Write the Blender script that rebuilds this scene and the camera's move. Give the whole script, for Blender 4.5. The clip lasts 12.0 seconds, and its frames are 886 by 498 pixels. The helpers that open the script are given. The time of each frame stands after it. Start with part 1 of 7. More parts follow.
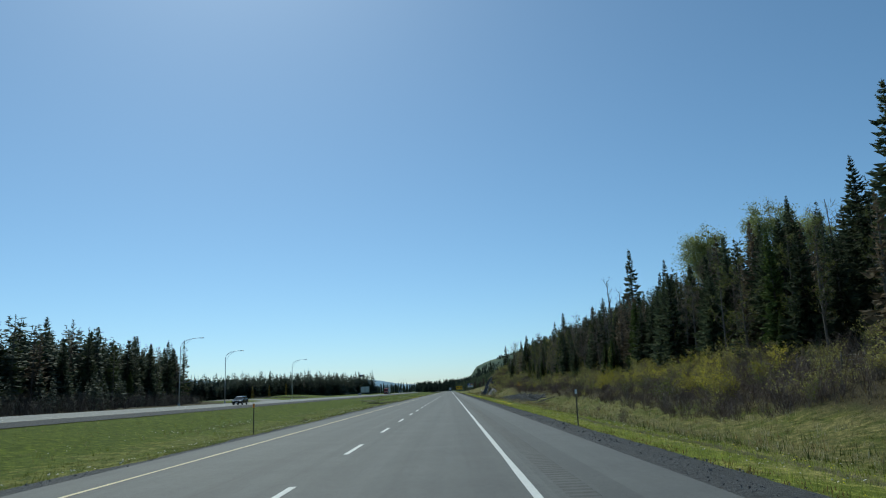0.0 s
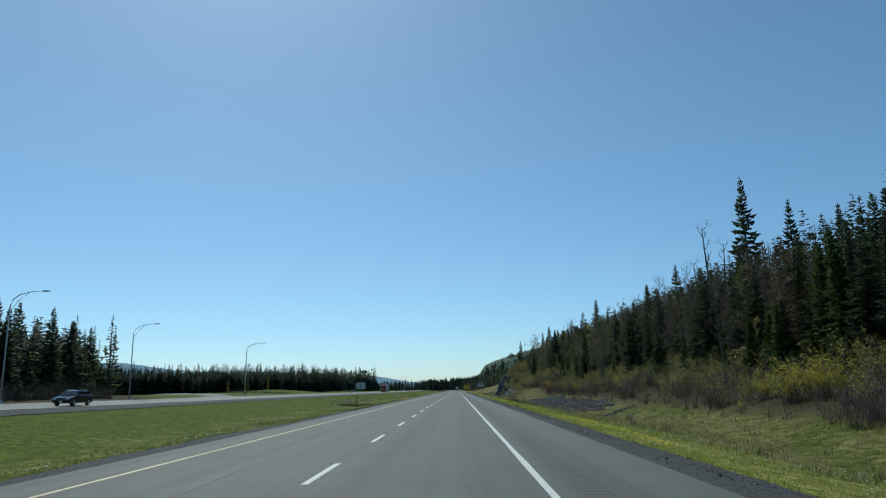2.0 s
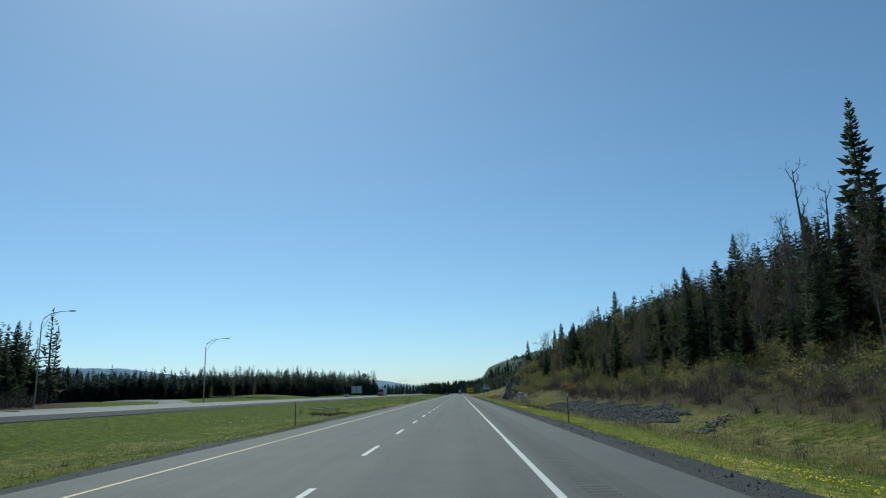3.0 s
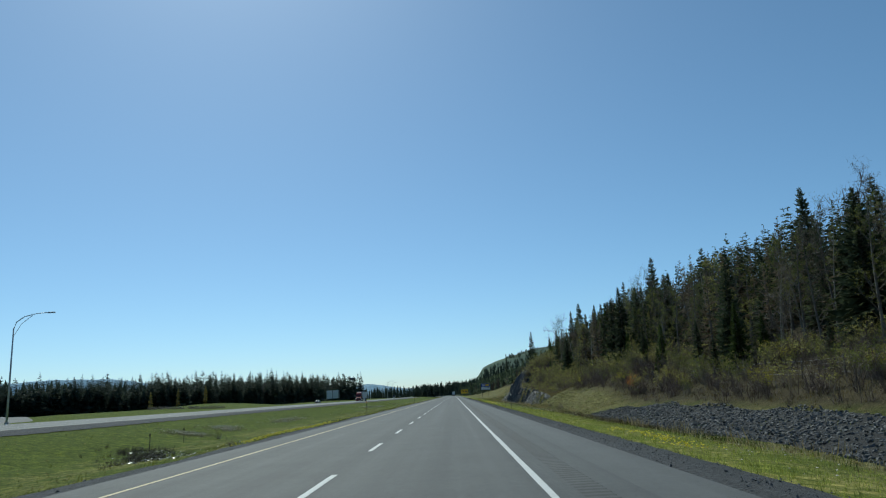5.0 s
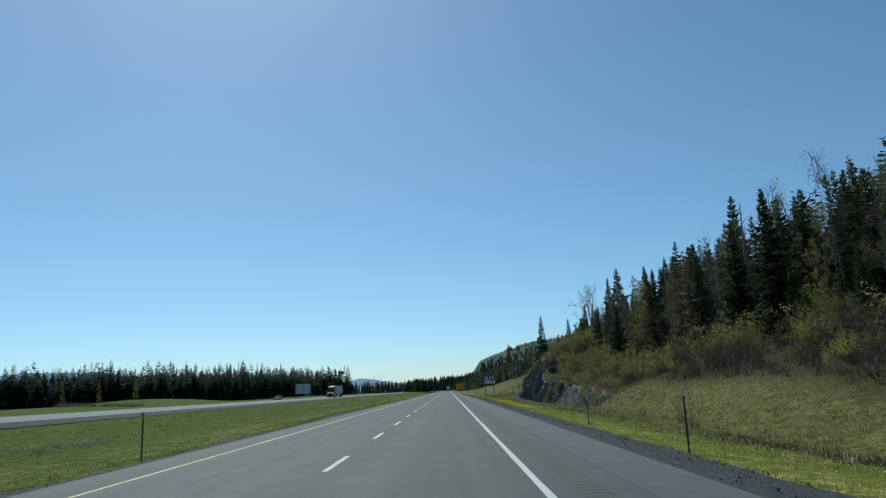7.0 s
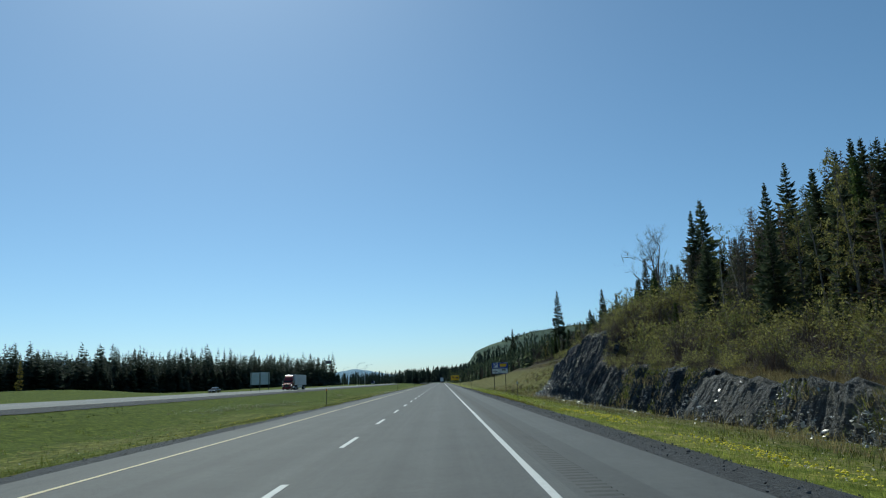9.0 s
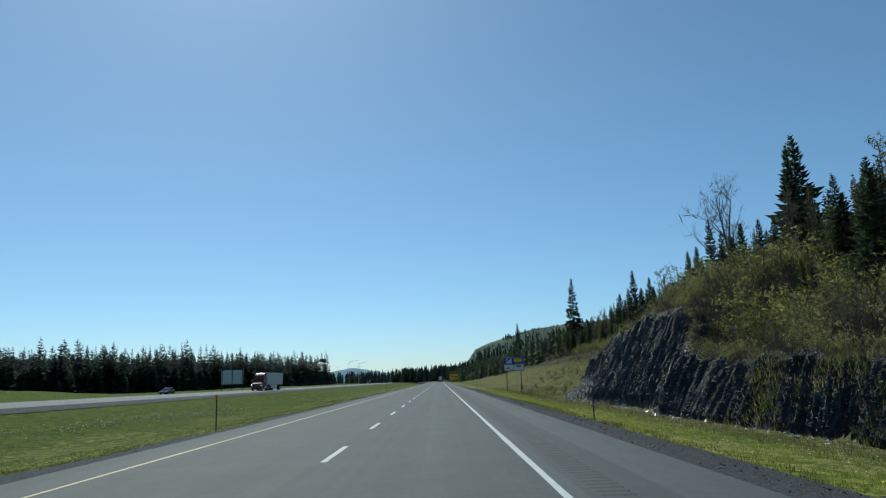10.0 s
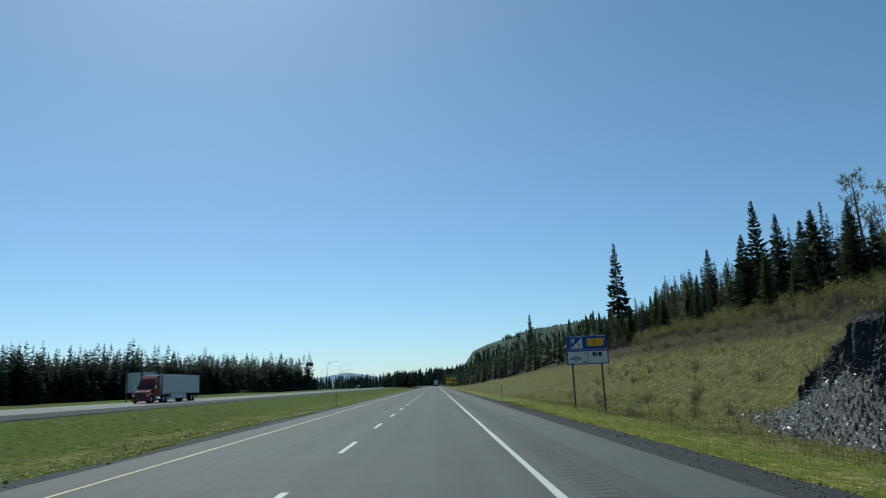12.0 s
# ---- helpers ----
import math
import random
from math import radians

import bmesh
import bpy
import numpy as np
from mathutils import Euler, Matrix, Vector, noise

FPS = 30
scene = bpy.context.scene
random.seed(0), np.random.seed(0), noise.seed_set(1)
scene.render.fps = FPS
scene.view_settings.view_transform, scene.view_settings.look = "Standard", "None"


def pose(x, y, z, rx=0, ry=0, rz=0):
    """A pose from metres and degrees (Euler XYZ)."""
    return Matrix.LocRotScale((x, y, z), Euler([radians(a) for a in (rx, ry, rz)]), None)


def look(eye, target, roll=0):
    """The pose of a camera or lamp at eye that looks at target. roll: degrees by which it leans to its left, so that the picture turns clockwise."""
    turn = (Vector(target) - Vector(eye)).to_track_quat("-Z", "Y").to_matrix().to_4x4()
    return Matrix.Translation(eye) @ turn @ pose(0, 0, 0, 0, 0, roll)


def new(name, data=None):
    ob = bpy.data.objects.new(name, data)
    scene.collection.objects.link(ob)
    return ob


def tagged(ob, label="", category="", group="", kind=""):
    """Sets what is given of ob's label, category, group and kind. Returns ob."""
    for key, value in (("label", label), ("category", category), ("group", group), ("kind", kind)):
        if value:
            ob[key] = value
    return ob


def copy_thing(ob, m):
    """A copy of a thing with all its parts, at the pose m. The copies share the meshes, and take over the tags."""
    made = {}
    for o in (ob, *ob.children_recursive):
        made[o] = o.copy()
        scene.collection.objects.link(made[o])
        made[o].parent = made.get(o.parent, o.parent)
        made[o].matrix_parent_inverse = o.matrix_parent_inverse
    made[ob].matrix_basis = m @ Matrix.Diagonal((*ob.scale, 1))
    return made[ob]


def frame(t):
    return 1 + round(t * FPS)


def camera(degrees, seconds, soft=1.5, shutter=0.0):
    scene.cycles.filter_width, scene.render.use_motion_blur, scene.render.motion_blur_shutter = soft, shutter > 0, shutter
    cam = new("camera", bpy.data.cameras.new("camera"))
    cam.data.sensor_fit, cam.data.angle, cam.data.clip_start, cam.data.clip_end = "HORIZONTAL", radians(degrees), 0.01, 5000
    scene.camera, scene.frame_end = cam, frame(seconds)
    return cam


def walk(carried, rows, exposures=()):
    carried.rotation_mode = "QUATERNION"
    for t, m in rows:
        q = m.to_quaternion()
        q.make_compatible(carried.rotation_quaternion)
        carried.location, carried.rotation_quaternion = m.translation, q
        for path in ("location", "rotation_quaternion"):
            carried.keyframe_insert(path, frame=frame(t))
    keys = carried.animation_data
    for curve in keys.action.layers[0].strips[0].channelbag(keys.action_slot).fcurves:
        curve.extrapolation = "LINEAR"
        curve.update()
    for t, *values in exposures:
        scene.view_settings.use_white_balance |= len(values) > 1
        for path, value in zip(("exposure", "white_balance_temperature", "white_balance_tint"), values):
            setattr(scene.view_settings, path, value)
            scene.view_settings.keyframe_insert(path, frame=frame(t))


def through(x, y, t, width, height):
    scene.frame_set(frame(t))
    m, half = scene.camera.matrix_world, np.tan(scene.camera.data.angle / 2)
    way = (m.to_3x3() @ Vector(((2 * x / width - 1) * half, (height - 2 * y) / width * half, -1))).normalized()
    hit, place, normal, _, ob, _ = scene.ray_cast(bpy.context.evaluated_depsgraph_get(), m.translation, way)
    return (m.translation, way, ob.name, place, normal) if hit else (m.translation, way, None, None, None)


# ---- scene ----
cam = camera(64.91, 12.0, 1.15)
SPEED, EYE = 30.112, 1.434   # metres a second along the lane, metres over the road
# seconds, metres to the right in the lane, degrees turned to the left, up, and leaning to the right
ROWS = [
    (0.0, -0.316, 0.11, 11.46, 2.51),
    (0.5, -0.390, 0.28, 11.48, 2.10),
    (1.0, -0.417, 0.50, 11.45, 1.52),
    (1.5, -0.450, 0.77, 11.39, 1.04),
    (2.0, -0.509, 0.95, 11.39, 0.95),
    (2.5, -0.554, 1.10, 11.44, 1.09),
    (3.0, -0.579, 1.09, 11.66, 1.39),
    (5.0, -0.523, 0.27, 11.81, 2.94),
    (5.5, -0.491, 0.18, 11.78, 2.82),
    (6.0, -0.511, 0.13, 11.72, 2.81),
    (6.5, -0.497, 0.07, 11.58, 2.74),
    (8.5, -0.553, -0.58, 10.85, 2.28),
    (9.0, -0.561, -0.46, 10.72, 2.08),
    (9.5, -0.629, -0.44, 10.68, 2.05),
    (10.0, -0.702, -0.59, 10.64, 2.07),
    (10.5, -0.758, -0.73, 10.67, 2.24),
    (11.0, -0.761, -0.82, 10.74, 2.31),
    (11.5, -0.759, -0.94, 10.88, 2.34),
    (12.0, -0.720, -1.04, 10.95, 2.49),
]
walk(cam, [(t, pose(x, SPEED * t, EYE) @ pose(0, 0, 0, 90 + up, 0, yaw) @ pose(0, 0, 0, 0, 0, -lean)) for t, x, yaw, up, lean in ROWS],
     [(0.0, -0.38, 6300, -6.0), (12.0, -0.38, 6300, -6.0)])

# ---- sky and sun ----
SUN_TURN, SUN_UP = -20.0, 49.0   # degrees from straight ahead (minus: to the left), and over the horizon
world = bpy.data.worlds.new("sky")
scene.world = world
world.use_nodes = True
wn = world.node_tree.nodes
sky = wn.new("ShaderNodeTexSky")
sky.sky_type, sky.sun_disc = "NISHITA", False
sky.sun_elevation, sky.sun_rotation = radians(SUN_UP), radians(SUN_TURN)
sky.air_density, sky.dust_density, sky.ozone_density, sky.altitude = 1.2, 8.0, 8.5, 3300
wn["Background"].inputs["Strength"].default_value = 0.137
clear = wn.new("ShaderNodeHueSaturation")   # a clear spring sky
clear.inputs["Hue"].default_value = 0.492
clear.inputs["Saturation"].default_value = 0.95
world.node_tree.links.new(sky.outputs[0], clear.inputs["Color"])
world.node_tree.links.new(clear.outputs[0], wn["Background"].inputs["Color"])
sun = new("sun", bpy.data.lights.new("sun", "SUN"))
sun.data.energy, sun.data.angle, sun.data.color = 3.4, radians(0.5), (1.0, 0.94, 0.84)
_a, _e = radians(SUN_TURN), radians(SUN_UP)
sun.matrix_world = look((0, 0, 80), Vector((0, 0, 80)) - Vector((math.sin(_a) * math.cos(_e), math.cos(_a) * math.cos(_e), math.sin(_e))))


# ---- materials ----
def material(name):
    m = bpy.data.materials.new(name)
    m.use_nodes = True
    t = m.node_tree
    return m, t, t.nodes["Principled BSDF"], lambda kind: t.nodes.new("ShaderNode" + kind)


def ramp(t, stops):
    n = t.nodes.new("ShaderNodeValToRGB")
    e = n.color_ramp.elements
    while len(e) < len(stops):
        e.new(0.5)
    for k, (p, c) in enumerate(stops):
        e[k].position, e[k].color = p, (*c, 1)
    return n


def noise_node(t, scale, detail=4, rough=0.6, vec=None):
    n = t.nodes.new("ShaderNodeTexNoise")
    n.inputs["Scale"].default_value, n.inputs["Detail"].default_value, n.inputs["Roughness"].default_value = scale, detail, rough
    if vec is not None:
        t.links.new(vec, n.inputs["Vector"])
    return n


def mix(t, a, b, fac, how="MIX"):
    n = t.nodes.new("ShaderNodeMix")
    n.data_type, n.blend_type = "RGBA", how
    for sock, v in ((n.inputs[0], fac), (n.inputs[6], a), (n.inputs[7], b)):
        if isinstance(v, (int, float)):
            sock.default_value = v
        elif isinstance(v, tuple):
            sock.default_value = (*v, 1)
        else:
            t.links.new(v, sock)
    return n.outputs[2]


def bump(t, b, height, strength, dist):
    n = t.nodes.new("ShaderNodeBump")
    n.inputs["Strength"].default_value, n.inputs["Distance"].default_value = strength, dist
    t.links.new(height, n.inputs["Height"])
    t.links.new(n.outputs[0], b.inputs["Normal"])


def grainy(name, c1, c2, scale=6.0, rough=0.8, metal=0.0, relief=0.3, depth=0.01, fine=60.0, by_object=0.0, spec=0.5):
    """Two colours mixed by coarse and fine grain, with fine relief."""
    m, t, b, N = material(name)
    pos = t.nodes.new("ShaderNodeNewGeometry").outputs["Position"]
    n1, n2 = noise_node(t, scale, 5, 0.65, pos), noise_node(t, fine, 3, 0.7, pos)
    r = ramp(t, [(0.3, c1), (0.7, c2)])
    half = t.nodes.new("ShaderNodeMath")
    half.operation = "MULTIPLY_ADD"
    t.links.new(n2.outputs[0], half.inputs[0])
    half.inputs[1].default_value = 0.45
    sub = t.nodes.new("ShaderNodeMath")
    sub.operation = "MULTIPLY"
    t.links.new(n1.outputs[0], sub.inputs[0])
    sub.inputs[1].default_value = 0.55
    t.links.new(sub.outputs[0], half.inputs[2])
    t.links.new(half.outputs[0], r.inputs[0])
    col = r.outputs[0]
    if by_object:
        info = t.nodes.new("ShaderNodeObjectInfo")
        v = ramp(t, [(0.0, (1 - by_object,) * 3), (1.0, (1 + by_object * 0.6,) * 3)])
        t.links.new(info.outputs["Random"], v.inputs[0])
        col = mix(t, col, v.outputs[0], 1.0, "MULTIPLY")
    t.links.new(col, b.inputs["Base Color"])
    b.inputs["Roughness"].default_value, b.inputs["Metallic"].default_value = rough, metal
    b.inputs["Specular IOR Level"].default_value = spec
    if relief:
        bump(t, b, half.outputs[0], relief, depth)
    return m


def leafy(name, dark, light, through=0.35, rough=0.6, other=None):
    """Leaves or needles: light comes through, and the colour changes from plant to plant and from spray to spray."""
    m, t, b, N = material(name)
    geo, info = N("NewGeometry"), N("ObjectInfo")
    r = ramp(t, [(0.0, dark), (1.0, light)])
    t.links.new(geo.outputs["Random Per Island"], r.inputs[0])
    col = r.outputs[0]
    vary = ramp(t, [(0.0, (0.62, 0.62, 0.6)), (1.0, (1.3, 1.25, 1.2))])
    t.links.new(info.outputs["Random"], vary.inputs[0])
    col = mix(t, col, vary.outputs[0], 1.0, "MULTIPLY")
    if "grass" in name:
        clump = ramp(t, [(0.36, (0.56, 0.58, 0.56)), (0.5, (1.0, 1.0, 1.0)), (0.64, (1.45, 1.4, 1.3))])
        t.links.new(noise_node(t, 1.4, 4, 0.8, geo.outputs["Position"]).outputs[0], clump.inputs[0])
        col = mix(t, col, clump.outputs[0], 1.0, "MULTIPLY")
    if other:
        n = noise_node(t, 0.35, 3, 0.6, geo.outputs["Position"])
        k = ramp(t, [(0.5, (0, 0, 0)), (0.68, (1, 1, 1))])
        t.links.new(n.outputs[0], k.inputs[0])
        col = mix(t, col, other, k.outputs[0])
    t.links.new(col, b.inputs["Base Color"])
    b.inputs["Roughness"].default_value = rough
    b.inputs["Specular IOR Level"].default_value = 0.08
    tr = N("BsdfTranslucent")
    t.links.new(col, tr.inputs[0])
    ms = N("MixShader")
    ms.inputs[0].default_value = through
    t.links.new(b.outputs[0], ms.inputs[1])
    t.links.new(tr.outputs[0], ms.inputs[2])
    t.links.new(ms.outputs[0], t.nodes["Material Output"].inputs[0])
    return m


def asphalt(name, base, lanes=True):
    m, t, b, N = material(name)
    geo = N("NewGeometry")
    pos = geo.outputs["Position"]
    grit = noise_node(t, 90, 2, 0.8, pos)
    stain = noise_node(t, 0.5, 6, 0.7, pos)
    g = ramp(t, [(0.3, tuple(base * k for k in (0.64, 0.67, 0.68))), (0.72, tuple(base * k for k in (1.31, 1.36, 1.34)))])
    t.links.new(grit.outputs[0], g.inputs[0])
    mott = noise_node(t, 7, 4, 0.8, pos)
    mr = ramp(t, [(0.3, (0.8, 0.8, 0.8)), (0.7, (1.18, 1.18, 1.17))])
    t.links.new(mott.outputs[0], mr.inputs[0])
    st = ramp(t, [(0.3, (0.82, 0.82, 0.83)), (0.7, (1.12, 1.12, 1.11))])
    t.links.new(stain.outputs[0], st.inputs[0])
    col = mix(t, g.outputs[0], st.outputs[0], 1.0, "MULTIPLY")
    col = mix(t, col, mr.outputs[0], 1.0, "MULTIPLY")
    # long streaks along the way of the wheels
    mp = N("Mapping")
    mp.inputs["Scale"].default_value = (1.3, 0.008, 1.0)
    t.links.new(pos, mp.inputs[0])
    streak = noise_node(t, 1.0, 4, 0.6, mp.outputs[0])
    sr = ramp(t, [(0.32, (0.74, 0.74, 0.75)), (0.68, (1.2, 1.2, 1.19))])
    t.links.new(streak.outputs[0], sr.inputs[0])
    col = mix(t, col, sr.outputs[0], 1.0 if lanes else 0.5, "MULTIPLY")
    t.links.new(col, b.inputs["Base Color"])
    b.inputs["Roughness"].default_value = 0.72
    b.inputs["Specular IOR Level"].default_value = 0.45
    bump(t, b, grit.outputs[0], 0.5, 0.006)
    return m


def turf(name):
    """Spring turf: mown green, straw patches, and the brown litter of the wooded bank."""
    m, t, b, N = material(name)
    geo = N("NewGeometry")
    pos = geo.outputs["Position"]
    n1, n2, n3 = noise_node(t, 0.13, 5, 0.7, pos), noise_node(t, 0.8, 6, 0.8, pos), noise_node(t, 9, 5, 0.85, pos)
    sep = N("SeparateXYZ")
    t.links.new(pos, sep.inputs[0])

    def span(sock, a0, a1, b0, b1):
        k = N("MapRange")
        for i, v in zip((1, 2, 3, 4), (a0, a1, b0, b1)):
            k.inputs[i].default_value = v
        t.links.new(sock, k.inputs[0])
        return k.outputs[0]

    def add(p, q, scale=1.0):
        k = N("Math")
        k.operation = "MULTIPLY_ADD"
        t.links.new(q, k.inputs[0])
        k.inputs[1].default_value = scale
        t.links.new(p, k.inputs[2])
        return k.outputs[0]
    green = ramp(t, [(0.34, (0.052, 0.072, 0.014)), (0.5, (0.128, 0.158, 0.03)), (0.66, (0.24, 0.25, 0.065))])
    t.links.new(n3.outputs[0], green.inputs[0])
    straw = ramp(t, [(0.34, (0.11, 0.10, 0.035)), (0.5, (0.225, 0.21, 0.08)), (0.66, (0.42, 0.385, 0.2))])
    t.links.new(n3.outputs[0], straw.inputs[0])
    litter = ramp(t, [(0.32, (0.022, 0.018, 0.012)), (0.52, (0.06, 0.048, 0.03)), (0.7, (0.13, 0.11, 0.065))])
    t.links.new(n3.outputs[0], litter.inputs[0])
    share = add(add(n1.outputs[0], n2.outputs[0], 0.7), span(sep.outputs["X"], 8.5, 16.0, 0.0, 0.02))
    share = add(share, span(sep.outputs["X"], -21.0, -26.0, 0.04, -0.22))
    # the upper bank beyond the rock has dried out
    dry = N("Math")
    dry.operation = "MULTIPLY"
    t.links.new(span(add(sep.outputs["X"], n2.outputs[0], 4.0), 22.5, 26.0, 0.0, 0.24), dry.inputs[0])
    t.links.new(span(sep.outputs["Y"], 399.0, 405.0, 0.0, 1.0), dry.inputs[1])
    share = add(share, dry.outputs[0])
    # and so has the knoll before it
    knoll = N("Math")
    knoll.operation = "MULTIPLY"
    t.links.new(span(add(sep.outputs["X"], n2.outputs[0], 4.0), 15.5, 20.0, 0.0, 0.16), knoll.inputs[0])
    t.links.new(span(sep.outputs["Y"], 238.0, 250.0, 0.0, 1.0), knoll.inputs[1])
    share = add(share, knoll.outputs[0])
    k = ramp(t, [(0.82, (0, 0, 0)), (0.98, (0.95, 0.95, 0.95))])
    t.links.new(share, k.inputs[0])
    col = mix(t, green.outputs[0], straw.outputs[0], k.outputs[0])
    # rough growth: lighter and darker at about a metre
    rough_ = ramp(t, [(0.36, (0.36, 0.41, 0.36)), (0.5, (0.72, 0.76, 0.7)), (0.64, (1.6, 1.5, 1.4))])
    t.links.new(noise_node(t, 1.6, 5, 0.85, pos).outputs[0], rough_.inputs[0])
    col = mix(t, col, rough_.outputs[0], 0.9, "MULTIPLY")
    col = mix(t, col, mix(t, col, (0.8, 0.78, 0.76), 1.0, "MULTIPLY"), span(add(sep.outputs["X"], n2.outputs[0], 5.0), 13.5, 17.5, 0.0, 1.0))
    # pale yellow-green strip along the shoulder, brightened to offset weaker sun on the slope
    verge_bright = N("MapRange")
    for i, v_ in zip((1, 2, 3, 4), (13.0, 8.0, 0.0, 0.85)):
        verge_bright.inputs[i].default_value = v_
    t.links.new(add(sep.outputs["X"], n2.outputs[0], 4.0), verge_bright.inputs[0])
    right_ = N("Math")
    right_.operation = "MULTIPLY"
    t.links.new(verge_bright.outputs[0], right_.inputs[0])
    t.links.new(span(sep.outputs["X"], 3.0, 5.0, 0.0, 1.0), right_.inputs[1])
    col = mix(t, col, mix(t, col, (1.5, 1.46, 1.12), 1.0, "MULTIPLY"), right_.outputs[0])
    col = mix(t, col, mix(t, col, (0.84, 0.9, 0.62), 1.0, "MULTIPLY"), span(sep.outputs["X"], -8.0, -12.0, 0.0, 1.0))
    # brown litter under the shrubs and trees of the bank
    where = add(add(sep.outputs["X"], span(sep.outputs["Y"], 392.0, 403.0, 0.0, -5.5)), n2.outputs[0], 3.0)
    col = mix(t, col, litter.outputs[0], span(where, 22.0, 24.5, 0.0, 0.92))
    # and under the left-hand wood
    both = N("Math")
    both.operation = "MULTIPLY"
    t.links.new(span(add(sep.outputs["X"], n1.outputs[0], 8.0), -46.5, -49.5, 0.0, 0.95), both.inputs[0])
    t.links.new(span(add(add(sep.outputs["Y"], sep.outputs["X"], 1.9), n1.outputs[0], 24.0), 105.0, 92.0, 0.0, 1.0), both.inputs[1])
    col = mix(t, col, litter.outputs[0], both.outputs[0])
    t.links.new(col, b.inputs["Base Color"])
    b.inputs["Roughness"].default_value = 0.95
    b.inputs["Specular IOR Level"].default_value = 0.1
    bump(t, b, add(n3.outputs[0], n2.outputs[0], 1.0), 0.6, 0.06)
    return m


def plain(name, colour, rough=0.5, metal=0.0, spec=0.5, wear=0.12, scale=5.0):
    lo, hi = tuple(c * (1 - wear) for c in colour), tuple(min(1, c * (1 + wear)) for c in colour)
    return grainy(name, lo, hi, scale, rough, metal, 0.05, 0.002, 40, 0, spec)


def glass_dark(name):
    m, t, b, N = material(name)
    b.inputs["Base Color"].default_value = (0.012, 0.014, 0.016, 1)
    b.inputs["Roughness"].default_value = 0.05
    return m


def slate(name, c1, c2, c3, sheen=0.42, stained=False):
    m, t, b, N = material(name)
    geo = N("NewGeometry")
    pos = geo.outputs["Position"]
    mp = N("Mapping")
    mp.vector_type = "TEXTURE"
    mp.inputs["Rotation"].default_value = (0, radians(28), 0)
    mp.inputs["Scale"].default_value = (0.6, 0.36, 2.4)
    t.links.new(pos, mp.inputs[0])
    n1, n2, n3 = noise_node(t, 0.9, 6, 0.75, mp.outputs[0]), noise_node(t, 3.4, 6, 0.8, mp.outputs[0]), noise_node(t, 0.22, 3, 0.6, pos)
    r = ramp(t, [(0.32, c1), (0.52, c2), (0.72, c3)])
    t.links.new(n1.outputs[0], r.inputs[0])
    # the noise peaks paint sun glints into the colour, the low end darkens
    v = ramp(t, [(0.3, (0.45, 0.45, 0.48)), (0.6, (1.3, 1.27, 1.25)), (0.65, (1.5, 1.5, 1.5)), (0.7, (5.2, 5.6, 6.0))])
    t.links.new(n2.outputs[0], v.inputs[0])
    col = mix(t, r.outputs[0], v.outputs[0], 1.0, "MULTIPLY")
    v2 = ramp(t, [(0.4, (0.8, 0.83, 0.86)), (0.7, (1.22, 1.2, 1.12))])
    t.links.new(n3.outputs[0], v2.inputs[0])
    col = mix(t, col, v2.outputs[0], 1.0, "MULTIPLY")
    if stained:   # patches weathered to a pale grey-brown
        k = ramp(t, [(0.4, (0, 0, 0)), (0.54, (0.9, 0.9, 0.9))])
        t.links.new(noise_node(t, 0.16, 5, 0.7, pos).outputs[0], k.inputs[0])
        worn = ramp(t, [(0.3, (0.05, 0.047, 0.043)), (0.55, (0.16, 0.148, 0.13)), (0.75, (0.38, 0.35, 0.31))])
        t.links.new(n2.outputs[0], worn.inputs[0])
        col = mix(t, col, worn.outputs[0], k.outputs[0])
    t.links.new(col, b.inputs["Base Color"])
    b.inputs["Specular IOR Level"].default_value = 0.35
    rr = N("MapRange")
    for k, val in zip((1, 2, 3, 4), (0.3, 0.72, sheen + 0.3, sheen - 0.25)):
        rr.inputs[k].default_value = val
    t.links.new(n2.outputs[0], rr.inputs[0])
    t.links.new(rr.outputs[0], b.inputs["Roughness"])
    bump(t, b, n2.outputs[0], 1.0, 0.25)
    return m


ROAD = asphalt("asphalt", 0.09)
SHOULDER = asphalt("shoulder_asphalt", 0.10, False)
# opposite carriageway: low-angle sun glare put into a paler base colour
GLAREROAD = asphalt("glare_pale_asphalt", 0.17)
# darker asphalt of the seam; on the rumble strip it paints groove shade
SEAM_GROOVE = asphalt("seam_and_groove_shade", 0.075, False)
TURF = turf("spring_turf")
GRAVEL = grainy("crushed_gravel", (0.006, 0.0065, 0.0075), (0.11, 0.113, 0.12), 9.0, 0.9, 0, 1.0, 0.12, 22)
# near-black, to paint the shade in the gaps between riprap stones
RIPSHADE = grainy("riprap_shade", (0.008, 0.008, 0.009), (0.05, 0.05, 0.051), 3.0, 0.95, 0, 1.0, 0.1, 14)
STONE = grainy("gravel_stone", (0.05, 0.052, 0.058), (0.27, 0.272, 0.28), 9, 0.8, 0, 0.4, 0.01, 60, 0.4)
WHITE = grainy("road_paint_white", (0.52, 0.52, 0.5), (0.8, 0.8, 0.78), 7, 0.6, 0, 0.2, 0.003, 120)
YELLOW = grainy("road_paint_yellow", (0.55, 0.44, 0.25), (0.8, 0.67, 0.4), 7, 0.6, 0, 0.2, 0.003, 120)
WEATHERED = slate("weathered_rock", (0.026, 0.03, 0.038), (0.085, 0.09, 0.1), (0.33, 0.315, 0.285), 0.5, True)
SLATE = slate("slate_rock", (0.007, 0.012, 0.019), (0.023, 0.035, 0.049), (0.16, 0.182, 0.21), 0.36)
RUBBLE = grainy("broken_slate", (0.12, 0.122, 0.126), (0.62, 0.615, 0.59), 2.6, 0.3, 0, 0.3, 0.01, 14, 0.0, 0.8)
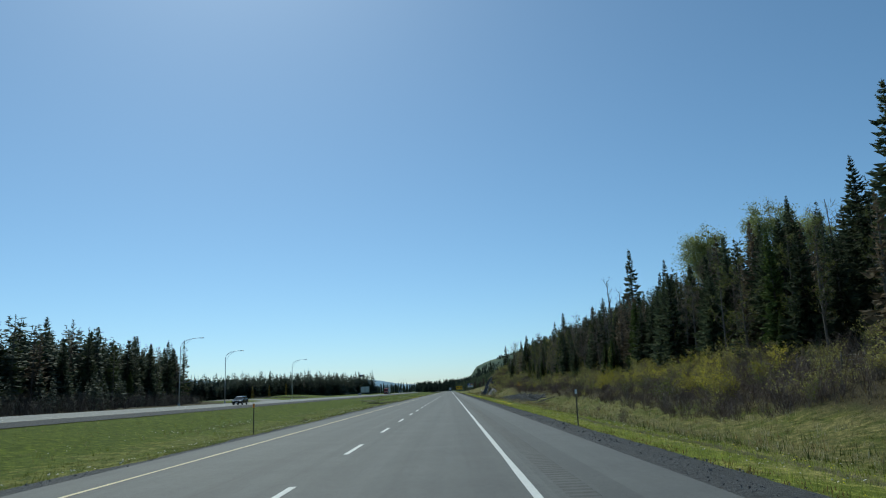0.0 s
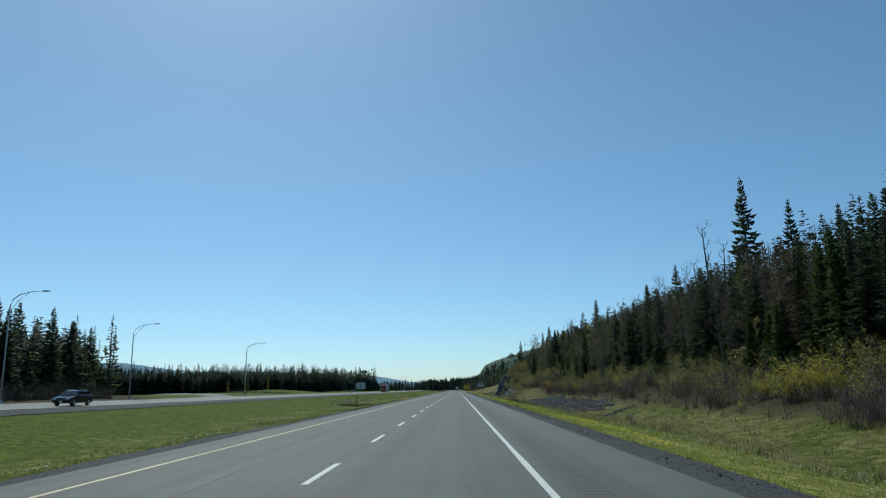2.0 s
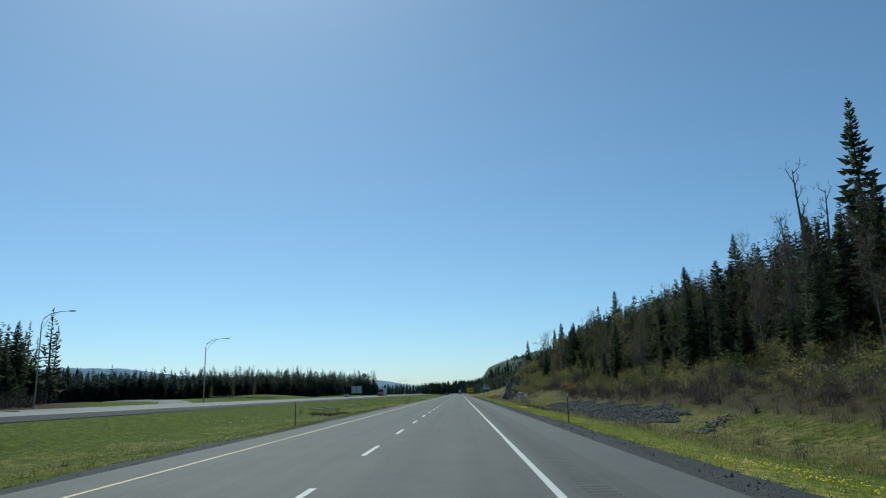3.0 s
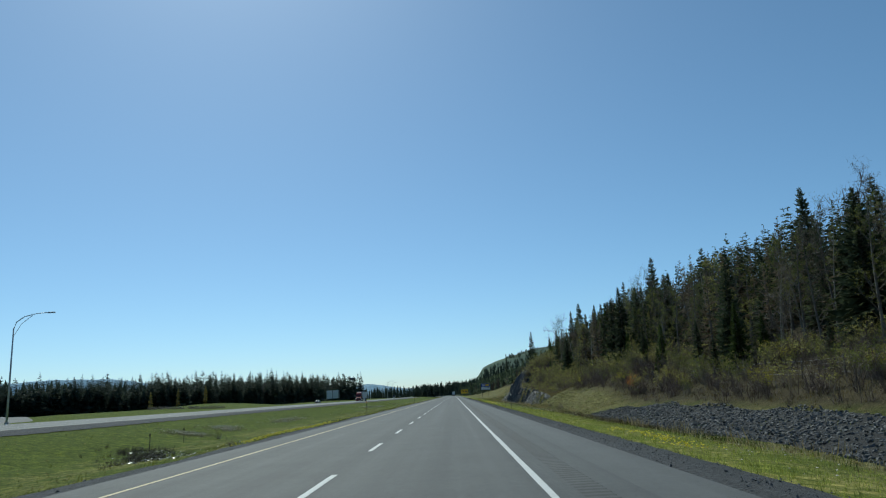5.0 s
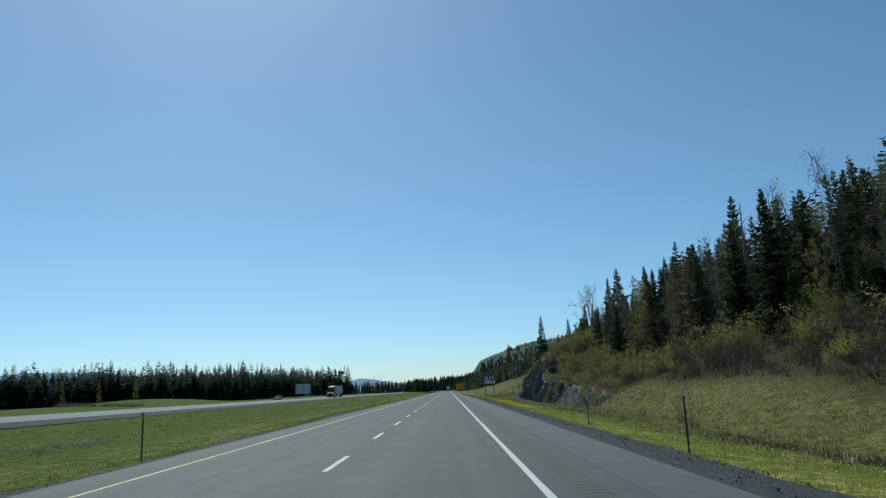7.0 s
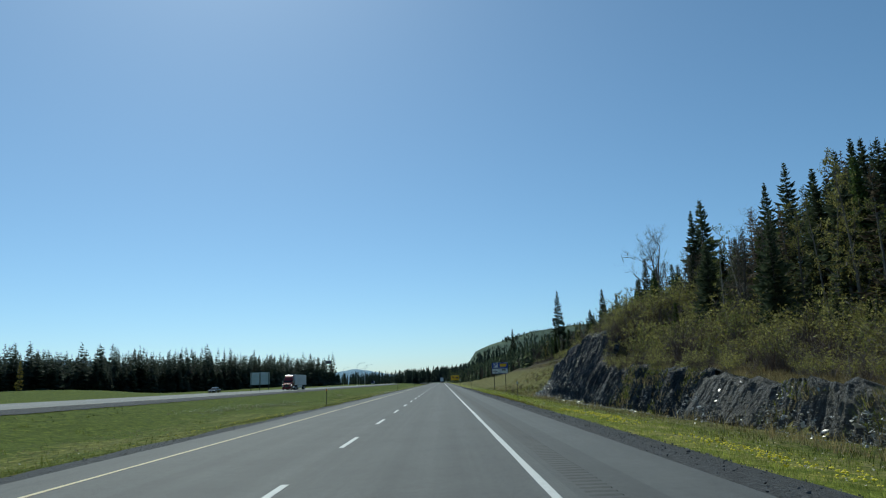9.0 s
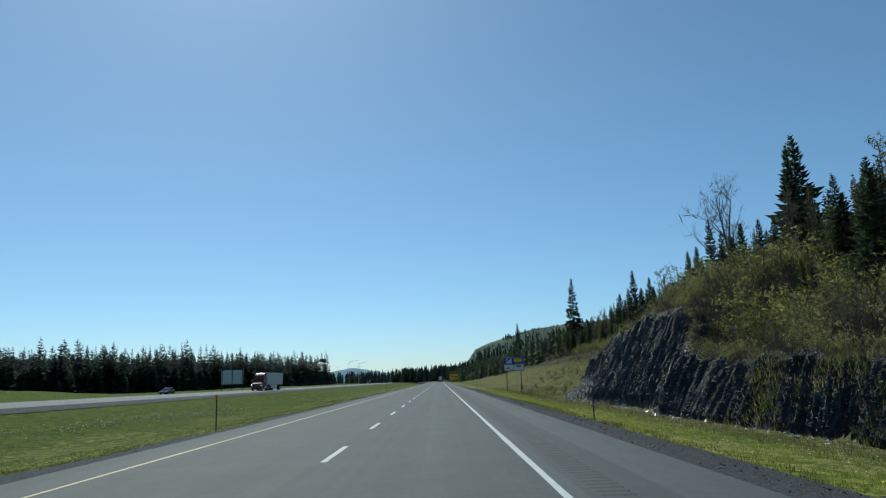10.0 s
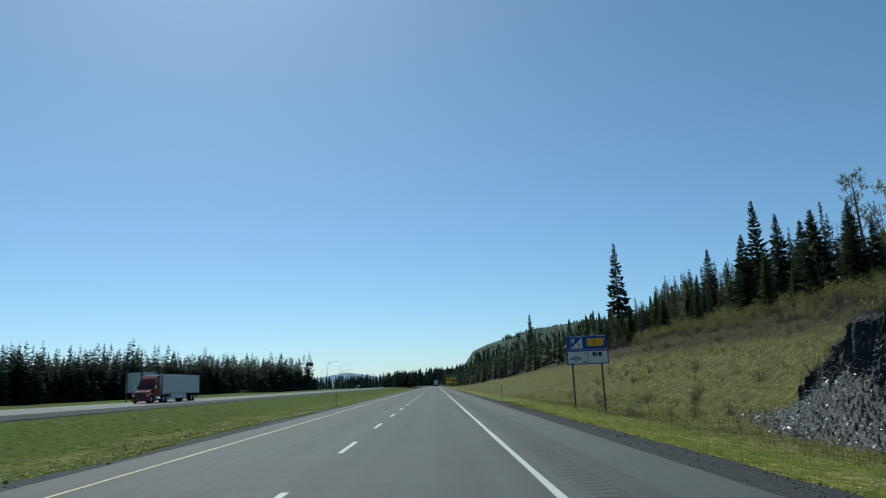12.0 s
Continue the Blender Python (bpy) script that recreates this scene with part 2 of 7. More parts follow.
RIPRAP = grainy("riprap_stone", (0.02, 0.02, 0.022), (0.175, 0.174, 0.17), 2.5, 0.75, 0, 0.5, 0.03, 22, 0.45)
BARK = grainy("grey_bark", (0.07, 0.06, 0.05), (0.2, 0.18, 0.155), 3, 0.9, 0, 0.6, 0.02, 30, 0.3)
PALEBARK = grainy("pale_bark", (0.16, 0.145, 0.12), (0.36, 0.34, 0.30), 3, 0.85, 0, 0.4, 0.01, 30, 0.3)
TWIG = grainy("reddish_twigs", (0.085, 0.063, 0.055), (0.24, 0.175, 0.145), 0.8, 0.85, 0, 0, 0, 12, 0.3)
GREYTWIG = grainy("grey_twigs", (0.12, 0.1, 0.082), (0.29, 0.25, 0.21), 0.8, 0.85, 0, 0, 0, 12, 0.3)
NEEDLE = leafy("spruce_needles", (0.042, 0.062, 0.04), (0.14, 0.17, 0.098), 0.5)
FIR = leafy("fir_needles", (0.04, 0.066, 0.024), (0.135, 0.185, 0.06), 0.5)
BROWNED = leafy("thin_needles", (0.095, 0.08, 0.058), (0.25, 0.205, 0.145), 0.4)
GOLDEN = leafy("golden_larch_needles", (0.2, 0.17, 0.045), (0.36, 0.30, 0.08), 0.5)
LARCH = leafy("larch_needles", (0.06, 0.085, 0.03), (0.13, 0.16, 0.055), 0.4)
PALELEAF = leafy("aspen_leaves", (0.23, 0.28, 0.11), (0.46, 0.5, 0.23), 0.6)
BUD = leafy("spring_leaves", (0.12, 0.145, 0.042), (0.27, 0.285, 0.095), 0.5)
WILLOW = leafy("willow_leaves", (0.2, 0.195, 0.065), (0.42, 0.405, 0.15), 0.55)
GOLDWILLOW = leafy("golden_willow_leaves", (0.34, 0.31, 0.05), (0.62, 0.57, 0.11), 0.6)
LEFTNEEDLE = leafy("left_wood_needles", (0.042, 0.064, 0.052), (0.088, 0.118, 0.092), 0.35)
# far needles: dark end lifted and blued, haze put into the colour
HAZENEEDLE = leafy("hazed_spruce_needles", (0.05, 0.075, 0.062), (0.078, 0.104, 0.082), 0.6)
# paints the left wood's shade onto its brush; also the dark median brush
DARKTWIG = grainy("dark_and_shaded_twigs", (0.03, 0.026, 0.022), (0.075, 0.062, 0.052), 0.8, 0.85, 0, 0, 0, 12, 0.3)
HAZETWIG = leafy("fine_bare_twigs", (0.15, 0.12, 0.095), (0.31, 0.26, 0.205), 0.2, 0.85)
GRASS = leafy("grass_blades", (0.095, 0.122, 0.025), (0.23, 0.25, 0.06), 0.5, 0.6)
STRAW = leafy("dry_grass", (0.19, 0.15, 0.075), (0.42, 0.36, 0.2), 0.35, 0.8)
PETAL = plain("dandelion_yellow", (0.82, 0.68, 0.03), 0.7)
FLUFF = plain("seed_head_white", (0.74, 0.69, 0.56), 0.9)
GALV = grainy("galvanised_steel", (0.42, 0.43, 0.44), (0.6, 0.61, 0.62), 4, 0.5, 0.25, 0.1, 0.002, 40)
DARKSTEEL = grainy("weathered_steel", (0.05, 0.045, 0.04), (0.12, 0.105, 0.09), 6, 0.7, 0.2, 0.2, 0.003, 50)
ALU = grainy("sign_back_aluminium", (0.42, 0.44, 0.46), (0.58, 0.6, 0.62), 1.5, 0.5, 0.35, 0.05, 0.002, 30)
BLUE = plain("sign_blue", (0.012, 0.045, 0.30), 0.4)
SIGNWHITE = plain("sign_white", (0.72, 0.73, 0.74), 0.45)
SIGNYELLOW = plain("sign_yellow", (0.85, 0.46, 0.01), 0.45)
ORANGE = plain("reflector_orange", (0.8, 0.25, 0.02), 0.4)
BLACK = plain("black_print", (0.015, 0.015, 0.016), 0.6)
RUBBER = plain("tyre_rubber", (0.02, 0.02, 0.021), 0.85)
RED = plain("truck_red_paint", (0.17, 0.008, 0.014), 0.22, 0, 0.6, 0.05)
TRAILER = plain("trailer_white", (0.7, 0.71, 0.72), 0.4, 0, 0.5, 0.06, 1.2)
CHROME = plain("chrome", (0.7, 0.7, 0.72), 0.12, 1.0)
CARPAINT = plain("car_dark_paint", (0.02, 0.023, 0.028), 0.15, 0.3, 0.7, 0.05)
NAVY = plain("dark_blue_paint", (0.015, 0.03, 0.12), 0.3)
GLASS = glass_dark("tinted_glass")
LAMPGLASS = plain("lamp_glass", (0.8, 0.82, 0.84), 0.1)
TAIL = plain("tail_lamp_red", (0.4, 0.01, 0.01), 0.2)


# ---- building helpers ----
def quick_mesh(name, v, tris, mat=None, smooth=False):
    """A mesh from arrays of points and of triangles."""
    v, tris = np.asarray(v, np.float32), np.asarray(tris, np.int32)
    me = bpy.data.meshes.new(name)
    me.vertices.add(len(v))
    me.vertices.foreach_set("co", v.ravel())
    me.loops.add(tris.size)
    me.loops.foreach_set("vertex_index", tris.ravel())
    me.polygons.add(len(tris))
    me.polygons.foreach_set("loop_start", np.arange(0, tris.size, 3, dtype=np.int32))
    me.polygons.foreach_set("use_smooth", np.full(len(tris), smooth))
    me.update(calc_edges=True)
    if mat:
        me.materials.append(mat)
    return me


def grid_mesh(name, P, mat, smooth=True):
    """A sheet from an (n, m, 3) array."""
    n, m = P.shape[:2]
    i = np.arange(n * m).reshape(n, m)
    a, b, c, d = i[:-1, :-1].ravel(), i[1:, :-1].ravel(), i[1:, 1:].ravel(), i[:-1, 1:].ravel()
    return quick_mesh(name, P.reshape(-1, 3), np.concatenate([np.stack([a, b, c], 1), np.stack([a, c, d], 1)]), mat, smooth)


def part(name, data, mat, parent, label=""):
    """Links a mesh or bmesh as one mesh object under a thing or a part."""
    if isinstance(data, bmesh.types.BMesh):
        me = bpy.data.meshes.new(name)
        data.to_mesh(me)
        data.free()
        data = me
    if mat and not data.materials:
        data.materials.append(mat)
    ob = new(name, data)
    ob.parent = parent
    return tagged(ob, label)


def empty(name, place, label, category, group="", turn=0):
    ob = new(name)
    ob.matrix_world = pose(*place, 0, 0, turn)
    ob.empty_display_size = 0.3
    return tagged(ob, label, category, group)


def box(sx, sy, sz, at=(0, 0, 0), bevel=0.0, taper=1.0, seg=2):
    bm = bmesh.new()
    bmesh.ops.create_cube(bm, size=1)
    for v in bm.verts:
        k = taper if v.co.z > 0 else 1.0
        v.co = Vector((v.co.x * sx * k + at[0], v.co.y * sy * k + at[1], v.co.z * sz + at[2]))
    if bevel:
        bmesh.ops.bevel(bm, geom=list(bm.edges), offset=bevel, segments=seg, affect="EDGES", profile=0.6)
    return bm


def tube(points, radii, sides=8, cap=True):
    """A bent, tapering pipe along the points, as arrays."""
    P, V, F = [Vector(p) for p in points], [], []
    for k, p in enumerate(P):
        d = (P[min(k + 1, len(P) - 1)] - P[max(k - 1, 0)]).normalized()
        s = d.cross(Vector((0, 0, 1)) if abs(d.z) < 0.9 else Vector((1, 0, 0))).normalized()
        u = s.cross(d)
        for j in range(sides):
            a = 2 * math.pi * j / sides
            V.append(p + (s * math.cos(a) + u * math.sin(a)) * radii[k])
    for k in range(len(P) - 1):
        for j in range(sides):
            a, b = k * sides + j, k * sides + (j + 1) % sides
            F += [(a, b, b + sides), (a, b + sides, a + sides)]
    if cap:
        for base, flip in ((0, 1), ((len(P) - 1) * sides, 0)):
            for j in range(1, sides - 1):
                F.append((base, base + j + flip, base + j + 1 - flip))
    return np.array([tuple(v) for v in V]), np.array(F)


def tube_mesh(name, points, radii, mat, sides=8):
    v, f = tube(points, radii, sides)
    return quick_mesh(name, v, f, mat, True)


def cyl(r, depth, at, axis="z", seg=20, r2=None, bevel=0.0):
    bm = bmesh.new()
    bmesh.ops.create_cone(bm, cap_ends=True, segments=seg, radius1=r, radius2=r if r2 is None else r2, depth=depth)
    if bevel:
        rim = [e for e in bm.edges if abs(e.verts[0].co.z - e.verts[1].co.z) < 1e-5]
        bmesh.ops.bevel(bm, geom=rim, offset=bevel, segments=2, affect="EDGES")
    m = {"x": Matrix.Rotation(math.pi / 2, 4, "Y"), "y": Matrix.Rotation(math.pi / 2, 4, "X"), "z": Matrix.Identity(4)}[axis]
    bmesh.ops.transform(bm, matrix=Matrix.Translation(at) @ m, verts=bm.verts)
    return bm


def profile_solid(pts, width, bevel=0.0, inset_top=0.0, z_split=1e9):
    """A side outline (y, z) drawn out to a width along x; points over z_split come in by inset_top."""
    bm = bmesh.new()
    sides = []
    for s in (-1, 1):
        sides.append([bm.verts.new((s * (width / 2 - (inset_top if z > z_split else 0)), y, z)) for y, z in pts])
    n = len(pts)
    bm.faces.new(sides[0])
    bm.faces.new(sides[1][::-1])
    for k in range(n):
        bm.faces.new((sides[0][(k + 1) % n], sides[0][k], sides[1][k], sides[1][(k + 1) % n]))
    bmesh.ops.recalc_face_normals(bm, faces=bm.faces)
    if bevel:
        bmesh.ops.bevel(bm, geom=list(bm.edges), offset=bevel, segments=2, affect="EDGES", profile=0.6)
    return bm


def joined(bms):
    out = bmesh.new()
    for b in bms:
        me = bpy.data.meshes.new("tmp")
        b.to_mesh(me)
        b.free()
        out.from_mesh(me)
        bpy.data.meshes.remove(me)
    return out


# ---- the lie of the land ----
rng = np.random.default_rng(7)
OPP_Z = 0.30   # median edge of the opposite carriageway
ROCK_A, ROCK_B = 292.5, 401.0


def rock_top(y):
    return np.interp(y, [292, 297, 303, 310, 318, 326, 336, 347, 353, 358.5, 362.5, 366, 374, 379, 384, 390, 394, 397.5, 400, 401.5], [-1.2, 0.1, 0.5, 0.8, 1.0, 1.7, 2.1, 2.3, 2.1, 3.3, 6.6, 7.4, 7.6, 6.9, 6.4, 5.5, 4.2, 1.9, -0.2, -1.4])


def rock_back(top):
    """How far the rim of the rock face stands back from its foot."""
    return np.clip(0.56 * (top + 2.15), 1.6, 5.0)


def wave(x, y, s=1.0):
    return np.sin(x * 0.9 / s + 1.3 * np.sin(y * 0.37 / s)) * np.cos(y * 0.61 / s + np.sin(x * 0.5 / s))


def land(x, y):
    """Height of the ground, in metres over the carriageway."""
    x, y = np.broadcast_arrays(np.asarray(x, float), np.asarray(y, float))
    across = x
    x = x + 0.38 * np.clip((12 - x) / 4, 0, 1) * (x > 0)   # the verge begins close to the asphalt
    plainr = np.interp(x, [3.4, 3.9, 5.9, 8, 11, 14, 16.5, 20, 24, 28, 40, 60, 100, 200, 400], [-0.12, -0.05, -0.48, -0.75, -1.25, -1.8, -1.85, -1.2, 0.1, 1.5, 6.5, 12.5, 21, 31, 40])
    stone = np.interp(x, [3.4, 3.9, 5.9, 8, 11, 14, 15.6, 21.5, 24, 28, 40, 60, 100, 200, 400], [-0.12, -0.05, -0.48, -0.7, -1.2, -1.8, -1.95, -0.75, 0.3, 1.9, 7, 13, 21, 31, 40])
    knoll = np.interp(x, [3.4, 3.9, 5.9, 8, 11, 14, 16.5, 18.5, 20.5, 24, 28, 40, 60, 100, 200, 400], [-0.12, -0.05, -0.48, -0.7, -1.2, -1.7, -1.5, -0.4, 0.6, 2.0, 3.6, 8, 14, 22, 32, 40])
    bank = np.interp(x, [3.4, 3.9, 5.9, 8, 10.4, 12.7, 16, 21, 27, 34, 42, 60, 100, 200, 400], [-0.12, -0.05, -0.48, -0.6, -0.9, -1.35, -1.5, -0.6, 4.0, 7.0, 9.5, 14.5, 22, 32, 40])
    far = np.interp(x, [3.4, 3.9, 5.9, 8, 12, 20, 30, 42, 60, 100, 200, 400], [-0.12, -0.05, -0.48, -0.5, -0.9, -0.3, 4, 8, 13, 20, 30, 38])
    ztop = rock_top(y)
    back = rock_back(ztop)
    cut = np.where(x < 17.6, np.interp(x, [3.4, 3.9, 5.9, 8, 11, 14, 17.6], [-0.12, -0.05, -0.48, -0.7, -1.15, -1.6, -1.95]),
                   np.where(x < 18.2 + back, -1.95 + (x - 17.6) / (0.6 + back) * (ztop - 0.25 + 1.95), ztop - 0.25 + np.maximum(x - 23.2, 0) * np.clip((16.5 - ztop) / 42, 0.2, 0.4)))
    cut = np.where(x > 60, np.maximum(cut, plainr), cut)

    def step(a, b):
        k = np.clip((y - a) / (b - a), 0, 1)
        return k * k * (3 - 2 * k)
    r = plainr + (stone - plainr) * step(138, 150)
    r = r + (knoll - r) * step(240, 258)
    r = r + (cut - r) * step(293, 300)
    r = r + (bank - r) * step(394, 402)
    r = r + (far - r) * step(520, 640)
    r = r * (1 - 0.85 * step(1000, 1300) * (x > 5))
    rough = np.clip((np.abs(x) - 5) / 8, 0, 1) * (0.07 * wave(x, y, 1.2) + 0.10 * wave(x + 9, y - 4, 4.0)) + np.clip((np.abs(x) - 40) / 60, 0, 1) * 0.8 * wave(x, y, 22)
    left = np.interp(x, [-400, -120, -90, -62, -52, -49.2, -47.6, -37.3, -34.2, -31, -24, -20, -15, -11, -9.4, -7.6, -7.3], [0.5, 0.5, 0.5, 0.5, 0.45, 0.42, OPP_Z + 0.28, OPP_Z - 0.02, 0.0, -0.3, -1.3, -1.45, -1.1, -0.52, -0.24, -0.05, -0.12])
    left = left + 2.4 * np.exp(-((x + 100) / 20) ** 2 - ((y - 452) / 42) ** 2)
    x = across
    z = np.where(x > 0, r, left) + rough * np.interp(x, [-53, -50, -33, -29], [1, 0, 0, 1])
    return np.where((x > -7.6) & (x < 3.2), -0.12, z)


def land1(x, y):
    return float(land(x, y))


def spaced(*runs):
    return np.unique(np.concatenate([np.arange(a, b, s) for a, b, s in runs]))


gx = spaced((-4200, -400, 260), (-400, -130, 30), (-130, -47, 4), (-47, -34, 0.7), (-34, -10, 1.2), (-10, -7, 0.25), (-7, 3.0, 2.0), (3.0, 6.2, 0.25), (6.2, 30, 0.8), (30, 70, 2.5), (70, 400, 25), (400, 4300, 260))
gy = spaced((-120, 0, 8), (0, 300, 2.0), (300, 404, 1.0), (404, 480, 2.0), (480, 700, 5), (700, 1400, 20), (1400, 4700, 150))
GX, GY = np.meshgrid(gx, gy, indexing="ij")
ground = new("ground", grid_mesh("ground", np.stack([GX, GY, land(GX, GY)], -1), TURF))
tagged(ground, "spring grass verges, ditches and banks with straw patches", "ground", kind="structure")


# ---- carriageways ----
def slab(name, x0, x1, y0, y1, z, thick, mat, label, ny=2, bend=None):
    ys = np.linspace(y0, y1, ny)
    sx = bend(ys) if bend else 0 * ys
    rows = [(x0, z - thick), (x0, z), (x1, z), (x1, z - thick)]
    P = np.stack([np.stack([np.full(ny, x) + sx, ys, np.full(ny, zz)], -1) for x, zz in rows], 0)
    ob = new(name, grid_mesh(name, P[::-1], mat, False))
    return tagged(ob, label, "road", kind="structure")


def bend_far(y):
    """Beyond the straight the way swings gently to the left."""
    return -np.clip(y - 820, 0, None) ** 2 / 2600


YEND = 1250.0
WHITE_X, DASH_X, YELLOW_X = 0.775, -2.94, -6.66
road = slab("road", -7.95, 1.04, -60, YEND, 0.0, 0.14, ROAD, "grey worn asphalt carriageway with two lanes", 160, bend_far)
slab("road_seam", 1.68, 2.08, -60, YEND, 0.0, 0.14, SEAM_GROOVE, "darker asphalt seam beside the rumble strip", 160, bend_far)
shoulder = slab("road_shoulder", 2.08, 3.2, -60, YEND, 0.0, 0.14, SHOULDER, "grey asphalt hard shoulder beside the gravel edge", 160, bend_far)
# milled rumble strip: a strip of shallow grooves between lane and shoulder
ry = np.arange(-12, 470, 0.075)
depth = np.clip(np.cos(ry / 0.30 * 2 * math.pi), 0, 1) * 0.016
RX = np.array([1.04, 1.18, 1.182, 1.6, 1.602, 1.68])
RP = np.stack([np.stack([np.full(len(ry), x), ry, -depth if 1.15 < x < 1.62 and x not in (1.18, 1.602) else 0 * ry], -1) for x in RX], 0)
rumble = tagged(new("road_rumble_strip", grid_mesh("road_rumble_strip", RP, SEAM_GROOVE, False)), "milled grooves in grey asphalt beside the edge line", "road", kind="structure")
# flat here: the dark colour stands in for shaded grooves
slab("road_strip_far", 1.04, 1.68, 469.9, YEND, 0.0, 0.14, SEAM_GROOVE, "grey asphalt strip beside the edge line", 60, bend_far)


def line(name, x, w, y0, y1, z, mat, parent, label, ny=260, bend=None):
    ys = np.linspace(y0, y1, ny)
    sx = bend(ys) if bend else 0 * ys
    wob = 0.012 * np.sin(ys * 0.7) + 0.008 * np.sin(ys * 2.3)
    P = np.stack([np.stack([x + s * w / 2 + sx + wob * s * 0.5, ys, np.full(ny, z)], -1) for s in (-1, 1)], 0)
    ob = new(name, grid_mesh(name, P, mat))
    ob.parent = parent
    return tagged(ob, label)


line("edge_line", WHITE_X, 0.12, -60, YEND, 0.005, WHITE, road, "worn white edge line", 400, bend_far)
line("edge_line", YELLOW_X, 0.10, -60, YEND, 0.005, YELLOW, road, "pale worn yellow edge line", 400, bend_far)
dash_bm = bmesh.new()
bmesh.ops.create_grid(dash_bm, x_segments=2, y_segments=10, size=0.5)
for v in dash_bm.verts:
    v.co = Vector((v.co.x * 0.125 * (1 + 0.06 * math.sin(v.co.y * 30)), v.co.y * 3.2, 0.005))
dash_me = bpy.data.meshes.new("lane_dash")
dash_bm.to_mesh(dash_me)
dash_bm.free()
dash_me.materials.append(WHITE)
for k in range(-3, 120):
    y = 1.22 + 9.0 * k
    ob = new("lane_dash", dash_me)
    ob.parent, ob.location = road, (DASH_X + float(bend_far(np.array(y))), y, 0)
    ob.rotation_euler = (0, 0, 0)


def crack(name, x, y, length, sway, parent, seed):
    r = random.Random(seed)
    V, F, px, py = [], [], x, y
    n = max(4, int(length / 0.25))
    for k in range(n + 1):
        w = 0.012 + 0.012 * r.random()
        V += [(px - w, py, 0.0045), (px + w, py, 0.0045)]
        px += r.uniform(-1, 1) * sway
        py += length / n
        if k:
            a = 2 * k - 2
            F += [(a, a + 1, a + 3), (a, a + 3, a + 2)]
    part(name, quick_mesh(name, V, F, BLACK), None, parent, "dark crack in the asphalt")


crack("crack", -4.3, 5.0, 15, 0.02, road, 1)
crack("crack", -2.35, 186.0, 8, 0.09, road, 2)
crack("crack", -2.3, 290.5, 7, 0.08, road, 3)
crack("crack", -4.5, 60, 20, 0.02, road, 4)
crack("crack", 0.5, 352, 9, 0.06, road, 5)

def opp_z(x):
    """The opposite carriageway is banked: it rises away from the median."""
    return OPP_Z + (-36.0 - x) * 0.035


oy = np.linspace(-120, YEND, 160)
P = np.stack([np.stack([np.full(160, x) + bend_far(oy), oy, np.full(160, opp_z(x) + dz)], -1) for x, dz in ((-37.3, -0.2), (-37.3, 0), (-47.4, 0), (-47.4, -0.2))], 0)
opposite = tagged(new("road_opposite", grid_mesh("road_opposite", P, GLAREROAD, False)), "asphalt opposite carriageway beyond the median, paled for sun glare", "road", kind="structure")
line("edge_line", -37.9, 0.13, -120, YEND, opp_z(-37.9) + 0.008, YELLOW, opposite, "pale yellow edge line", 300, bend_far)
line("edge_line", -44.6, 0.13, -120, YEND, opp_z(-44.6) + 0.008, WHITE, opposite, "white edge line", 300, bend_far)
for k in range(-10, 110):
    y = 9.0 * k
    ob = new("lane_dash", dash_me)
    ob.parent, ob.location = opposite, (-40.9 + float(bend_far(np.array(y))), y, opp_z(-40.9) + 0.004)
# slip road that leaves the opposite side and turns away behind the wood
kx, ky = [-47.6, -50, -54, -60, -69, -84, -112, -160], [160, 195, 216, 238, 260, 281, 298, 312]
ts = np.linspace(0, 7, 90)
cx, cy = np.interp(ts, range(8), kx), np.interp(ts, range(8), ky)
for _ in range(12):
    cx[1:-1], cy[1:-1] = (cx[:-2] + cx[2:]) / 2, (cy[:-2] + cy[2:]) / 2
tx, ty = np.gradient(cx), np.gradient(cy)
tl = np.hypot(tx, ty)
P = np.stack([np.stack([cx - s * 3.2 * ty / tl, cy + s * 3.2 * tx / tl, np.maximum(land(cx, cy), 0.4) + 0.12 + 0.25 * np.clip((-62 - cx) / 15, 0, 1) + o], -1) for s, o in ((-1.4, -0.9), (-1, 0), (1, 0), (1.4, -0.9))], 0)
tagged(new("road_slip", grid_mesh("road_slip", P[::-1], SHOULDER)), "grey asphalt slip road behind the opposite carriageway", "road", kind="structure")


# ---- gravel edges ----
def gravel_edge(name, x0, x1, sign):
    ys = spaced((-30, 480, 1.0), (480, 1250, 12))
    us = np.linspace(0, 1, 6)
    rows = []
    for u in us:
        wobble = 0.16 * u * wave(ys * 0.9, ys * 1.7) + 0.1 * u * np.sin(ys * 1.9)
        x = x0 + (x1 - x0) * u + sign * wobble + bend_far(ys)
        z = land(x - bend_far(ys), ys) + np.interp(u, [0, 0.15, 0.8, 1], [0.045, 0.07, 0.07, 0.0]) + 0.015 * wave(x * 5, ys * 3)
        if x0 < -30:
            z = z + 0.05
        if abs(x0) < 10:
            z = np.minimum(z, -0.008 - 0.03 * u)
        rows.append(np.stack([x, ys, z], -1))
    P = np.stack(rows, 0)
    ob = new(name, grid_mesh(name, P if sign > 0 else P[::-1], GRAVEL))
    return tagged(ob, "dark crushed gravel edge beside the asphalt", "gravel", kind="structure")


gravel_edge("ground_gravel_right", 3.18, 5.55, 1)
gravel_edge("ground_gravel_left", -7.93, -10.0, -1)
gravel_edge("ground_gravel_median", -37.35, -34.1, 1)


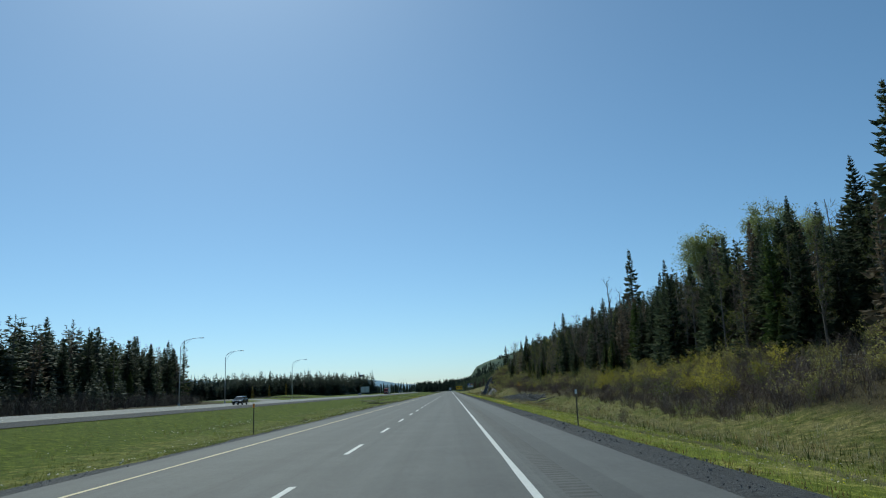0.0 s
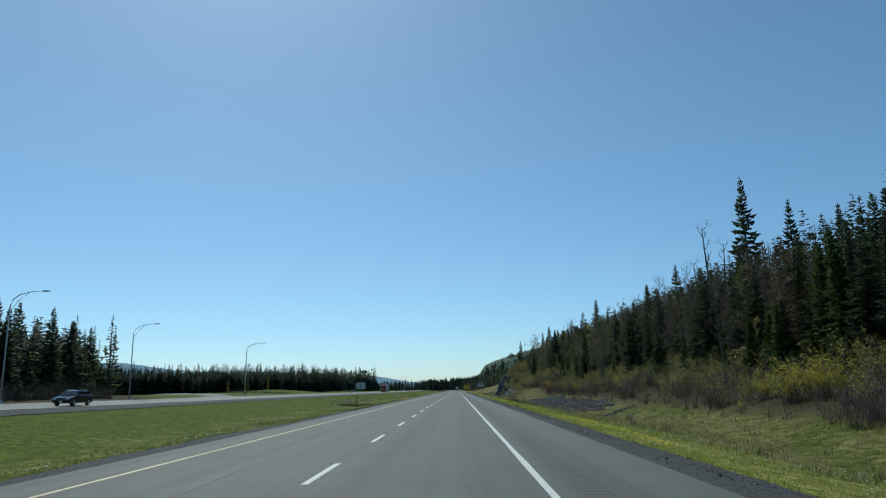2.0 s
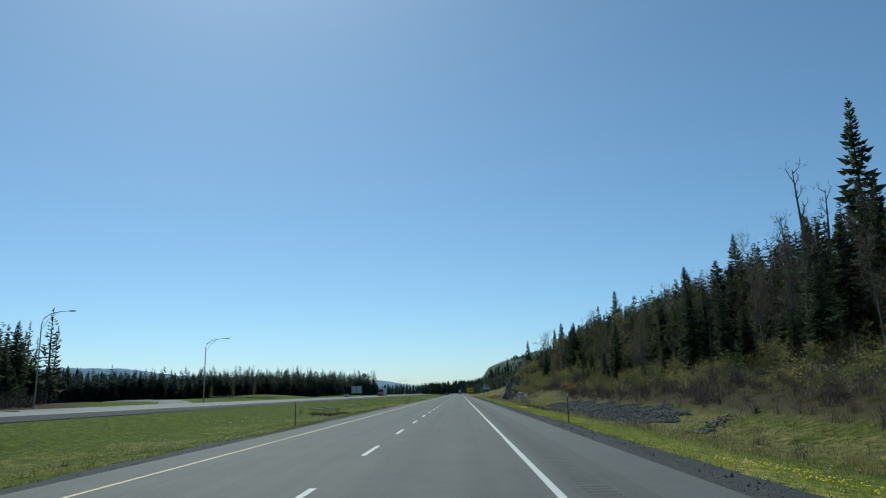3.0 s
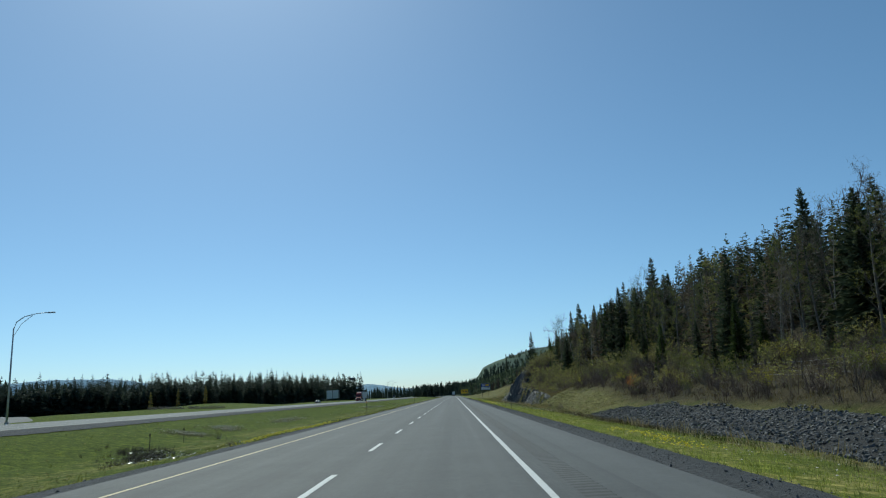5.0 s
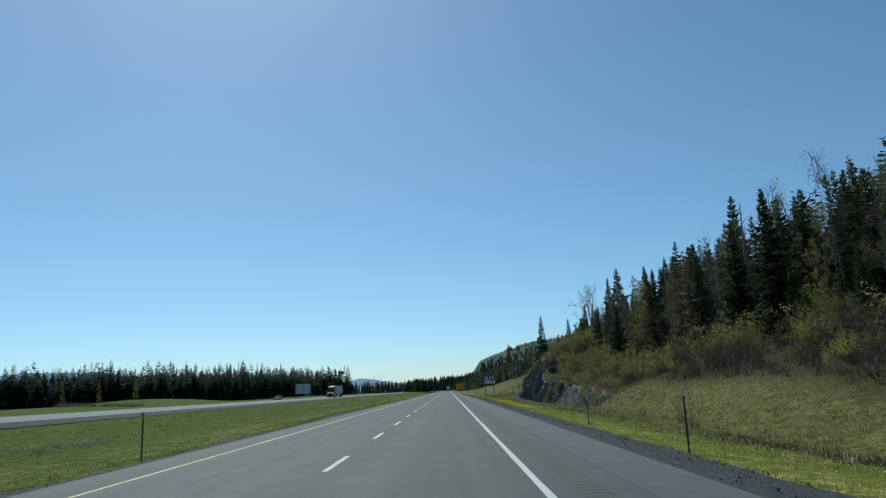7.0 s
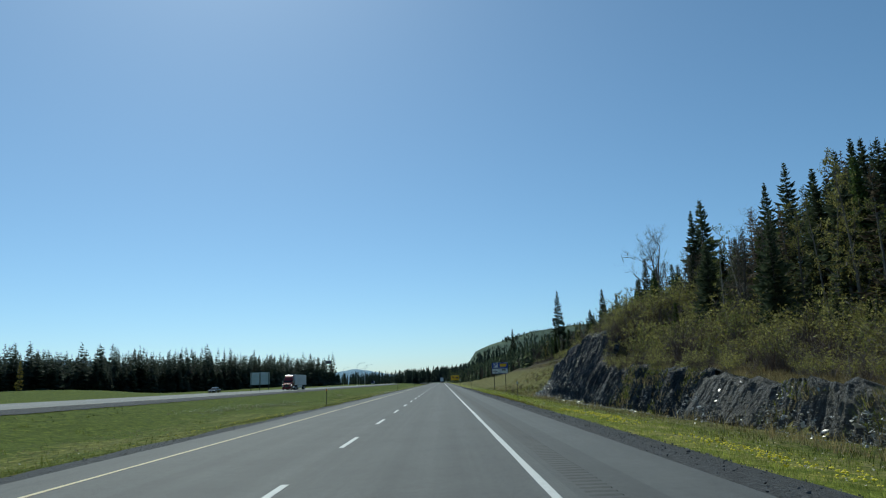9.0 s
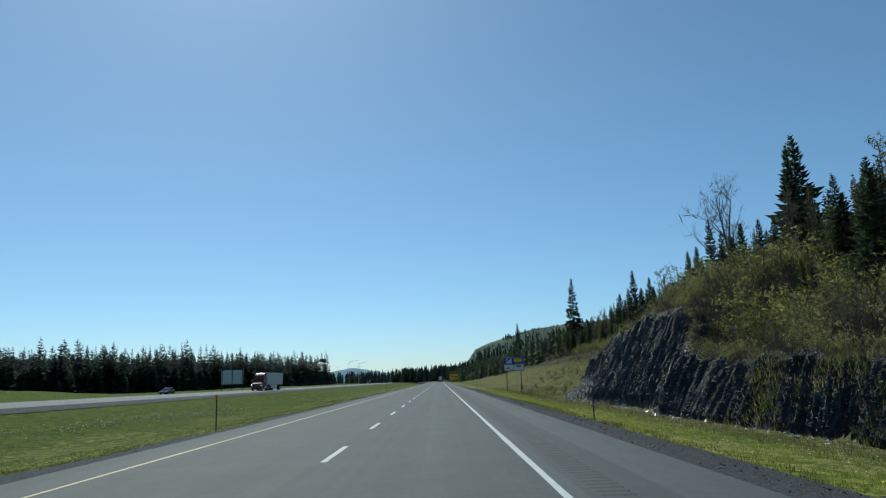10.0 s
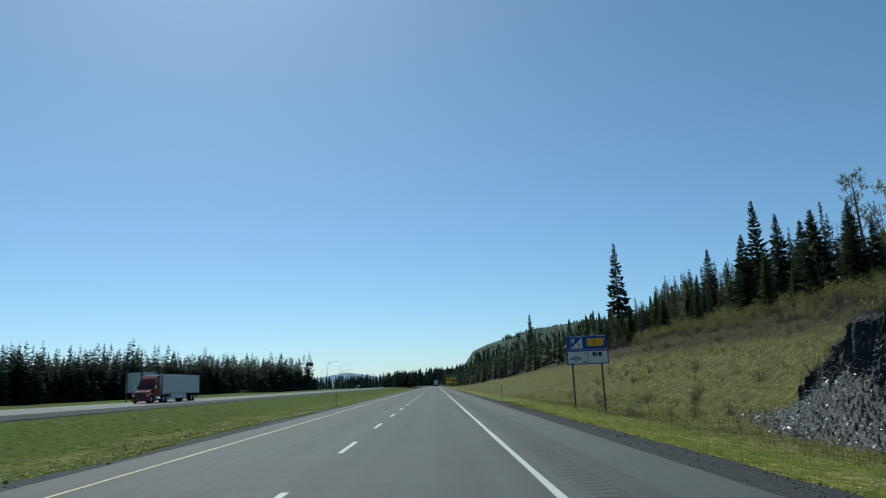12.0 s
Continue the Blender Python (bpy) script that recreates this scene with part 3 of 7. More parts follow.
# ---- rock cutting ----
def streaks(a, b, r, sa, sb):
    """Smooth random values over the plane (a, b), sa and sb across."""
    ga = r.uniform(-1, 1, (400, 400))
    x, y = a / sa, b / sb
    i, j = np.floor(x).astype(int), np.floor(y).astype(int)
    u, v = x - i, y - j
    u, v = u * u * (3 - 2 * u), v * v * (3 - 2 * v)
    i, j = i % 399, j % 399
    return (ga[i, j] * (1 - u) + ga[i + 1, j] * u) * (1 - v) + (ga[i, j + 1] * (1 - u) + ga[i + 1, j + 1] * u) * v


def slate_face(y0, y1, seed, wild, lean, step, rows=96, wide=0.095):
    """Steep thin beds that stand out unevenly, broken across into splinters and small ledges."""
    r = np.random.default_rng(seed)
    q = y0 + np.cumsum(r.uniform(0.35, 1.65, int((y1 - y0) / wide)) * wide)
    q = q[q < y1]
    us = np.linspace(0, 1, rows)
    Q, U = np.meshgrid(q, us, indexing="ij")
    toe = -2.15
    lip = streaks(q, q * 0, r, 1.3, 1.0) * 0.35 + streaks(q, q * 0 + 5, r, 0.4, 1.0) * 0.16
    tall_ = rock_top(q)
    for _ in range(6):   # where each leaning bed meets the rim
        tall_ = rock_top(q + lean * (tall_ - toe))
    H = (tall_ + lip - toe)[:, None] * np.ones(rows)
    H = H * np.clip((Q - ROCK_A) / 4, 0.12, 1)
    U = np.clip(U + r.normal(0, 0.2 / rows, U.shape) * (U > 0.02) * (U < 0.98), 0, 1)
    Z = toe + U * H
    up = (Z - toe) * 1.12
    A = Q
    Q = Q + lean * (Z - toe)
    out = 0.45 * streaks(A, up, r, 3.0, 7.0) + 0.16 * streaks(A, up, r, 1.0, 5.0)
    # each bed turns a broken face towards the traffic and ends in a sharp edge
    lines = np.cumsum(r.uniform(0.15, 0.5, 900)) + y0 - 3
    warped = A + 0.12 * streaks(A, up, r, 1.5, 3.5) + 0.04 * streaks(A, up, r, 0.5, 1.8)
    nth = np.clip(np.searchsorted(lines, warped) - 1, 0, 898)
    into = (warped - lines[nth]) / (lines[nth + 1] - lines[nth])
    out = out + (lines[nth + 1] - lines[nth]) * step * r.uniform(0.8, 1.5, 900)[nth] * (into - 0.5) + 0.10 * r.uniform(-1, 1, 900)[nth]
    out = out + 0.10 * streaks(A + 0.12 * streaks(A, up, r, 0.8, 0.9), up, r, 0.22, 4.0) + 0.12 * np.abs(streaks(A, up, r, 0.16, 2.2)) + 0.008 * r.uniform(-1, 1, A.shape)
    out = out + 0.06 * np.round(streaks(A, up, r, 0.13, 3.0) * 2) / 2 + 0.012 * np.round(streaks(A, up, r, 0.25, 0.9) * 1.6)
    # joints across the beds leave small ledges
    joint = streaks(A, up, r, 0.4, 0.8)
    out = out + 0.02 * (joint > 0.5) - 0.02 * (joint < -0.55)
    out = out * wild + wild * 0.25
    end = np.clip((Q - ROCK_A) / 6, 0, 1) * np.clip((ROCK_B - 1 - Q) / 3, 0, 1)
    X = 17.0 + rock_back(rock_top(Q)) * U ** 0.95 + 0.5 * np.sin(Q * 0.21) * (1 - U) + 1.5 * (1 - end) * (1 - U)
    X = X - out * (0.3 + 0.7 * end) * np.clip(U * 6, 0.25, 1) * np.clip((1.04 - U) * 9, 0.3, 1)
    Y = Q + 0.015 * r.normal(0, 1, Q.shape) * (U > 0.02)
    last = np.stack([X[:, -1] + 1.1, Y[:, -1], Z[:, -1] - 0.4], -1)[:, None]
    return np.concatenate([np.stack([X, Y, Z], -1), last], 1)


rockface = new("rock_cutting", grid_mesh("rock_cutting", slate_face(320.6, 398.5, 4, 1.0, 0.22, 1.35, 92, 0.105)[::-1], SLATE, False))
tagged(rockface, "dark blue-grey slate rock face with steep broken beds", "rock", kind="structure")
rocknear = new("rock_cutting", grid_mesh("rock_cutting", slate_face(ROCK_A, 322.0, 9, 1.25, 0.1, 0.3, 72, 0.11)[::-1], WEATHERED, False))
tagged(rocknear, "lower weathered grey-brown rock face with grassy ledges", "rock", kind="structure")


def stone_meshes(name, mat, count=10, sides=11, flat=0.6, seed=3):
    r = np.random.default_rng(seed)
    out = []
    for k in range(count):
        bm = bmesh.new()
        pts = r.normal(size=(sides, 3))
        pts /= np.linalg.norm(pts, axis=1)[:, None]
        pts *= np.array([1.0, r.uniform(0.55, 0.95), flat * r.uniform(0.7, 1.2)]) * r.uniform(0.85, 1.1, (sides, 1))
        for p in pts:
            bm.verts.new(p * 0.5)
        hull = bmesh.ops.convex_hull(bm, input=bm.verts)
        bmesh.ops.delete(bm, geom=[g for g in hull["geom_interior"] if isinstance(g, bmesh.types.BMVert)], context="VERTS")
        bmesh.ops.triangulate(bm, faces=bm.faces)
        bmesh.ops.recalc_face_normals(bm, faces=bm.faces)
        me = bpy.data.meshes.new(name)
        bm.to_mesh(me)
        bm.free()
        me.materials.append(mat)
        out.append(me)
    return out


def arrays(me):
    v = np.empty(len(me.vertices) * 3, np.float32)
    me.vertices.foreach_get("co", v)
    f = np.empty(len(me.polygons) * 3, np.int32)
    me.polygons.foreach_get("vertices", f)
    return v.reshape(-1, 3), f.reshape(-1, 3)


def turned(n, r, tilt=0.5):
    """n random turns about z with some tilt, as 3 x 3 arrays."""
    a, b, c = r.uniform(0, 2 * math.pi, n), r.normal(0, tilt, n), r.normal(0, tilt, n)
    ca, sa, cb, sb, cc, sc = np.cos(a), np.sin(a), np.cos(b), np.sin(b), np.cos(c), np.sin(c)
    Z = np.zeros(n)
    O = Z + 1
    Rz = np.stack([np.stack([ca, -sa, Z], -1), np.stack([sa, ca, Z], -1), np.stack([Z, Z, O], -1)], 1)
    Rx = np.stack([np.stack([O, Z, Z], -1), np.stack([Z, cb, -sb], -1), np.stack([Z, sb, cb], -1)], 1)
    Ry = np.stack([np.stack([cc, Z, sc], -1), np.stack([Z, O, Z], -1), np.stack([-sc, Z, cc], -1)], 1)
    return Rz @ Rx @ Ry


def strewn(name, protos, places, scales, r, mat, tilt=0.5):
    """One mesh of many turned and scaled copies of the prototypes, given as (points, triangles)."""
    V, F, base = [], [], 0
    pick = r.integers(0, len(protos), len(places))
    R = turned(len(places), r, tilt)
    for k, (pv, pf) in enumerate(protos):
        s = np.where(pick == k)[0]
        if not len(s):
            continue
        sc = scales[s]
        sc = sc[:, None, None] if sc.ndim == 1 else sc[:, None, :]
        v = np.einsum("nij,npj->npi", R[s], pv[None] * sc) + places[s][:, None, :]
        f = pf[None] + (np.arange(len(s)) * len(pv))[:, None, None] + base
        V.append(v.reshape(-1, 3))
        F.append(f.reshape(-1, 3))
        base += len(s) * len(pv)
    return quick_mesh(name, np.concatenate(V), np.concatenate(F), mat)


# riprap apron: broken stones, the nearest as pieces of their own
rip_protos = stone_meshes("stone", RIPRAP, 12, 8, flat=0.6, seed=11)
# the sheet under the stones carries their gap shade as colour
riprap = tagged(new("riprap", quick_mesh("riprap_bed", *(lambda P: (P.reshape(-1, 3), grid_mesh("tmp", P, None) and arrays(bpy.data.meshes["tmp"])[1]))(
    np.stack([np.stack([np.full(60, x), np.linspace(158, 231, 60), land(np.full(60, x), np.linspace(158, 231, 60)) + 0.05], -1) for x in np.linspace(15.6, 21.2, 8)], 0)), RIPSHADE)),
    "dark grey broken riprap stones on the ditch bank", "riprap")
r = np.random.default_rng(21)
n = 11000
sy = r.uniform(149, 238, n)
lo = 15.2 + 0.5 * np.sin(sy * 0.31) + 1.2 * np.clip((sy - 225) / 25, 0, 1)
hi = 21.6 + 0.5 * np.sin(sy * 0.45 + 1) - 2.8 * np.clip((165 - sy) / 16, 0, 1) - 2.2 * np.clip((sy - 225) / 16, 0, 1)
sx = lo + (hi - lo) * r.uniform(0, 1, n)
ss = r.uniform(0.14, 0.4, n)
sz = land(sx, sy) + ss * 0.16
# a short stone chute comes down the bank before the apron
ch = np.arange(n) < 170
cu = r.uniform(0, 1, n)
sx = np.where(ch, 15.7 + 5.4 * cu + r.normal(0, 0.5, n), sx)
sy = np.where(ch, 140.6 + 8.0 * cu + r.normal(0, 0.55, n), np.maximum(sy, 155 + 2 * np.sin(sx * 2)))
sz = land(sx, sy) + ss * 0.16
near = np.where((sy > 176) & (sy < 216) & (sx < 18.3))[0][:300]
rest = np.setdiff1d(np.arange(n), near)
ob = part("stones", strewn("stones", [arrays(m) for m in rip_protos], np.stack([sx, sy, sz], -1)[rest], ss[rest], r, RIPRAP, 0.6), None, riprap)
tagged(ob, kind="stuff")
for k in near:
    ob = new("stone", rip_protos[k % len(rip_protos)])
    ob.parent = riprap
    ob.matrix_basis = Matrix.LocRotScale((sx[k], sy[k], sz[k]), Euler((r.normal(0, 0.5), r.normal(0, 0.5), r.uniform(0, 6.28))), (ss[k],) * 3)

# rubble at the foot and at the far end of the cutting
rub_protos = stone_meshes("slate_rubble", RUBBLE, 10, 8, flat=0.2, seed=5)
n = 7200
sy = r.uniform(ROCK_A + 2, ROCK_B + 3, n)
sx = 17.0 + 0.5 * np.sin(sy * 0.21) + r.exponential(0.75, n) * -1 + 0.3
which = r.uniform(0, 1, n)
k2 = which < 0.62
k3 = (which > 0.62) & (which < 0.72)   # two small slides at the foot
sy = np.where(k3, np.where(which < 0.67, 354.0, 375.0) + r.normal(0, 3.5, n), sy)
sx = np.where(k3, 16.9 - np.abs(r.normal(0, 0.9, n)), sx)
climb = r.uniform(0, 1, n) ** 1.25
spot = r.normal(0, 1, n)
sy = np.where(k2, 396.0 - 1.0 * climb + spot * (4.2 - 2.4 * climb), sy)
sx = np.where(k2, 15.0 + 0.16 * np.maximum(sy - 390, 0) + climb * 4.4 + r.normal(0, 0.3, n), sx)
ss = np.where(k2, 0.06 + r.exponential(0.055, n), np.where(k3, r.uniform(0.06, 0.22, n), r.exponential(0.08, n) + 0.05))
heap = np.maximum(land(sx, sy), -2.0 + 4.5 * climb * np.exp(-(spot / 2.2) ** 2))
sz = np.where(k2, heap + 0.06, land(sx, sy)) + ss * 0.12
tagged(new("slate_rubble", strewn("slate_rubble", [arrays(m) for m in rub_protos], np.stack([sx, sy, sz], -1), ss, r, RUBBLE, 0.5)),
       "pale grey broken slate fallen at the rock face foot", "rubble", kind="stuff")

# the finer broken slate under the heap's stones
HEAP = grainy("fine_slate_rubble", (0.006, 0.0065, 0.0072), (0.15, 0.149, 0.146), 1.6, 0.6, 0, 1.0, 0.15, 11)
hy_, hc = np.meshgrid(np.arange(385.5, 406.6, 0.18), np.linspace(-0.04, 1.0, 44), indexing="ij")
bell = np.exp(-((hy_ - 396.0 + hc) / (4.2 - 2.4 * hc) / 2.2) ** 2)
hx_ = 15.0 + 0.16 * np.maximum(hy_ - 390, 0) + 4.4 * hc
hz_ = np.maximum(land(hx_, hy_) - 0.03, -2.0 + 4.5 * hc * bell) + 0.08 * r.normal(0, 1, hx_.shape) * (bell > 0.3) - 0.25 * (bell < 0.12)
tagged(new("slate_heap", grid_mesh("slate_heap", np.stack([hx_, hy_, hz_], -1), HEAP, False)),
       "heap of fine grey slate at the rock's end", "rubble", kind="stuff")

# splinters caught on the ledges of the face
n = 420
sy = r.uniform(ROCK_A + 6, ROCK_B - 3, n)
uu = r.beta(1.2, 2.2, n)
sx = 16.85 + rock_back(rock_top(sy)) * uu ** 0.95 + 0.5 * np.sin(sy * 0.21) * (1 - uu) - 0.3
sz = -2.15 + uu * (rock_top(sy) + 2.15) + 0.05
ss = r.exponential(0.07, n) + 0.06
tagged(new("slate_splinters", strewn("slate_splinters", [arrays(m) for m in rub_protos], np.stack([sx, sy, sz], -1), ss, r, RUBBLE, 0.8)),
       "small pale slate splinters lying on the rock ledges", "rubble", kind="stuff")

# talus of broken pale rock on the weathered stretch
n = 1500
sy = r.uniform(297, 323, n)
uu = r.beta(1.0, 1.5, n)
kk = np.sin(sy * 0.9) * 0.25 + 0.55 + r.normal(0, 0.15, n) > uu
sy, uu = sy[kk], uu[kk]
sx = 16.5 + rock_back(rock_top(sy)) * uu + 0.5 * np.sin(sy * 0.21) * (1 - uu)
sz = -2.15 + uu * (rock_top(sy) + 2.15) + 0.12
ss = r.exponential(0.09, len(sy)) + 0.08
tagged(new("slate_rubble", strewn("slate_rubble", [arrays(m) for m in rub_protos], np.stack([sx, sy, sz], -1), ss, r, RUBBLE, 0.6)),
       "pale broken stones lying on the weathered rock slope", "rubble", kind="stuff")

# loose stones on the gravel edges
gr_protos = [arrays(m) for m in stone_meshes("gravel", STONE, 8, 6, flat=0.7, seed=8)]
n = 18000
sy = r.uniform(5, 425, n)
sx = np.where(r.uniform(0, 1, n) < 0.8, 3.3 + r.beta(1.3, 1.3, n) * 2.2, -8.0 - r.beta(1.5, 1.5, n) * 2.0)
ss = r.exponential(0.015, n) + 0.035
tagged(new("loose_gravel", strewn("loose_gravel", gr_protos, np.stack([sx, sy, land(sx, sy) + 0.06 + ss * 0.12], -1), ss, r, STONE, 0.6)),
       "loose grey gravel stones along the asphalt edges", "gravel", kind="stuff")


# ---- signs, posts, lamps, fence ----
def delineator(x, y, tint, label, h=1.68):
    z = land1(x, y)
    d = empty("marker_post", (x, y, z), label, "marker post", "roadside marker posts")
    part("post", box(0.055, 0.03, h + 0.3, (0, 0, h / 2 - 0.15), 0.006, 1, 1), DARKSTEEL, d)
    part("reflector", box(0.10, 0.012, 0.20, (0, -0.022, h - 0.11), 0.004, 1, 1), tint, d, "small reflector plate")
    return d


for x, y in ((5.4, 32.6), (5.3, 129.6), (5.8, 230.0), (5.9, 332.1), (6.2, 436.5), (6.2, 536.5)):
    delineator(x, y, SIGNWHITE, "slim dark steel marker post with pale reflector on the verge")
delineator(6.3, 246.0, SIGNWHITE, "slim dark steel marker post with pale reflector on the verge", 1.4)
for x, y in ((-10.9, 38.2), (-11.4, 137.0), (-10.9, 235.0), (-10.6, 332.6), (-10.8, 433.0), (-10.8, 533.0)):
    delineator(x, y, ORANGE, "slim dark steel marker post with orange reflector on grass")
delineator(-23.0, 209.8, DARKSTEEL, "slim dark steel marker post standing in median grass", 1.2)
delineator(-21.8, 200.4, DARKSTEEL, "slim dark steel marker post standing in median grass", 1.2)


def words(name, text, size, at, mat, parent, bold=0.0):
    c = bpy.data.curves.new(name, "FONT")
    c.body, c.size, c.align_x, c.align_y, c.extrude, c.offset = text, size, "CENTER", "CENTER", 0.002, bold
    ob = new(name, c)
    me = bpy.data.meshes.new_from_object(ob.evaluated_get(bpy.context.evaluated_depsgraph_get()))
    bpy.data.objects.remove(ob)
    me.materials.clear()
    me.materials.append(mat)
    t = new(name, me)
    t.parent = parent
    t.matrix_basis = pose(*at, 90, 0, 0)
    return t


def flat_shape(pts, y, mat, name, parent, label="", thick=0.006):
    bm = bmesh.new()
    f = bm.faces.new([bm.verts.new((x, y, z)) for x, z in pts])
    g = bmesh.ops.extrude_face_region(bm, geom=[f])
    bmesh.ops.translate(bm, vec=(0, -thick, 0), verts=[v for v in g["geom"] if isinstance(v, bmesh.types.BMVert)])
    bmesh.ops.recalc_face_normals(bm, faces=bm.faces)
    return part(name, bm, mat, parent, label)


# blue services sign, 3.3 m wide
sg = empty("services_sign", (11.5, 417.6, 0.1), "blue services road sign with white and yellow panels on posts", "road sign")
for px in (-1.25, 1.10):
    z0 = land1(11.5 + px, 417.6) - 0.1
    part("post", box(0.13, 0.10, 2.6 - z0 + 0.4, (px, 0.09, (2.6 + z0 - 0.4) / 2), 0.01, 1, 1), DARKSTEEL, sg, "dark weathered post")
B = part("board", box(3.28, 0.04, 1.16, (0, 0, 4.09), 0.01, 1, 1), BLUE, sg, "blue panel")
flat_shape([(-1.6, 4.63), (1.6, 4.63), (1.6, 4.60), (-1.6, 4.60)], -0.0245, SIGNWHITE, "border", B)
flat_shape([(-1.6, 3.57), (1.6, 3.57), (1.6, 3.54), (-1.6, 3.54)], -0.0245, SIGNWHITE, "border", B)
flat_shape([(-1.32, 3.66), (-0.36, 3.66), (-0.36, 4.52), (-1.32, 4.52)], -0.0245, SIGNWHITE, "pictogram_panel", B, "white square with fuel and food symbols")
flat_shape([(-1.29, 3.69), (-0.39, 4.49), (-1.29, 4.49)], -0.0325, BLUE, "pictogram_half", B)
flat_shape([(-1.18, 4.02), (-0.98, 4.20), (-0.98, 4.42), (-1.18, 4.42)], -0.0405, SIGNWHITE, "fuel_symbol", B)
for dx in (-1, 1):
    flat_shape([(-0.62 - dx * 0.15 - 0.025, 3.72), (-0.62 - dx * 0.15 + 0.025, 3.72), (-0.62 + dx * 0.15 + 0.025, 4.08), (-0.62 + dx * 0.15 - 0.025, 4.08)], -0.0325 - 0.004 * dx, BLUE, "cutlery_symbol", B)
Y1 = flat_shape([(0.02, 3.82), (1.28, 3.82), (1.46, 4.42), (0.02, 4.42)], -0.0245, SIGNYELLOW, "distance_tab", B, "yellow tab with a numeral")
words("numeral", "1", 0.42, (0.64, -0.034, 4.12), BLACK, Y1, 0.008)
Wp = part("board", box(3.34, 0.04, 1.10, (0, 0, 2.94), 0.01, 1, 1), BLUE, sg, "lower blue panel")
lg = flat_shape([(-1.58, 2.47), (-0.03, 2.47), (-0.03, 3.41), (-1.58, 3.41)], -0.0245, SIGNWHITE, "logo_panel", Wp, "white logo panel")
flat_shape([(-1.42, 2.88), (-0.98, 3.06), (-0.52, 2.88), (-0.98, 2.96)], -0.0325, BLUE, "logo_shape", lg)
flat_shape([(-1.46, 2.80), (-0.50, 2.80), (-0.50, 2.88), (-1.46, 2.88)], -0.0325, BLACK, "logo_bar", lg)
flat_shape([(-1.2, 2.70), (-0.76, 2.70), (-0.98, 2.62)], -0.0325, BLUE, "logo_shape", lg)
flat_shape([(-0.42, 2.53), (-0.10, 2.53), (-0.10, 2.62), (-0.42, 2.62)], -0.0325, BLACK, "small_print", lg)
flat_shape([(-0.30, 3.18), (-0.22, 3.18), (-0.22, 3.32), (-0.30, 3.32)], -0.0325, BLACK, "small_print", lg)
lg = flat_shape([(0.03, 2.47), (1.58, 2.47), (1.58, 3.41), (0.03, 3.41)], -0.0245, SIGNWHITE, "logo_panel", Wp, "white logo panel")
for x0, x1, z0, z1 in ((0.40, 0.64, 3.0, 3.32), (0.70, 0.80, 3.0, 3.32), (0.87, 1.16, 3.0, 3.32)):
    flat_shape([(x0, z0), (x1, z0), (x1, z1), (x0, z1)], -0.0325, BLACK, "logo_bar", lg)
for k in range(4):
    x0 = 0.30 + k * 0.27
    for p, q in ((x0, 2.60), (x0, 2.86)):
        flat_shape([(p, q), (p + 0.19, q), (p + 0.19, q + 0.035), (p, q + 0.035)], -0.0325, GALV, "logo_bar", lg)

# large yellow arrow sign at the far exit
ys_ = empty("arrow_sign", (11.0, 905, land1(11, 905)), "large yellow road sign with black arrow on posts", "road sign")
for px in (-2.2, 2.2):
    part("post", box(0.2, 0.16, 4.5, (px, 0.14, 1.9), 0.01, 1, 1), DARKSTEEL, ys_)
Bd = part("board", box(7.4, 0.06, 4.3, (0, 0, 4.6), 0.03, 1, 1), SIGNYELLOW, ys_, "yellow panel")
flat_shape([(-2.6, 5.9), (-2.6, 4.6), (-2.15, 5.0), (-0.8, 3.9), (-0.4, 4.4), (-1.7, 5.45), (-1.3, 5.9)], -0.034, BLACK, "arrow", Bd, "black arrow")
flat_shape([(0.6, 4.1), (2.9, 4.1), (2.9, 5.2), (0.6, 5.2)], -0.034, DARKSTEEL, "print_bar", Bd)

# back of a large sign beyond the opposite carriageway
sb = empty("sign_back", (-61.5, 508.5, land1(-61.5, 508.5)), "grey aluminium back of large road sign on three posts", "road sign")
for px in (-2.95, 0.0, 2.95):
    part("post", box(0.2, 0.16, 7.0, (px, -0.16, 3.0), 0.01, 1, 1), DARKSTEEL, sb, "dark steel post")
for px in (-1.62, 1.62):
    pn = part("panel", box(3.2, 0.06, 3.9, (px, 0, 4.15), 0.01, 1, 1), ALU, sb, "pale bare aluminium panel")
    for k in range(3):
        part("rail", box(3.1, 0.05, 0.09, (px, -0.055, 3.0 + 1.15 * k), 0.006, 1, 1), GALV, pn)
for z_ in (2.18, 6.12):
    part("frame_rail", box(6.5, 0.08, 0.10, (0, 0.0, z_), 0.01, 1, 1), ALU, sb)

# high sign over the far trees
hs = empty("high_sign", (-152, 1215, 0), "dark high sign on tall poles above far trees", "sign")
part("board", box(8.6, 0.8, 4.0, (0, 0, 31.5), 0.08, 1, 1), NAVY, hs, "dark panel")
for px in (-2.6, 2.6):
    part("pole", tube_mesh("pole", [(px, 0, -0.5), (px, 0, 29.8)], [0.22, 0.18], DARKSTEEL), None, hs)


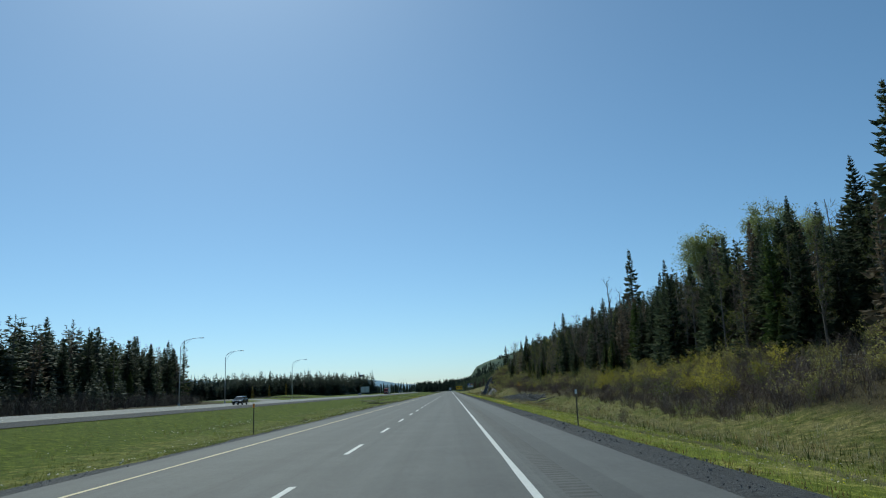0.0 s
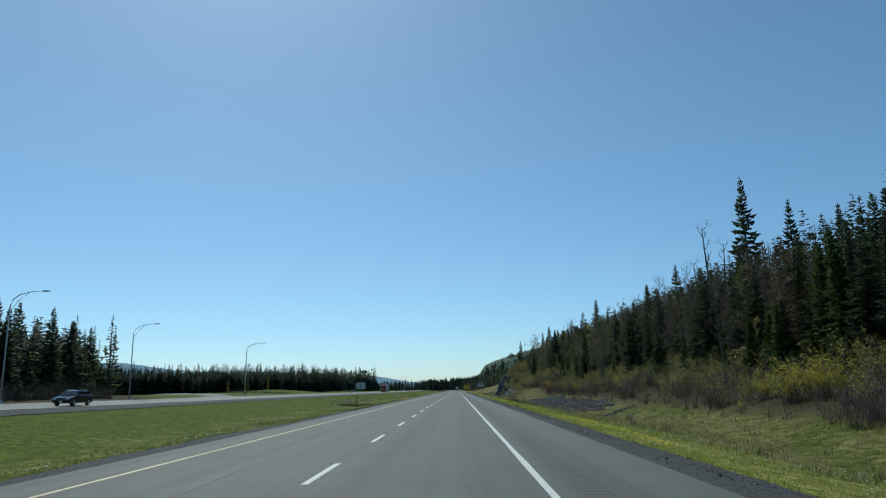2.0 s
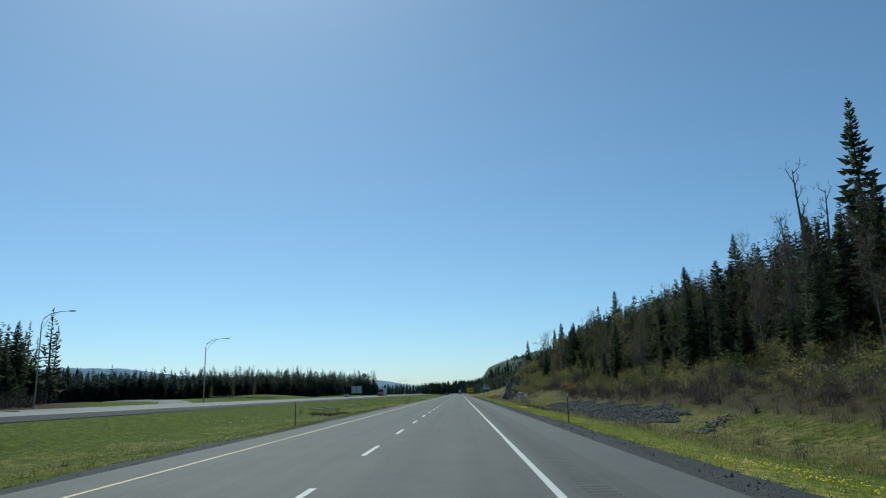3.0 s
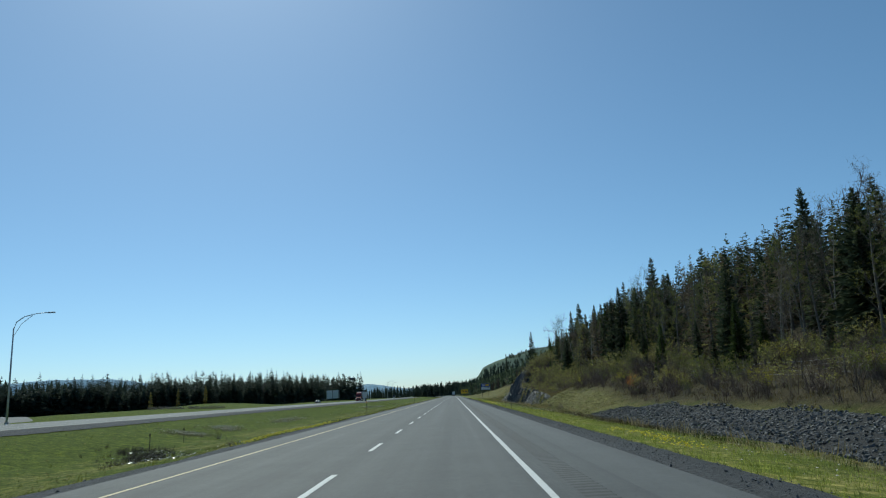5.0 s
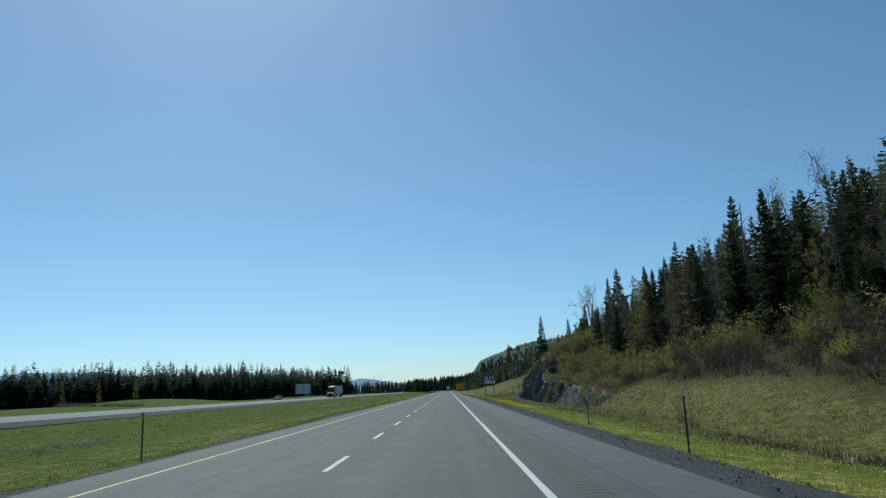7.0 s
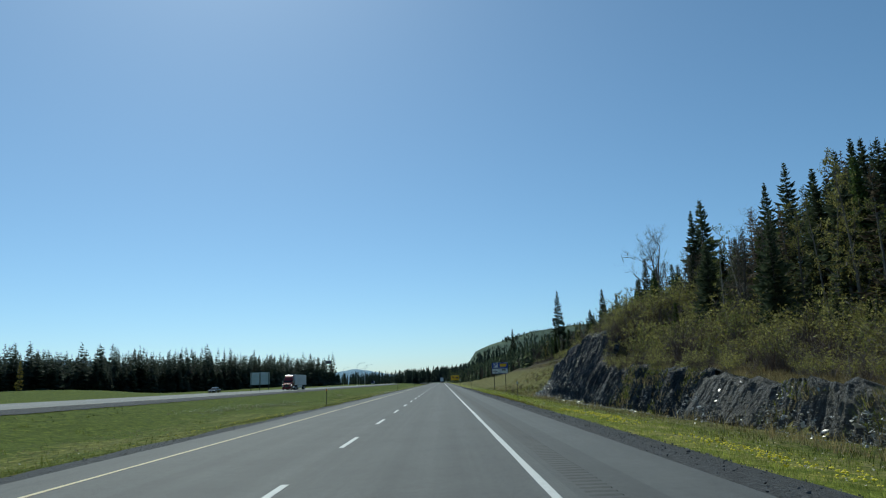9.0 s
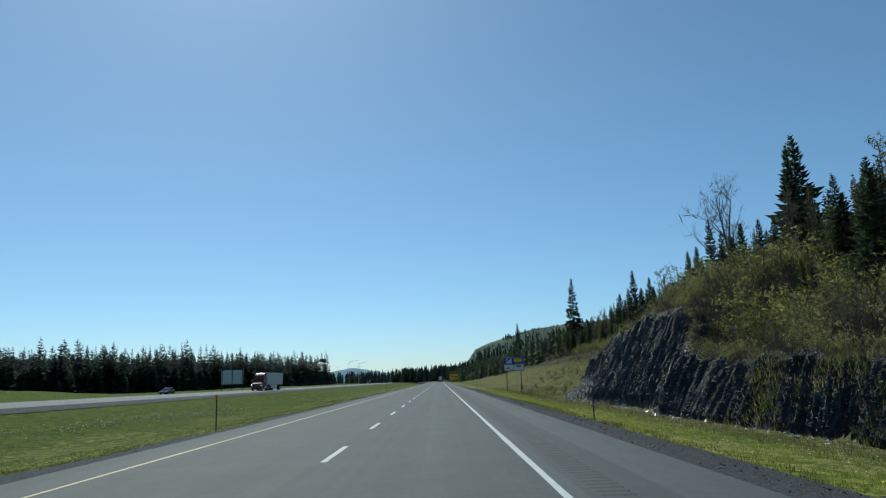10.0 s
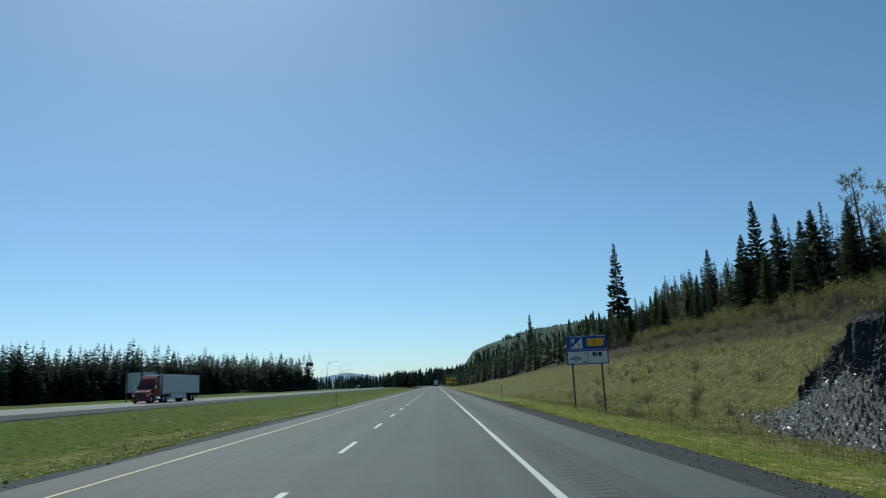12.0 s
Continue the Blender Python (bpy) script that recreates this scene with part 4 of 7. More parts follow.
def street_lamp(x, y, h=12.9, turn=0):
    z = land1(x, y)
    L = empty("street_lamp", (x, y, z), "tall grey galvanised street lamp with curved arm", "street lamp", "lamps along the slip road", turn)
    part("base", cyl(0.26, 0.5, (0, 0, 0.15), "z", 16, 0.22, 0.03), GALV, L, "grey concrete-footed base")
    part("pole", tube_mesh("pole", [(0, 0, 0), (0, 0, h * 0.5), (0, 0, h - 0.6)], [0.13, 0.10, 0.075], GALV, 10), None, L)
    arm = part("arm", tube_mesh("arm", [(0, 0, h - 0.7), (0.3, 0, h + 0.15), (1.2, 0, h + 0.75), (2.6, 0, h + 1.05), (4.0, 0, h + 1.12)], [0.075, 0.065, 0.055, 0.05, 0.045], GALV), None, L)
    part("brace", tube_mesh("brace", [(0, 0, h - 1.6), (0.9, 0, h - 0.1), (2.2, 0, h + 0.9)], [0.03, 0.03, 0.03], GALV, 6), None, L)
    part("lamp_head", box(0.95, 0.34, 0.16, (4.4, 0, h + 1.10), 0.05, 0.8), GALV, L, "flat grey lamp head")
    return L


street_lamp(-56.2, 146.0, 12.6)
street_lamp(-60.6, 189.5, 12.6)
street_lamp(-52.2, 232.5, 11.8)
street_lamp(-50.0, 684.0, 12.0)
street_lamp(-50.0, 727.0, 12.0)
for x, y in ((-92, 930), (-84, 985), (-76, 960), (-120, 820)):
    street_lamp(x, y, 15.0)


# wire fence on the bank
def fence():
    f = empty("wire_fence", (0, 0, 0), "thin wire stock fence on grey wooden posts", "fence")
    ys = np.arange(20, 300, 6.0)
    xs = 27.0 + 0.5 * np.sin(ys * 0.05)
    zs = land(xs, ys)
    pm = tube_mesh("post", [(0, 0, -0.4), (0, 0, 0.7), (0.01, 0, 1.55)], [0.055, 0.05, 0.045], BARK, 7)
    for x, y, z in zip(xs, ys, zs):
        p = new("post", pm)
        p.parent = f
        p.matrix_basis = pose(x, y, z, random.uniform(-3, 3), random.uniform(-3, 3), random.uniform(0, 360))
    for k in range(4):
        part("wire", tube_mesh("wire", [(x, y, z + 0.3 + 0.33 * k) for x, y, z in zip(xs, ys, zs)], [0.0035] * len(xs), GALV, 4), None, f)


fence()


# ---- vehicles ----
def wheel(parent, x, y, r, w, turn=1):
    ty = part("wheel", cyl(r, w, (x, y, r), "x", 28, None, 0.05), RUBBER, parent, "black tyre")
    part("rim", joined([cyl(r * 0.58, 0.03, (x + turn * (w / 2 + 0.002), y, r), "x", 20), cyl(r * 0.22, 0.10, (x + turn * w / 2, y, r), "x", 12)]), GALV, ty, "steel rim")
    return ty


def semi_truck(x, y, z, turn):
    T = empty("semi_truck", (x, y, z), "red semi truck with long white box trailer", "truck", "", turn)
    # local: forward is -y, front bumper at y = 0
    hood = part("hood", profile_solid([(0.05, 0.75), (0.02, 1.35), (0.35, 1.62), (1.75, 1.98), (1.85, 0.75)], 2.1, 0.09), RED, T)
    part("grille", box(1.1, 0.06, 0.85, (0, 0.02, 1.12), 0.03), DARKSTEEL, hood, "dark grille")
    for k in range(5):
        part("grille_bar", box(1.0, 0.03, 0.05, (0, -0.02, 0.80 + 0.16 * k), 0.01, 1, 1), BLACK, hood)
    part("bumper", box(2.45, 0.35, 0.42, (0, 0.10, 0.52), 0.06), RED, T)
    for s in (-1, 1):
        part("fender", profile_solid([(0.1, 0.8), (0.1, 1.25), (0.5, 1.42), (1.3, 1.42), (1.75, 1.1), (1.75, 0.85), (1.45, 0.85), (1.2, 1.12), (0.75, 1.12), (0.5, 0.85)], 0.42, 0.04), RED, T).location = (s * 1.02, 0, 0)
        part("headlamp", box(0.34, 0.16, 0.22, (s * 0.98, 0.10, 1.08), 0.05), LAMPGLASS, T, "clear headlamp")
        part("mirror", box(0.16, 0.14, 0.55, (s * 1.46, 1.85, 2.25), 0.04), CHROME, T, "chrome mirror")
        part("mirror_arm", tube_mesh("mirror_arm", [(s * 1.15, 2.0, 2.45), (s * 1.44, 1.87, 2.45)], [0.025, 0.025], BLACK, 6), None, T)
        part("exhaust_stack", tube_mesh("exhaust_stack", [(s * 1.12, 4.15, 0.9), (s * 1.12, 4.15, 3.6)], [0.08, 0.08], CHROME), None, T)
        part("fuel_tank", cyl(0.33, 1.5, (s * 0.98, 3.3, 0.66), "y", 20, None, 0.05), CHROME, T, "polished fuel tank")
        part("door_window", flat_window(s), GLASS, T)
        part("step", box(0.25, 1.1, 0.35, (s * 1.08, 2.35, 0.62), 0.04), RED, T)
    cab = part("cab", profile_solid([(1.75, 0.85), (1.7, 2.02), (2.15, 2.85), (2.6, 3.45), (3.3, 3.92), (4.35, 3.98), (4.4, 0.85)], 2.4, 0.10, 0.10, 2.1), RED, T)
    part("windscreen", profile_solid([(1.715, 2.08), (2.145, 2.82), (2.30, 2.82), (1.9, 2.08)], 2.12, 0.02), GLASS, cab, "dark windscreen")
    for k in range(5):
        part("roof_lamp", box(0.12, 0.08, 0.06, (-0.8 + 0.4 * k, 2.62, 3.50), 0.02), ORANGE, cab, "small amber roof lamp")
    part("chassis", box(0.9, 7.2, 0.28, (0, 4.4, 0.88), 0.03), DARKSTEEL, T)
    for s in (-1, 1):
        wheel(T, s * 1.05, 0.95, 0.51, 0.3, s)
        for yy in (5.3, 6.6):
            wheel(T, s * 0.98, yy, 0.51, 0.55, s)
    # trailer
    tr = part("trailer", box(2.6, 16.1, 2.82, (0, 4.85 + 8.05, 2.70), 0.03), TRAILER, T, "white box trailer body")
    for k in range(26):
        for s in (-1, 1):
            part("side_post", box(0.02, 0.05, 2.7, (s * 1.307, 5.2 + 0.62 * k, 2.70), 0.004, 1, 1), TRAILER, tr)
    part("front_rail", box(2.62, 0.08, 2.84, (0, 4.83, 2.70), 0.02, 1, 1), GALV, tr)
    for s in (-1, 1):
        part("lower_rail", box(0.05, 16.0, 0.14, (s * 1.30, 12.9, 1.32), 0.01, 1, 1), GALV, tr)
        part("skirt", box(0.04, 6.4, 0.75, (s * 1.22, 11.6, 0.88), 0.01, 1, 1), TRAILER, tr, "white side skirt")
        part("landing_leg", box(0.12, 0.12, 1.0, (s * 0.8, 7.9, 0.78), 0.01, 1, 1), DARKSTEEL, tr)
        for yy in (17.2, 18.5):
            wheel(T, s * 0.98, yy, 0.51, 0.55, s)
    part("bogie", box(1.1, 3.0, 0.3, (0, 17.85, 0.95), 0.03), DARKSTEEL, tr)
    part("rear_bumper", box(2.3, 0.10, 0.12, (0, 20.9, 0.56), 0.01, 1, 1), DARKSTEEL, tr)
    return T


def flat_window(s):
    bm = bmesh.new()
    pts = [(2.25, 2.15), (2.45, 2.75), (3.05, 2.75), (3.05, 2.15)]
    vs = [[bm.verts.new((s * (1.13 + o), y, z)) for y, z in pts] for o in (0, 0.03)]
    bm.faces.new(vs[0])
    bm.faces.new(vs[1][::-1])
    for k in range(4):
        bm.faces.new((vs[0][k], vs[0][(k + 1) % 4], vs[1][(k + 1) % 4], vs[1][k]))
    bmesh.ops.recalc_face_normals(bm, faces=bm.faces)
    return bm


def suv(x, y, z, turn):
    C = empty("estate_car", (x, y, z), "dark grey estate car with glinting windscreen", "car", "", turn)
    part("body", profile_solid([(0.05, 0.38), (0.0, 0.62), (0.15, 0.82), (0.95, 0.98), (1.15, 1.02), (4.2, 1.06), (4.42, 0.95), (4.45, 0.42), (4.2, 0.30), (0.3, 0.28)], 1.80, 0.08), CARPAINT, C)
    cabin = part("cabin", profile_solid([(1.05, 1.00), (1.85, 1.48), (2.3, 1.55), (3.6, 1.52), (4.0, 1.38), (4.30, 1.02)], 1.66, 0.06, 0.16, 1.2), CARPAINT, C)
    part("windscreen", profile_solid([(1.10, 1.045), (1.78, 1.45), (1.86, 1.45), (1.25, 1.045)], 1.36, 0.01), GLASS, cabin, "glossy windscreen")
    part("rear_window", profile_solid([(4.02, 1.36), (4.27, 1.06), (4.2, 1.06), (3.96, 1.36)], 1.30, 0.01), GLASS, cabin)
    for s in (-1, 1):
        for a, b in ((1.75, 2.55), (2.62, 3.40), (3.46, 3.95)):
            part("side_window", box(0.03, b - a, 0.32, (s * 0.775, (a + b) / 2, 1.25), 0.02, 0.92), GLASS, cabin)
        part("headlamp", box(0.36, 0.14, 0.13, (s * 0.66, 0.10, 0.72), 0.04), LAMPGLASS, C, "clear headlamp")
        part("tail_lamp", box(0.2, 0.08, 0.3, (s * 0.76, 4.42, 0.85), 0.03), TAIL, C)
        part("door_mirror", box(0.20, 0.12, 0.13, (s * 0.98, 1.5, 1.06), 0.04), CARPAINT, C)
        part("roof_rail", box(0.04, 1.7, 0.04, (s * 0.6, 2.9, 1.57), 0.01, 1, 1), GALV, C)
        for yy in (0.85, 3.55):
            wheel(C, s * 0.80, yy, 0.33, 0.22, s)
    part("grille", box(0.8, 0.05, 0.16, (0, 0.03, 0.60), 0.02), BLACK, C)
    part("number_plate", box(0.32, 0.02, 0.14, (0, -0.01, 0.47), 0.005, 1, 1), SIGNWHITE, C, "pale plate")
    return C


semi_truck(-42.4, 462.0, opp_z(-42.4), 0)
suv(-39.2, 129.0, opp_z(-39.2), 0)
far_car = suv(-58.0, 448.0, land1(-58.0, 448.0) - 0.1, 0)
tagged(far_car, "dark car half hidden beyond the grass verge", "car")


def lorry_ahead(x, y):
    T = empty("box_lorry", (x, y, 0), "white box lorry ahead on the lane", "truck")
    part("body", box(2.5, 9.0, 2.9, (0, 4.5, 2.6), 0.04), TRAILER, T, "white box body")
    part("door", box(1.15, 0.05, 2.6, (-0.6, -0.03, 2.55), 0.02, 1, 1), TRAILER, T)
    part("door", box(1.15, 0.05, 2.6, (0.6, -0.03, 2.55), 0.02, 1, 1), TRAILER, T)
    part("chassis", box(1.0, 10.5, 0.3, (0, 5.4, 0.95), 0.03), DARKSTEEL, T)
    part("cab", box(2.3, 2.0, 2.2, (0, 10.3, 1.9), 0.12), NAVY, T)
    part("rear_bumper", box(2.2, 0.1, 0.2, (0, 0.0, 0.6), 0.02, 1, 1), DARKSTEEL, T)
    for s in (-1, 1):
        part("tail_lamp", box(0.25, 0.06, 0.14, (s * 0.9, -0.06, 0.75), 0.02, 1, 1), TAIL, T)
        for yy in (1.6, 2.8, 10.2):
            wheel(T, s * 0.95, yy, 0.5, 0.4, s)


lorry_ahead(-0.7, 830.0)


def tanker(x, y):
    T = empty("parked_lorry", (x, y, land1(x, y)), "dark blue lorry with white front standing far off", "truck")
    part("tank", cyl(1.3, 10, (0, 6.5, 2.3), "y", 24, None, 0.2), NAVY, T, "dark tank")
    part("cab", box(2.4, 2.2, 2.6, (0, 0.3, 2.3), 0.2), NAVY, T)
    part("bumper", box(2.4, 0.4, 1.0, (0, -0.9, 1.0), 0.1), TRAILER, T, "white front")
    part("windscreen", box(2.0, 0.05, 0.8, (0, -0.83, 2.7), 0.02), GLASS, T)
    for s in (-1, 1):
        for yy in (0.2, 8.5, 9.8):
            wheel(T, s * 0.95, yy, 0.5, 0.4, s)


tanker(-73, 1010)


# ---- trees ----
def spruce(seed, H, R, start=0.12, gap=0.45, per=7, segs=3, thin=1.0, droop=0.35, trunk_sides=5, ragged=0.25, spray=1.0):
    """A spruce: whorls of drooping boughs, each a spine with sprays to both sides. Gives trunk and crown as arrays."""
    r = np.random.default_rng(seed)
    z = start * H
    O, D, L, S = [], [], [], []
    while z < H - 0.15:
        u = (z - start * H) / (H * (1 - start))
        prof = (1 - u) ** 0.85 * (0.55 + 0.45 * min(1, u * 6 + 0.25))
        n = max(3, int(round(per * (0.55 + 0.45 * (1 - u)))))
        a0 = r.uniform(0, 6.28)
        for k in range(n):
            if r.uniform() > thin:
                continue
            a = a0 + 6.283 * k / n + r.normal(0, 0.25)
            ln = max(0.16, R * prof * (1 + r.normal(0, ragged)) + 0.12)
            sl = -droop * (1 - u) + 0.55 * u ** 2 + r.normal(0, 0.12)
            O.append((0, 0, z + r.normal(0, gap * 0.3)))
            D.append((math.cos(a), math.sin(a), sl))
            L.append(ln)
            S.append(u)
        z += gap * (1 - 0.45 * u) * r.uniform(0.8, 1.2)
    O, D, L, S = np.array(O), np.array(D), np.array(L), np.array(S)
    n = len(O)
    side = np.stack([-D[:, 1], D[:, 0], np.zeros(n)], -1)
    up = np.array([0, 0, 1.0])
    spray = spray * (1.14 if segs == 3 else 1.0)
    V, F, base = [], [], 0
    for j in range(segs):
        s = (j + 0.35 + r.uniform(-0.2, 0.2, n)) / segs
        p = O + D * (L * s)[:, None] + up * (0.10 * L * s * s)[:, None]
        wl = spray * (0.42 * L * (1.05 - s) + 0.16)
        for sgn in (-1, 1):
            d = side * sgn * r.uniform(0.6, 0.95, n)[:, None] + D * r.uniform(0.55, 1.0, n)[:, None] + up * r.uniform(-0.5, 0.05, n)[:, None]
            tip = p + d * wl[:, None]
            b1 = p - D * (0.55 * L / segs)[:, None] - up * 0.03
            b2 = p + D * (0.75 * L / segs)[:, None] + up * 0.05
            V.append(np.stack([b1, b2, tip], 1).reshape(-1, 3))
            F.append(np.arange(n * 3).reshape(-1, 3) + base)
            base += n * 3
    # hanging sprays and tips
    p0, p1 = O + D * (L * 0.35)[:, None], O + D * (L * 1.08)[:, None] + up * (0.12 * L)[:, None]
    hang = O + D * (L * 0.72)[:, None] - up * (0.16 * L + 0.1)[:, None]
    V.append(np.stack([p0, p1, hang], 1).reshape(-1, 3))
    F.append(np.arange(n * 3).reshape(-1, 3) + base)
    base += n * 3
    top = np.array([[0.09, 0, H - 0.7], [-0.06, 0.07, H - 0.7], [0, 0, H + 0.35], [-0.05, -0.08, H - 0.7], [0.06, -0.04, H - 0.6], [0, 0, H + 0.3]])
    V.append(top)
    F.append(np.arange(6).reshape(-1, 3) + base)
    rb = 0.012 * H + 0.03
    tv, tf = tube([(0, 0, -0.6), (0.04, 0.02, H * 0.33), (-0.03, 0.03, H * 0.68), (0, 0, H)], [rb, rb * 0.75, rb * 0.42, 0.02], trunk_sides, False)
    return (tv, tf), (np.concatenate(V), np.concatenate(F))


def limb(V, F, base, p, d, ln, rad, r, level, ends, curl=0.25, sides=4, split=(5, 4), spread=0.75):
    """A limb that bends, tapers and forks."""
    pts, rr = [np.array(p, float)], [rad]
    k = 4 if level < 2 else 3
    dd = np.array(d, float)
    for j in range(k):
        dd = dd + r.normal(0, curl * 0.5, 3) + np.array([0, 0, 0.10])
        dd /= np.linalg.norm(dd)
        pts.append(pts[-1] + dd * ln / k)
        rr.append(max(0.006, rad * (1 - 0.85 * (j + 1) / k)))
    if level == 1:
        s = np.cross(dd, (0, 0, 1.0))
        s = s / (np.linalg.norm(s) + 1e-6)
        w = max(rad, 0.03)
        v = np.array([pts[0] - s * w, pts[0] + s * w, pts[2] - s * w * 0.6, pts[2] + s * w * 0.6, pts[-1]])
        f = np.array([(0, 1, 3), (0, 3, 2), (2, 3, 4)])
    elif level < 2:
        v, f = tube([tuple(q) for q in pts], rr, sides if level == 0 else 3, False)
    else:
        s = np.cross(dd, (0, 0, 1.0))
        s = s / (np.linalg.norm(s) + 1e-6)
        w = max(rad, 0.026)
        v = np.array([pts[0] - s * w, pts[0] + s * w, pts[1] + s * w * 0.6, pts[-1]])
        f = np.array([(0, 1, 2), (0, 2, 3)])
    V.append(v)
    F.append(f + base[0])
    base[0] += len(v)
    if level >= len(split):
        ends.append((pts[-1], pts[-2]))
        return
    for q in range(split[level]):
        s = 0.3 + 0.7 * (q + r.uniform(0, 1)) / split[level]
        at = s * k
        i = min(int(at), k - 1)
        p2 = pts[i] + (pts[i + 1] - pts[i]) * (at - i)
        a = r.normal(0, spread, 3)
        d2 = dd * 0.8 + a
        d2 /= np.linalg.norm(d2)
        limb(V, F, base, p2, d2, ln * r.uniform(0.35, 0.6), rad * 0.42, r, level + 1, ends, curl, sides, split, spread)


def broadleaf(seed, H, W, clear=0.45, limbs=11, split=(5, 5), leaves=0, leaf=0.16, lean=0.05, trunks=1, thick=1.0, twigs=0):
    r = np.random.default_rng(seed)
    V, F, base, ends = [], [], [0], []
    for q in range(trunks):
        lx, ly = r.normal(0, lean, 2)
        off = r.normal(0, 0.25 if trunks > 1 else 0, 2)
        rb = (0.010 * H + 0.03) * thick
        pts = [(off[0] + lx * H * u * u, off[1] + ly * H * u + 0.15 * math.sin(5 * u + seed), H * u * 0.92 - 0.5) for u in np.linspace(0, 1, 7)]
        v, f = tube(pts, [rb * (1 - 0.88 * u) for u in np.linspace(0, 1, 7)], 6, False)
        V.append(v)
        F.append(f + base[0])
        base[0] += len(v)
        for k in range(limbs):
            u = clear + (1 - clear) * (k + r.uniform(0, 1)) / limbs
            i = min(int(u * 6), 5)
            p = np.array(pts[i]) + (np.array(pts[i + 1]) - np.array(pts[i])) * (u * 6 - i)
            a = r.uniform(0, 6.28)
            d = np.array([math.cos(a), math.sin(a), 0.55 + 0.9 * u])
            d /= np.linalg.norm(d)
            limb(V, F, base, p, d, W * r.uniform(0.6, 1.05) * (1.15 - 0.6 * u), rb * 0.42 * (1.1 - 0.7 * u), r, 0, ends, 0.3, 4, split)
    wood = (np.concatenate(V), np.concatenate(F))
    crown = None
    if twigs:
        e = np.array([p for p, q in ends])
        d = np.array([p - q for p, q in ends])
        idx = r.integers(0, len(e), twigs)
        crown = fine_twigs(e[idx] - d[idx] * r.uniform(0, 2.5, (twigs, 1)) + r.normal(0, 0.3, (twigs, 3)), 0.55, r)
    if leaves:
        e = np.array([p for p, q in ends])
        d = np.array([p - q for p, q in ends])
        idx = r.integers(0, len(e), leaves)
        c = e[idx] - d[idx] * r.uniform(0, 1.6, (leaves, 1)) + r.normal(0, leaf * 1.3, (leaves, 3))
        crown = small_leaves(c, leaf, r)
    return wood, crown


def dome_leaves(r, n, R, z0, z1, leaf, clumps=90):
    """Leaves in loose clumps under the round top of a crown."""
    d = r.normal(size=(clumps, 3))
    d /= np.linalg.norm(d, axis=1)[:, None]
    d *= r.uniform(0.04, 1.0, (clumps, 1)) ** 0.5
    c = np.stack([d[:, 0] * R, d[:, 1] * R, z0 + (z1 - z0) * (0.42 + 0.56 * d[:, 2])], -1)
    i = r.integers(0, clumps, n)
    return small_leaves(c[i] + r.normal(0, 1, (n, 3)) * r.uniform(0.35, 0.75, clumps)[i][:, None], leaf, r)


def fine_twigs(c, length, r):
    """Thin slivers that make the haze of a leafless crown."""
    n = len(c)
    d = r.normal(0, 0.6, (n, 3)) + np.array([0, 0, 0.7])
    d *= (length * r.uniform(0.5, 1.3, n) / np.linalg.norm(d, axis=1))[:, None]
    s = np.cross(d, r.normal(size=(n, 3)))
    s *= (0.014 / np.linalg.norm(s, axis=1))[:, None]
    return np.stack([c - s, c + s, c + d], 1).reshape(-1, 3), np.arange(n * 3).reshape(-1, 3)


def small_leaves(c, size, r):
    n = len(c)
    s = (size * r.uniform(0.6, 1.4, n))[:, None, None]
    q = c[:, None, :] + r.normal(0, 0.75, (n, 3, 3)) * s
    return q.reshape(-1, 3), np.arange(n * 3).reshape(-1, 3)


def tree_thing(name, label, wood, crown, wood_mat, leaf_mat, category="tree", group=""):
    T = new(name)
    tagged(T, label, category, group)
    part("trunk", quick_mesh(name + "_trunk", *wood, wood_mat, True), None, T)
    if crown is not None:
        part("crown", quick_mesh(name + "_crown", *crown, leaf_mat), None, T)
    return T


class Kind:
    """A prototype, of which the first use is the thing itself and the others are copies."""

    def __init__(self, height, *args):
        self.height, self.args, self.ob = height, args, None

    def stand(self, x, y, h, lean=0.0, wide=None, sink=0.15):
        z = land1(x, y) - sink
        s = h / self.height
        w = s if wide is None else s * wide
        m = Matrix.LocRotScale((x, y, z), Euler((random.gauss(0, lean), random.gauss(0, lean), random.uniform(0, 6.28))), None)
        if self.ob is None:
            self.ob = tree_thing(*self.args)
            ob = self.ob
        else:
            ob = copy_thing(self.ob, m)
        ob.matrix_basis = m
        ob.scale = (w, w, s)
        return ob


def spruce_kind(seed, H, R, mat, label, **k):
    t, c = spruce(seed, H, R, **k)
    return Kind(H, "spruce_tree", label, t, c, BARK, mat, "spruce", "conifers of the roadside woods")


DENSE = [spruce_kind(s, 20, 2.8 + 0.35 * (s % 3), NEEDLE, "dark green conical spruce in the roadside woods", gap=0.46, per=8, segs=4, start=0.06 + 0.05 * (s % 3), spray=0.9) for s in (1, 2, 3, 4)]
TALL = [spruce_kind(s, 24, 3.5, NEEDLE, "tall dark spruce with layered boughs and bare lower trunk", gap=0.55, start=0.26, per=7, thin=0.95, segs=5, ragged=0.18, spray=0.95) for s in (11, 12, 13)]
FIRS = [spruce_kind(s, 16, 2.3, FIR, "dense green balsam fir in the roadside woods", gap=0.4, start=0.03, per=9, segs=4) for s in (21, 22)]
THIN = [spruce_kind(s, 19, 1.9, BROWNED, "sparse brownish conifer with thin ragged boughs", gap=0.55, start=0.12, per=6, thin=0.75, ragged=0.45, spray=0.7, droop=0.15) for s in (31, 32, 33)]
SPIRE = [spruce_kind(s, 20, 1.35, NEEDLE, "narrow black spruce spire with ragged outline", gap=0.5, start=0.15, per=5, ragged=0.35) for s in (41, 42)]
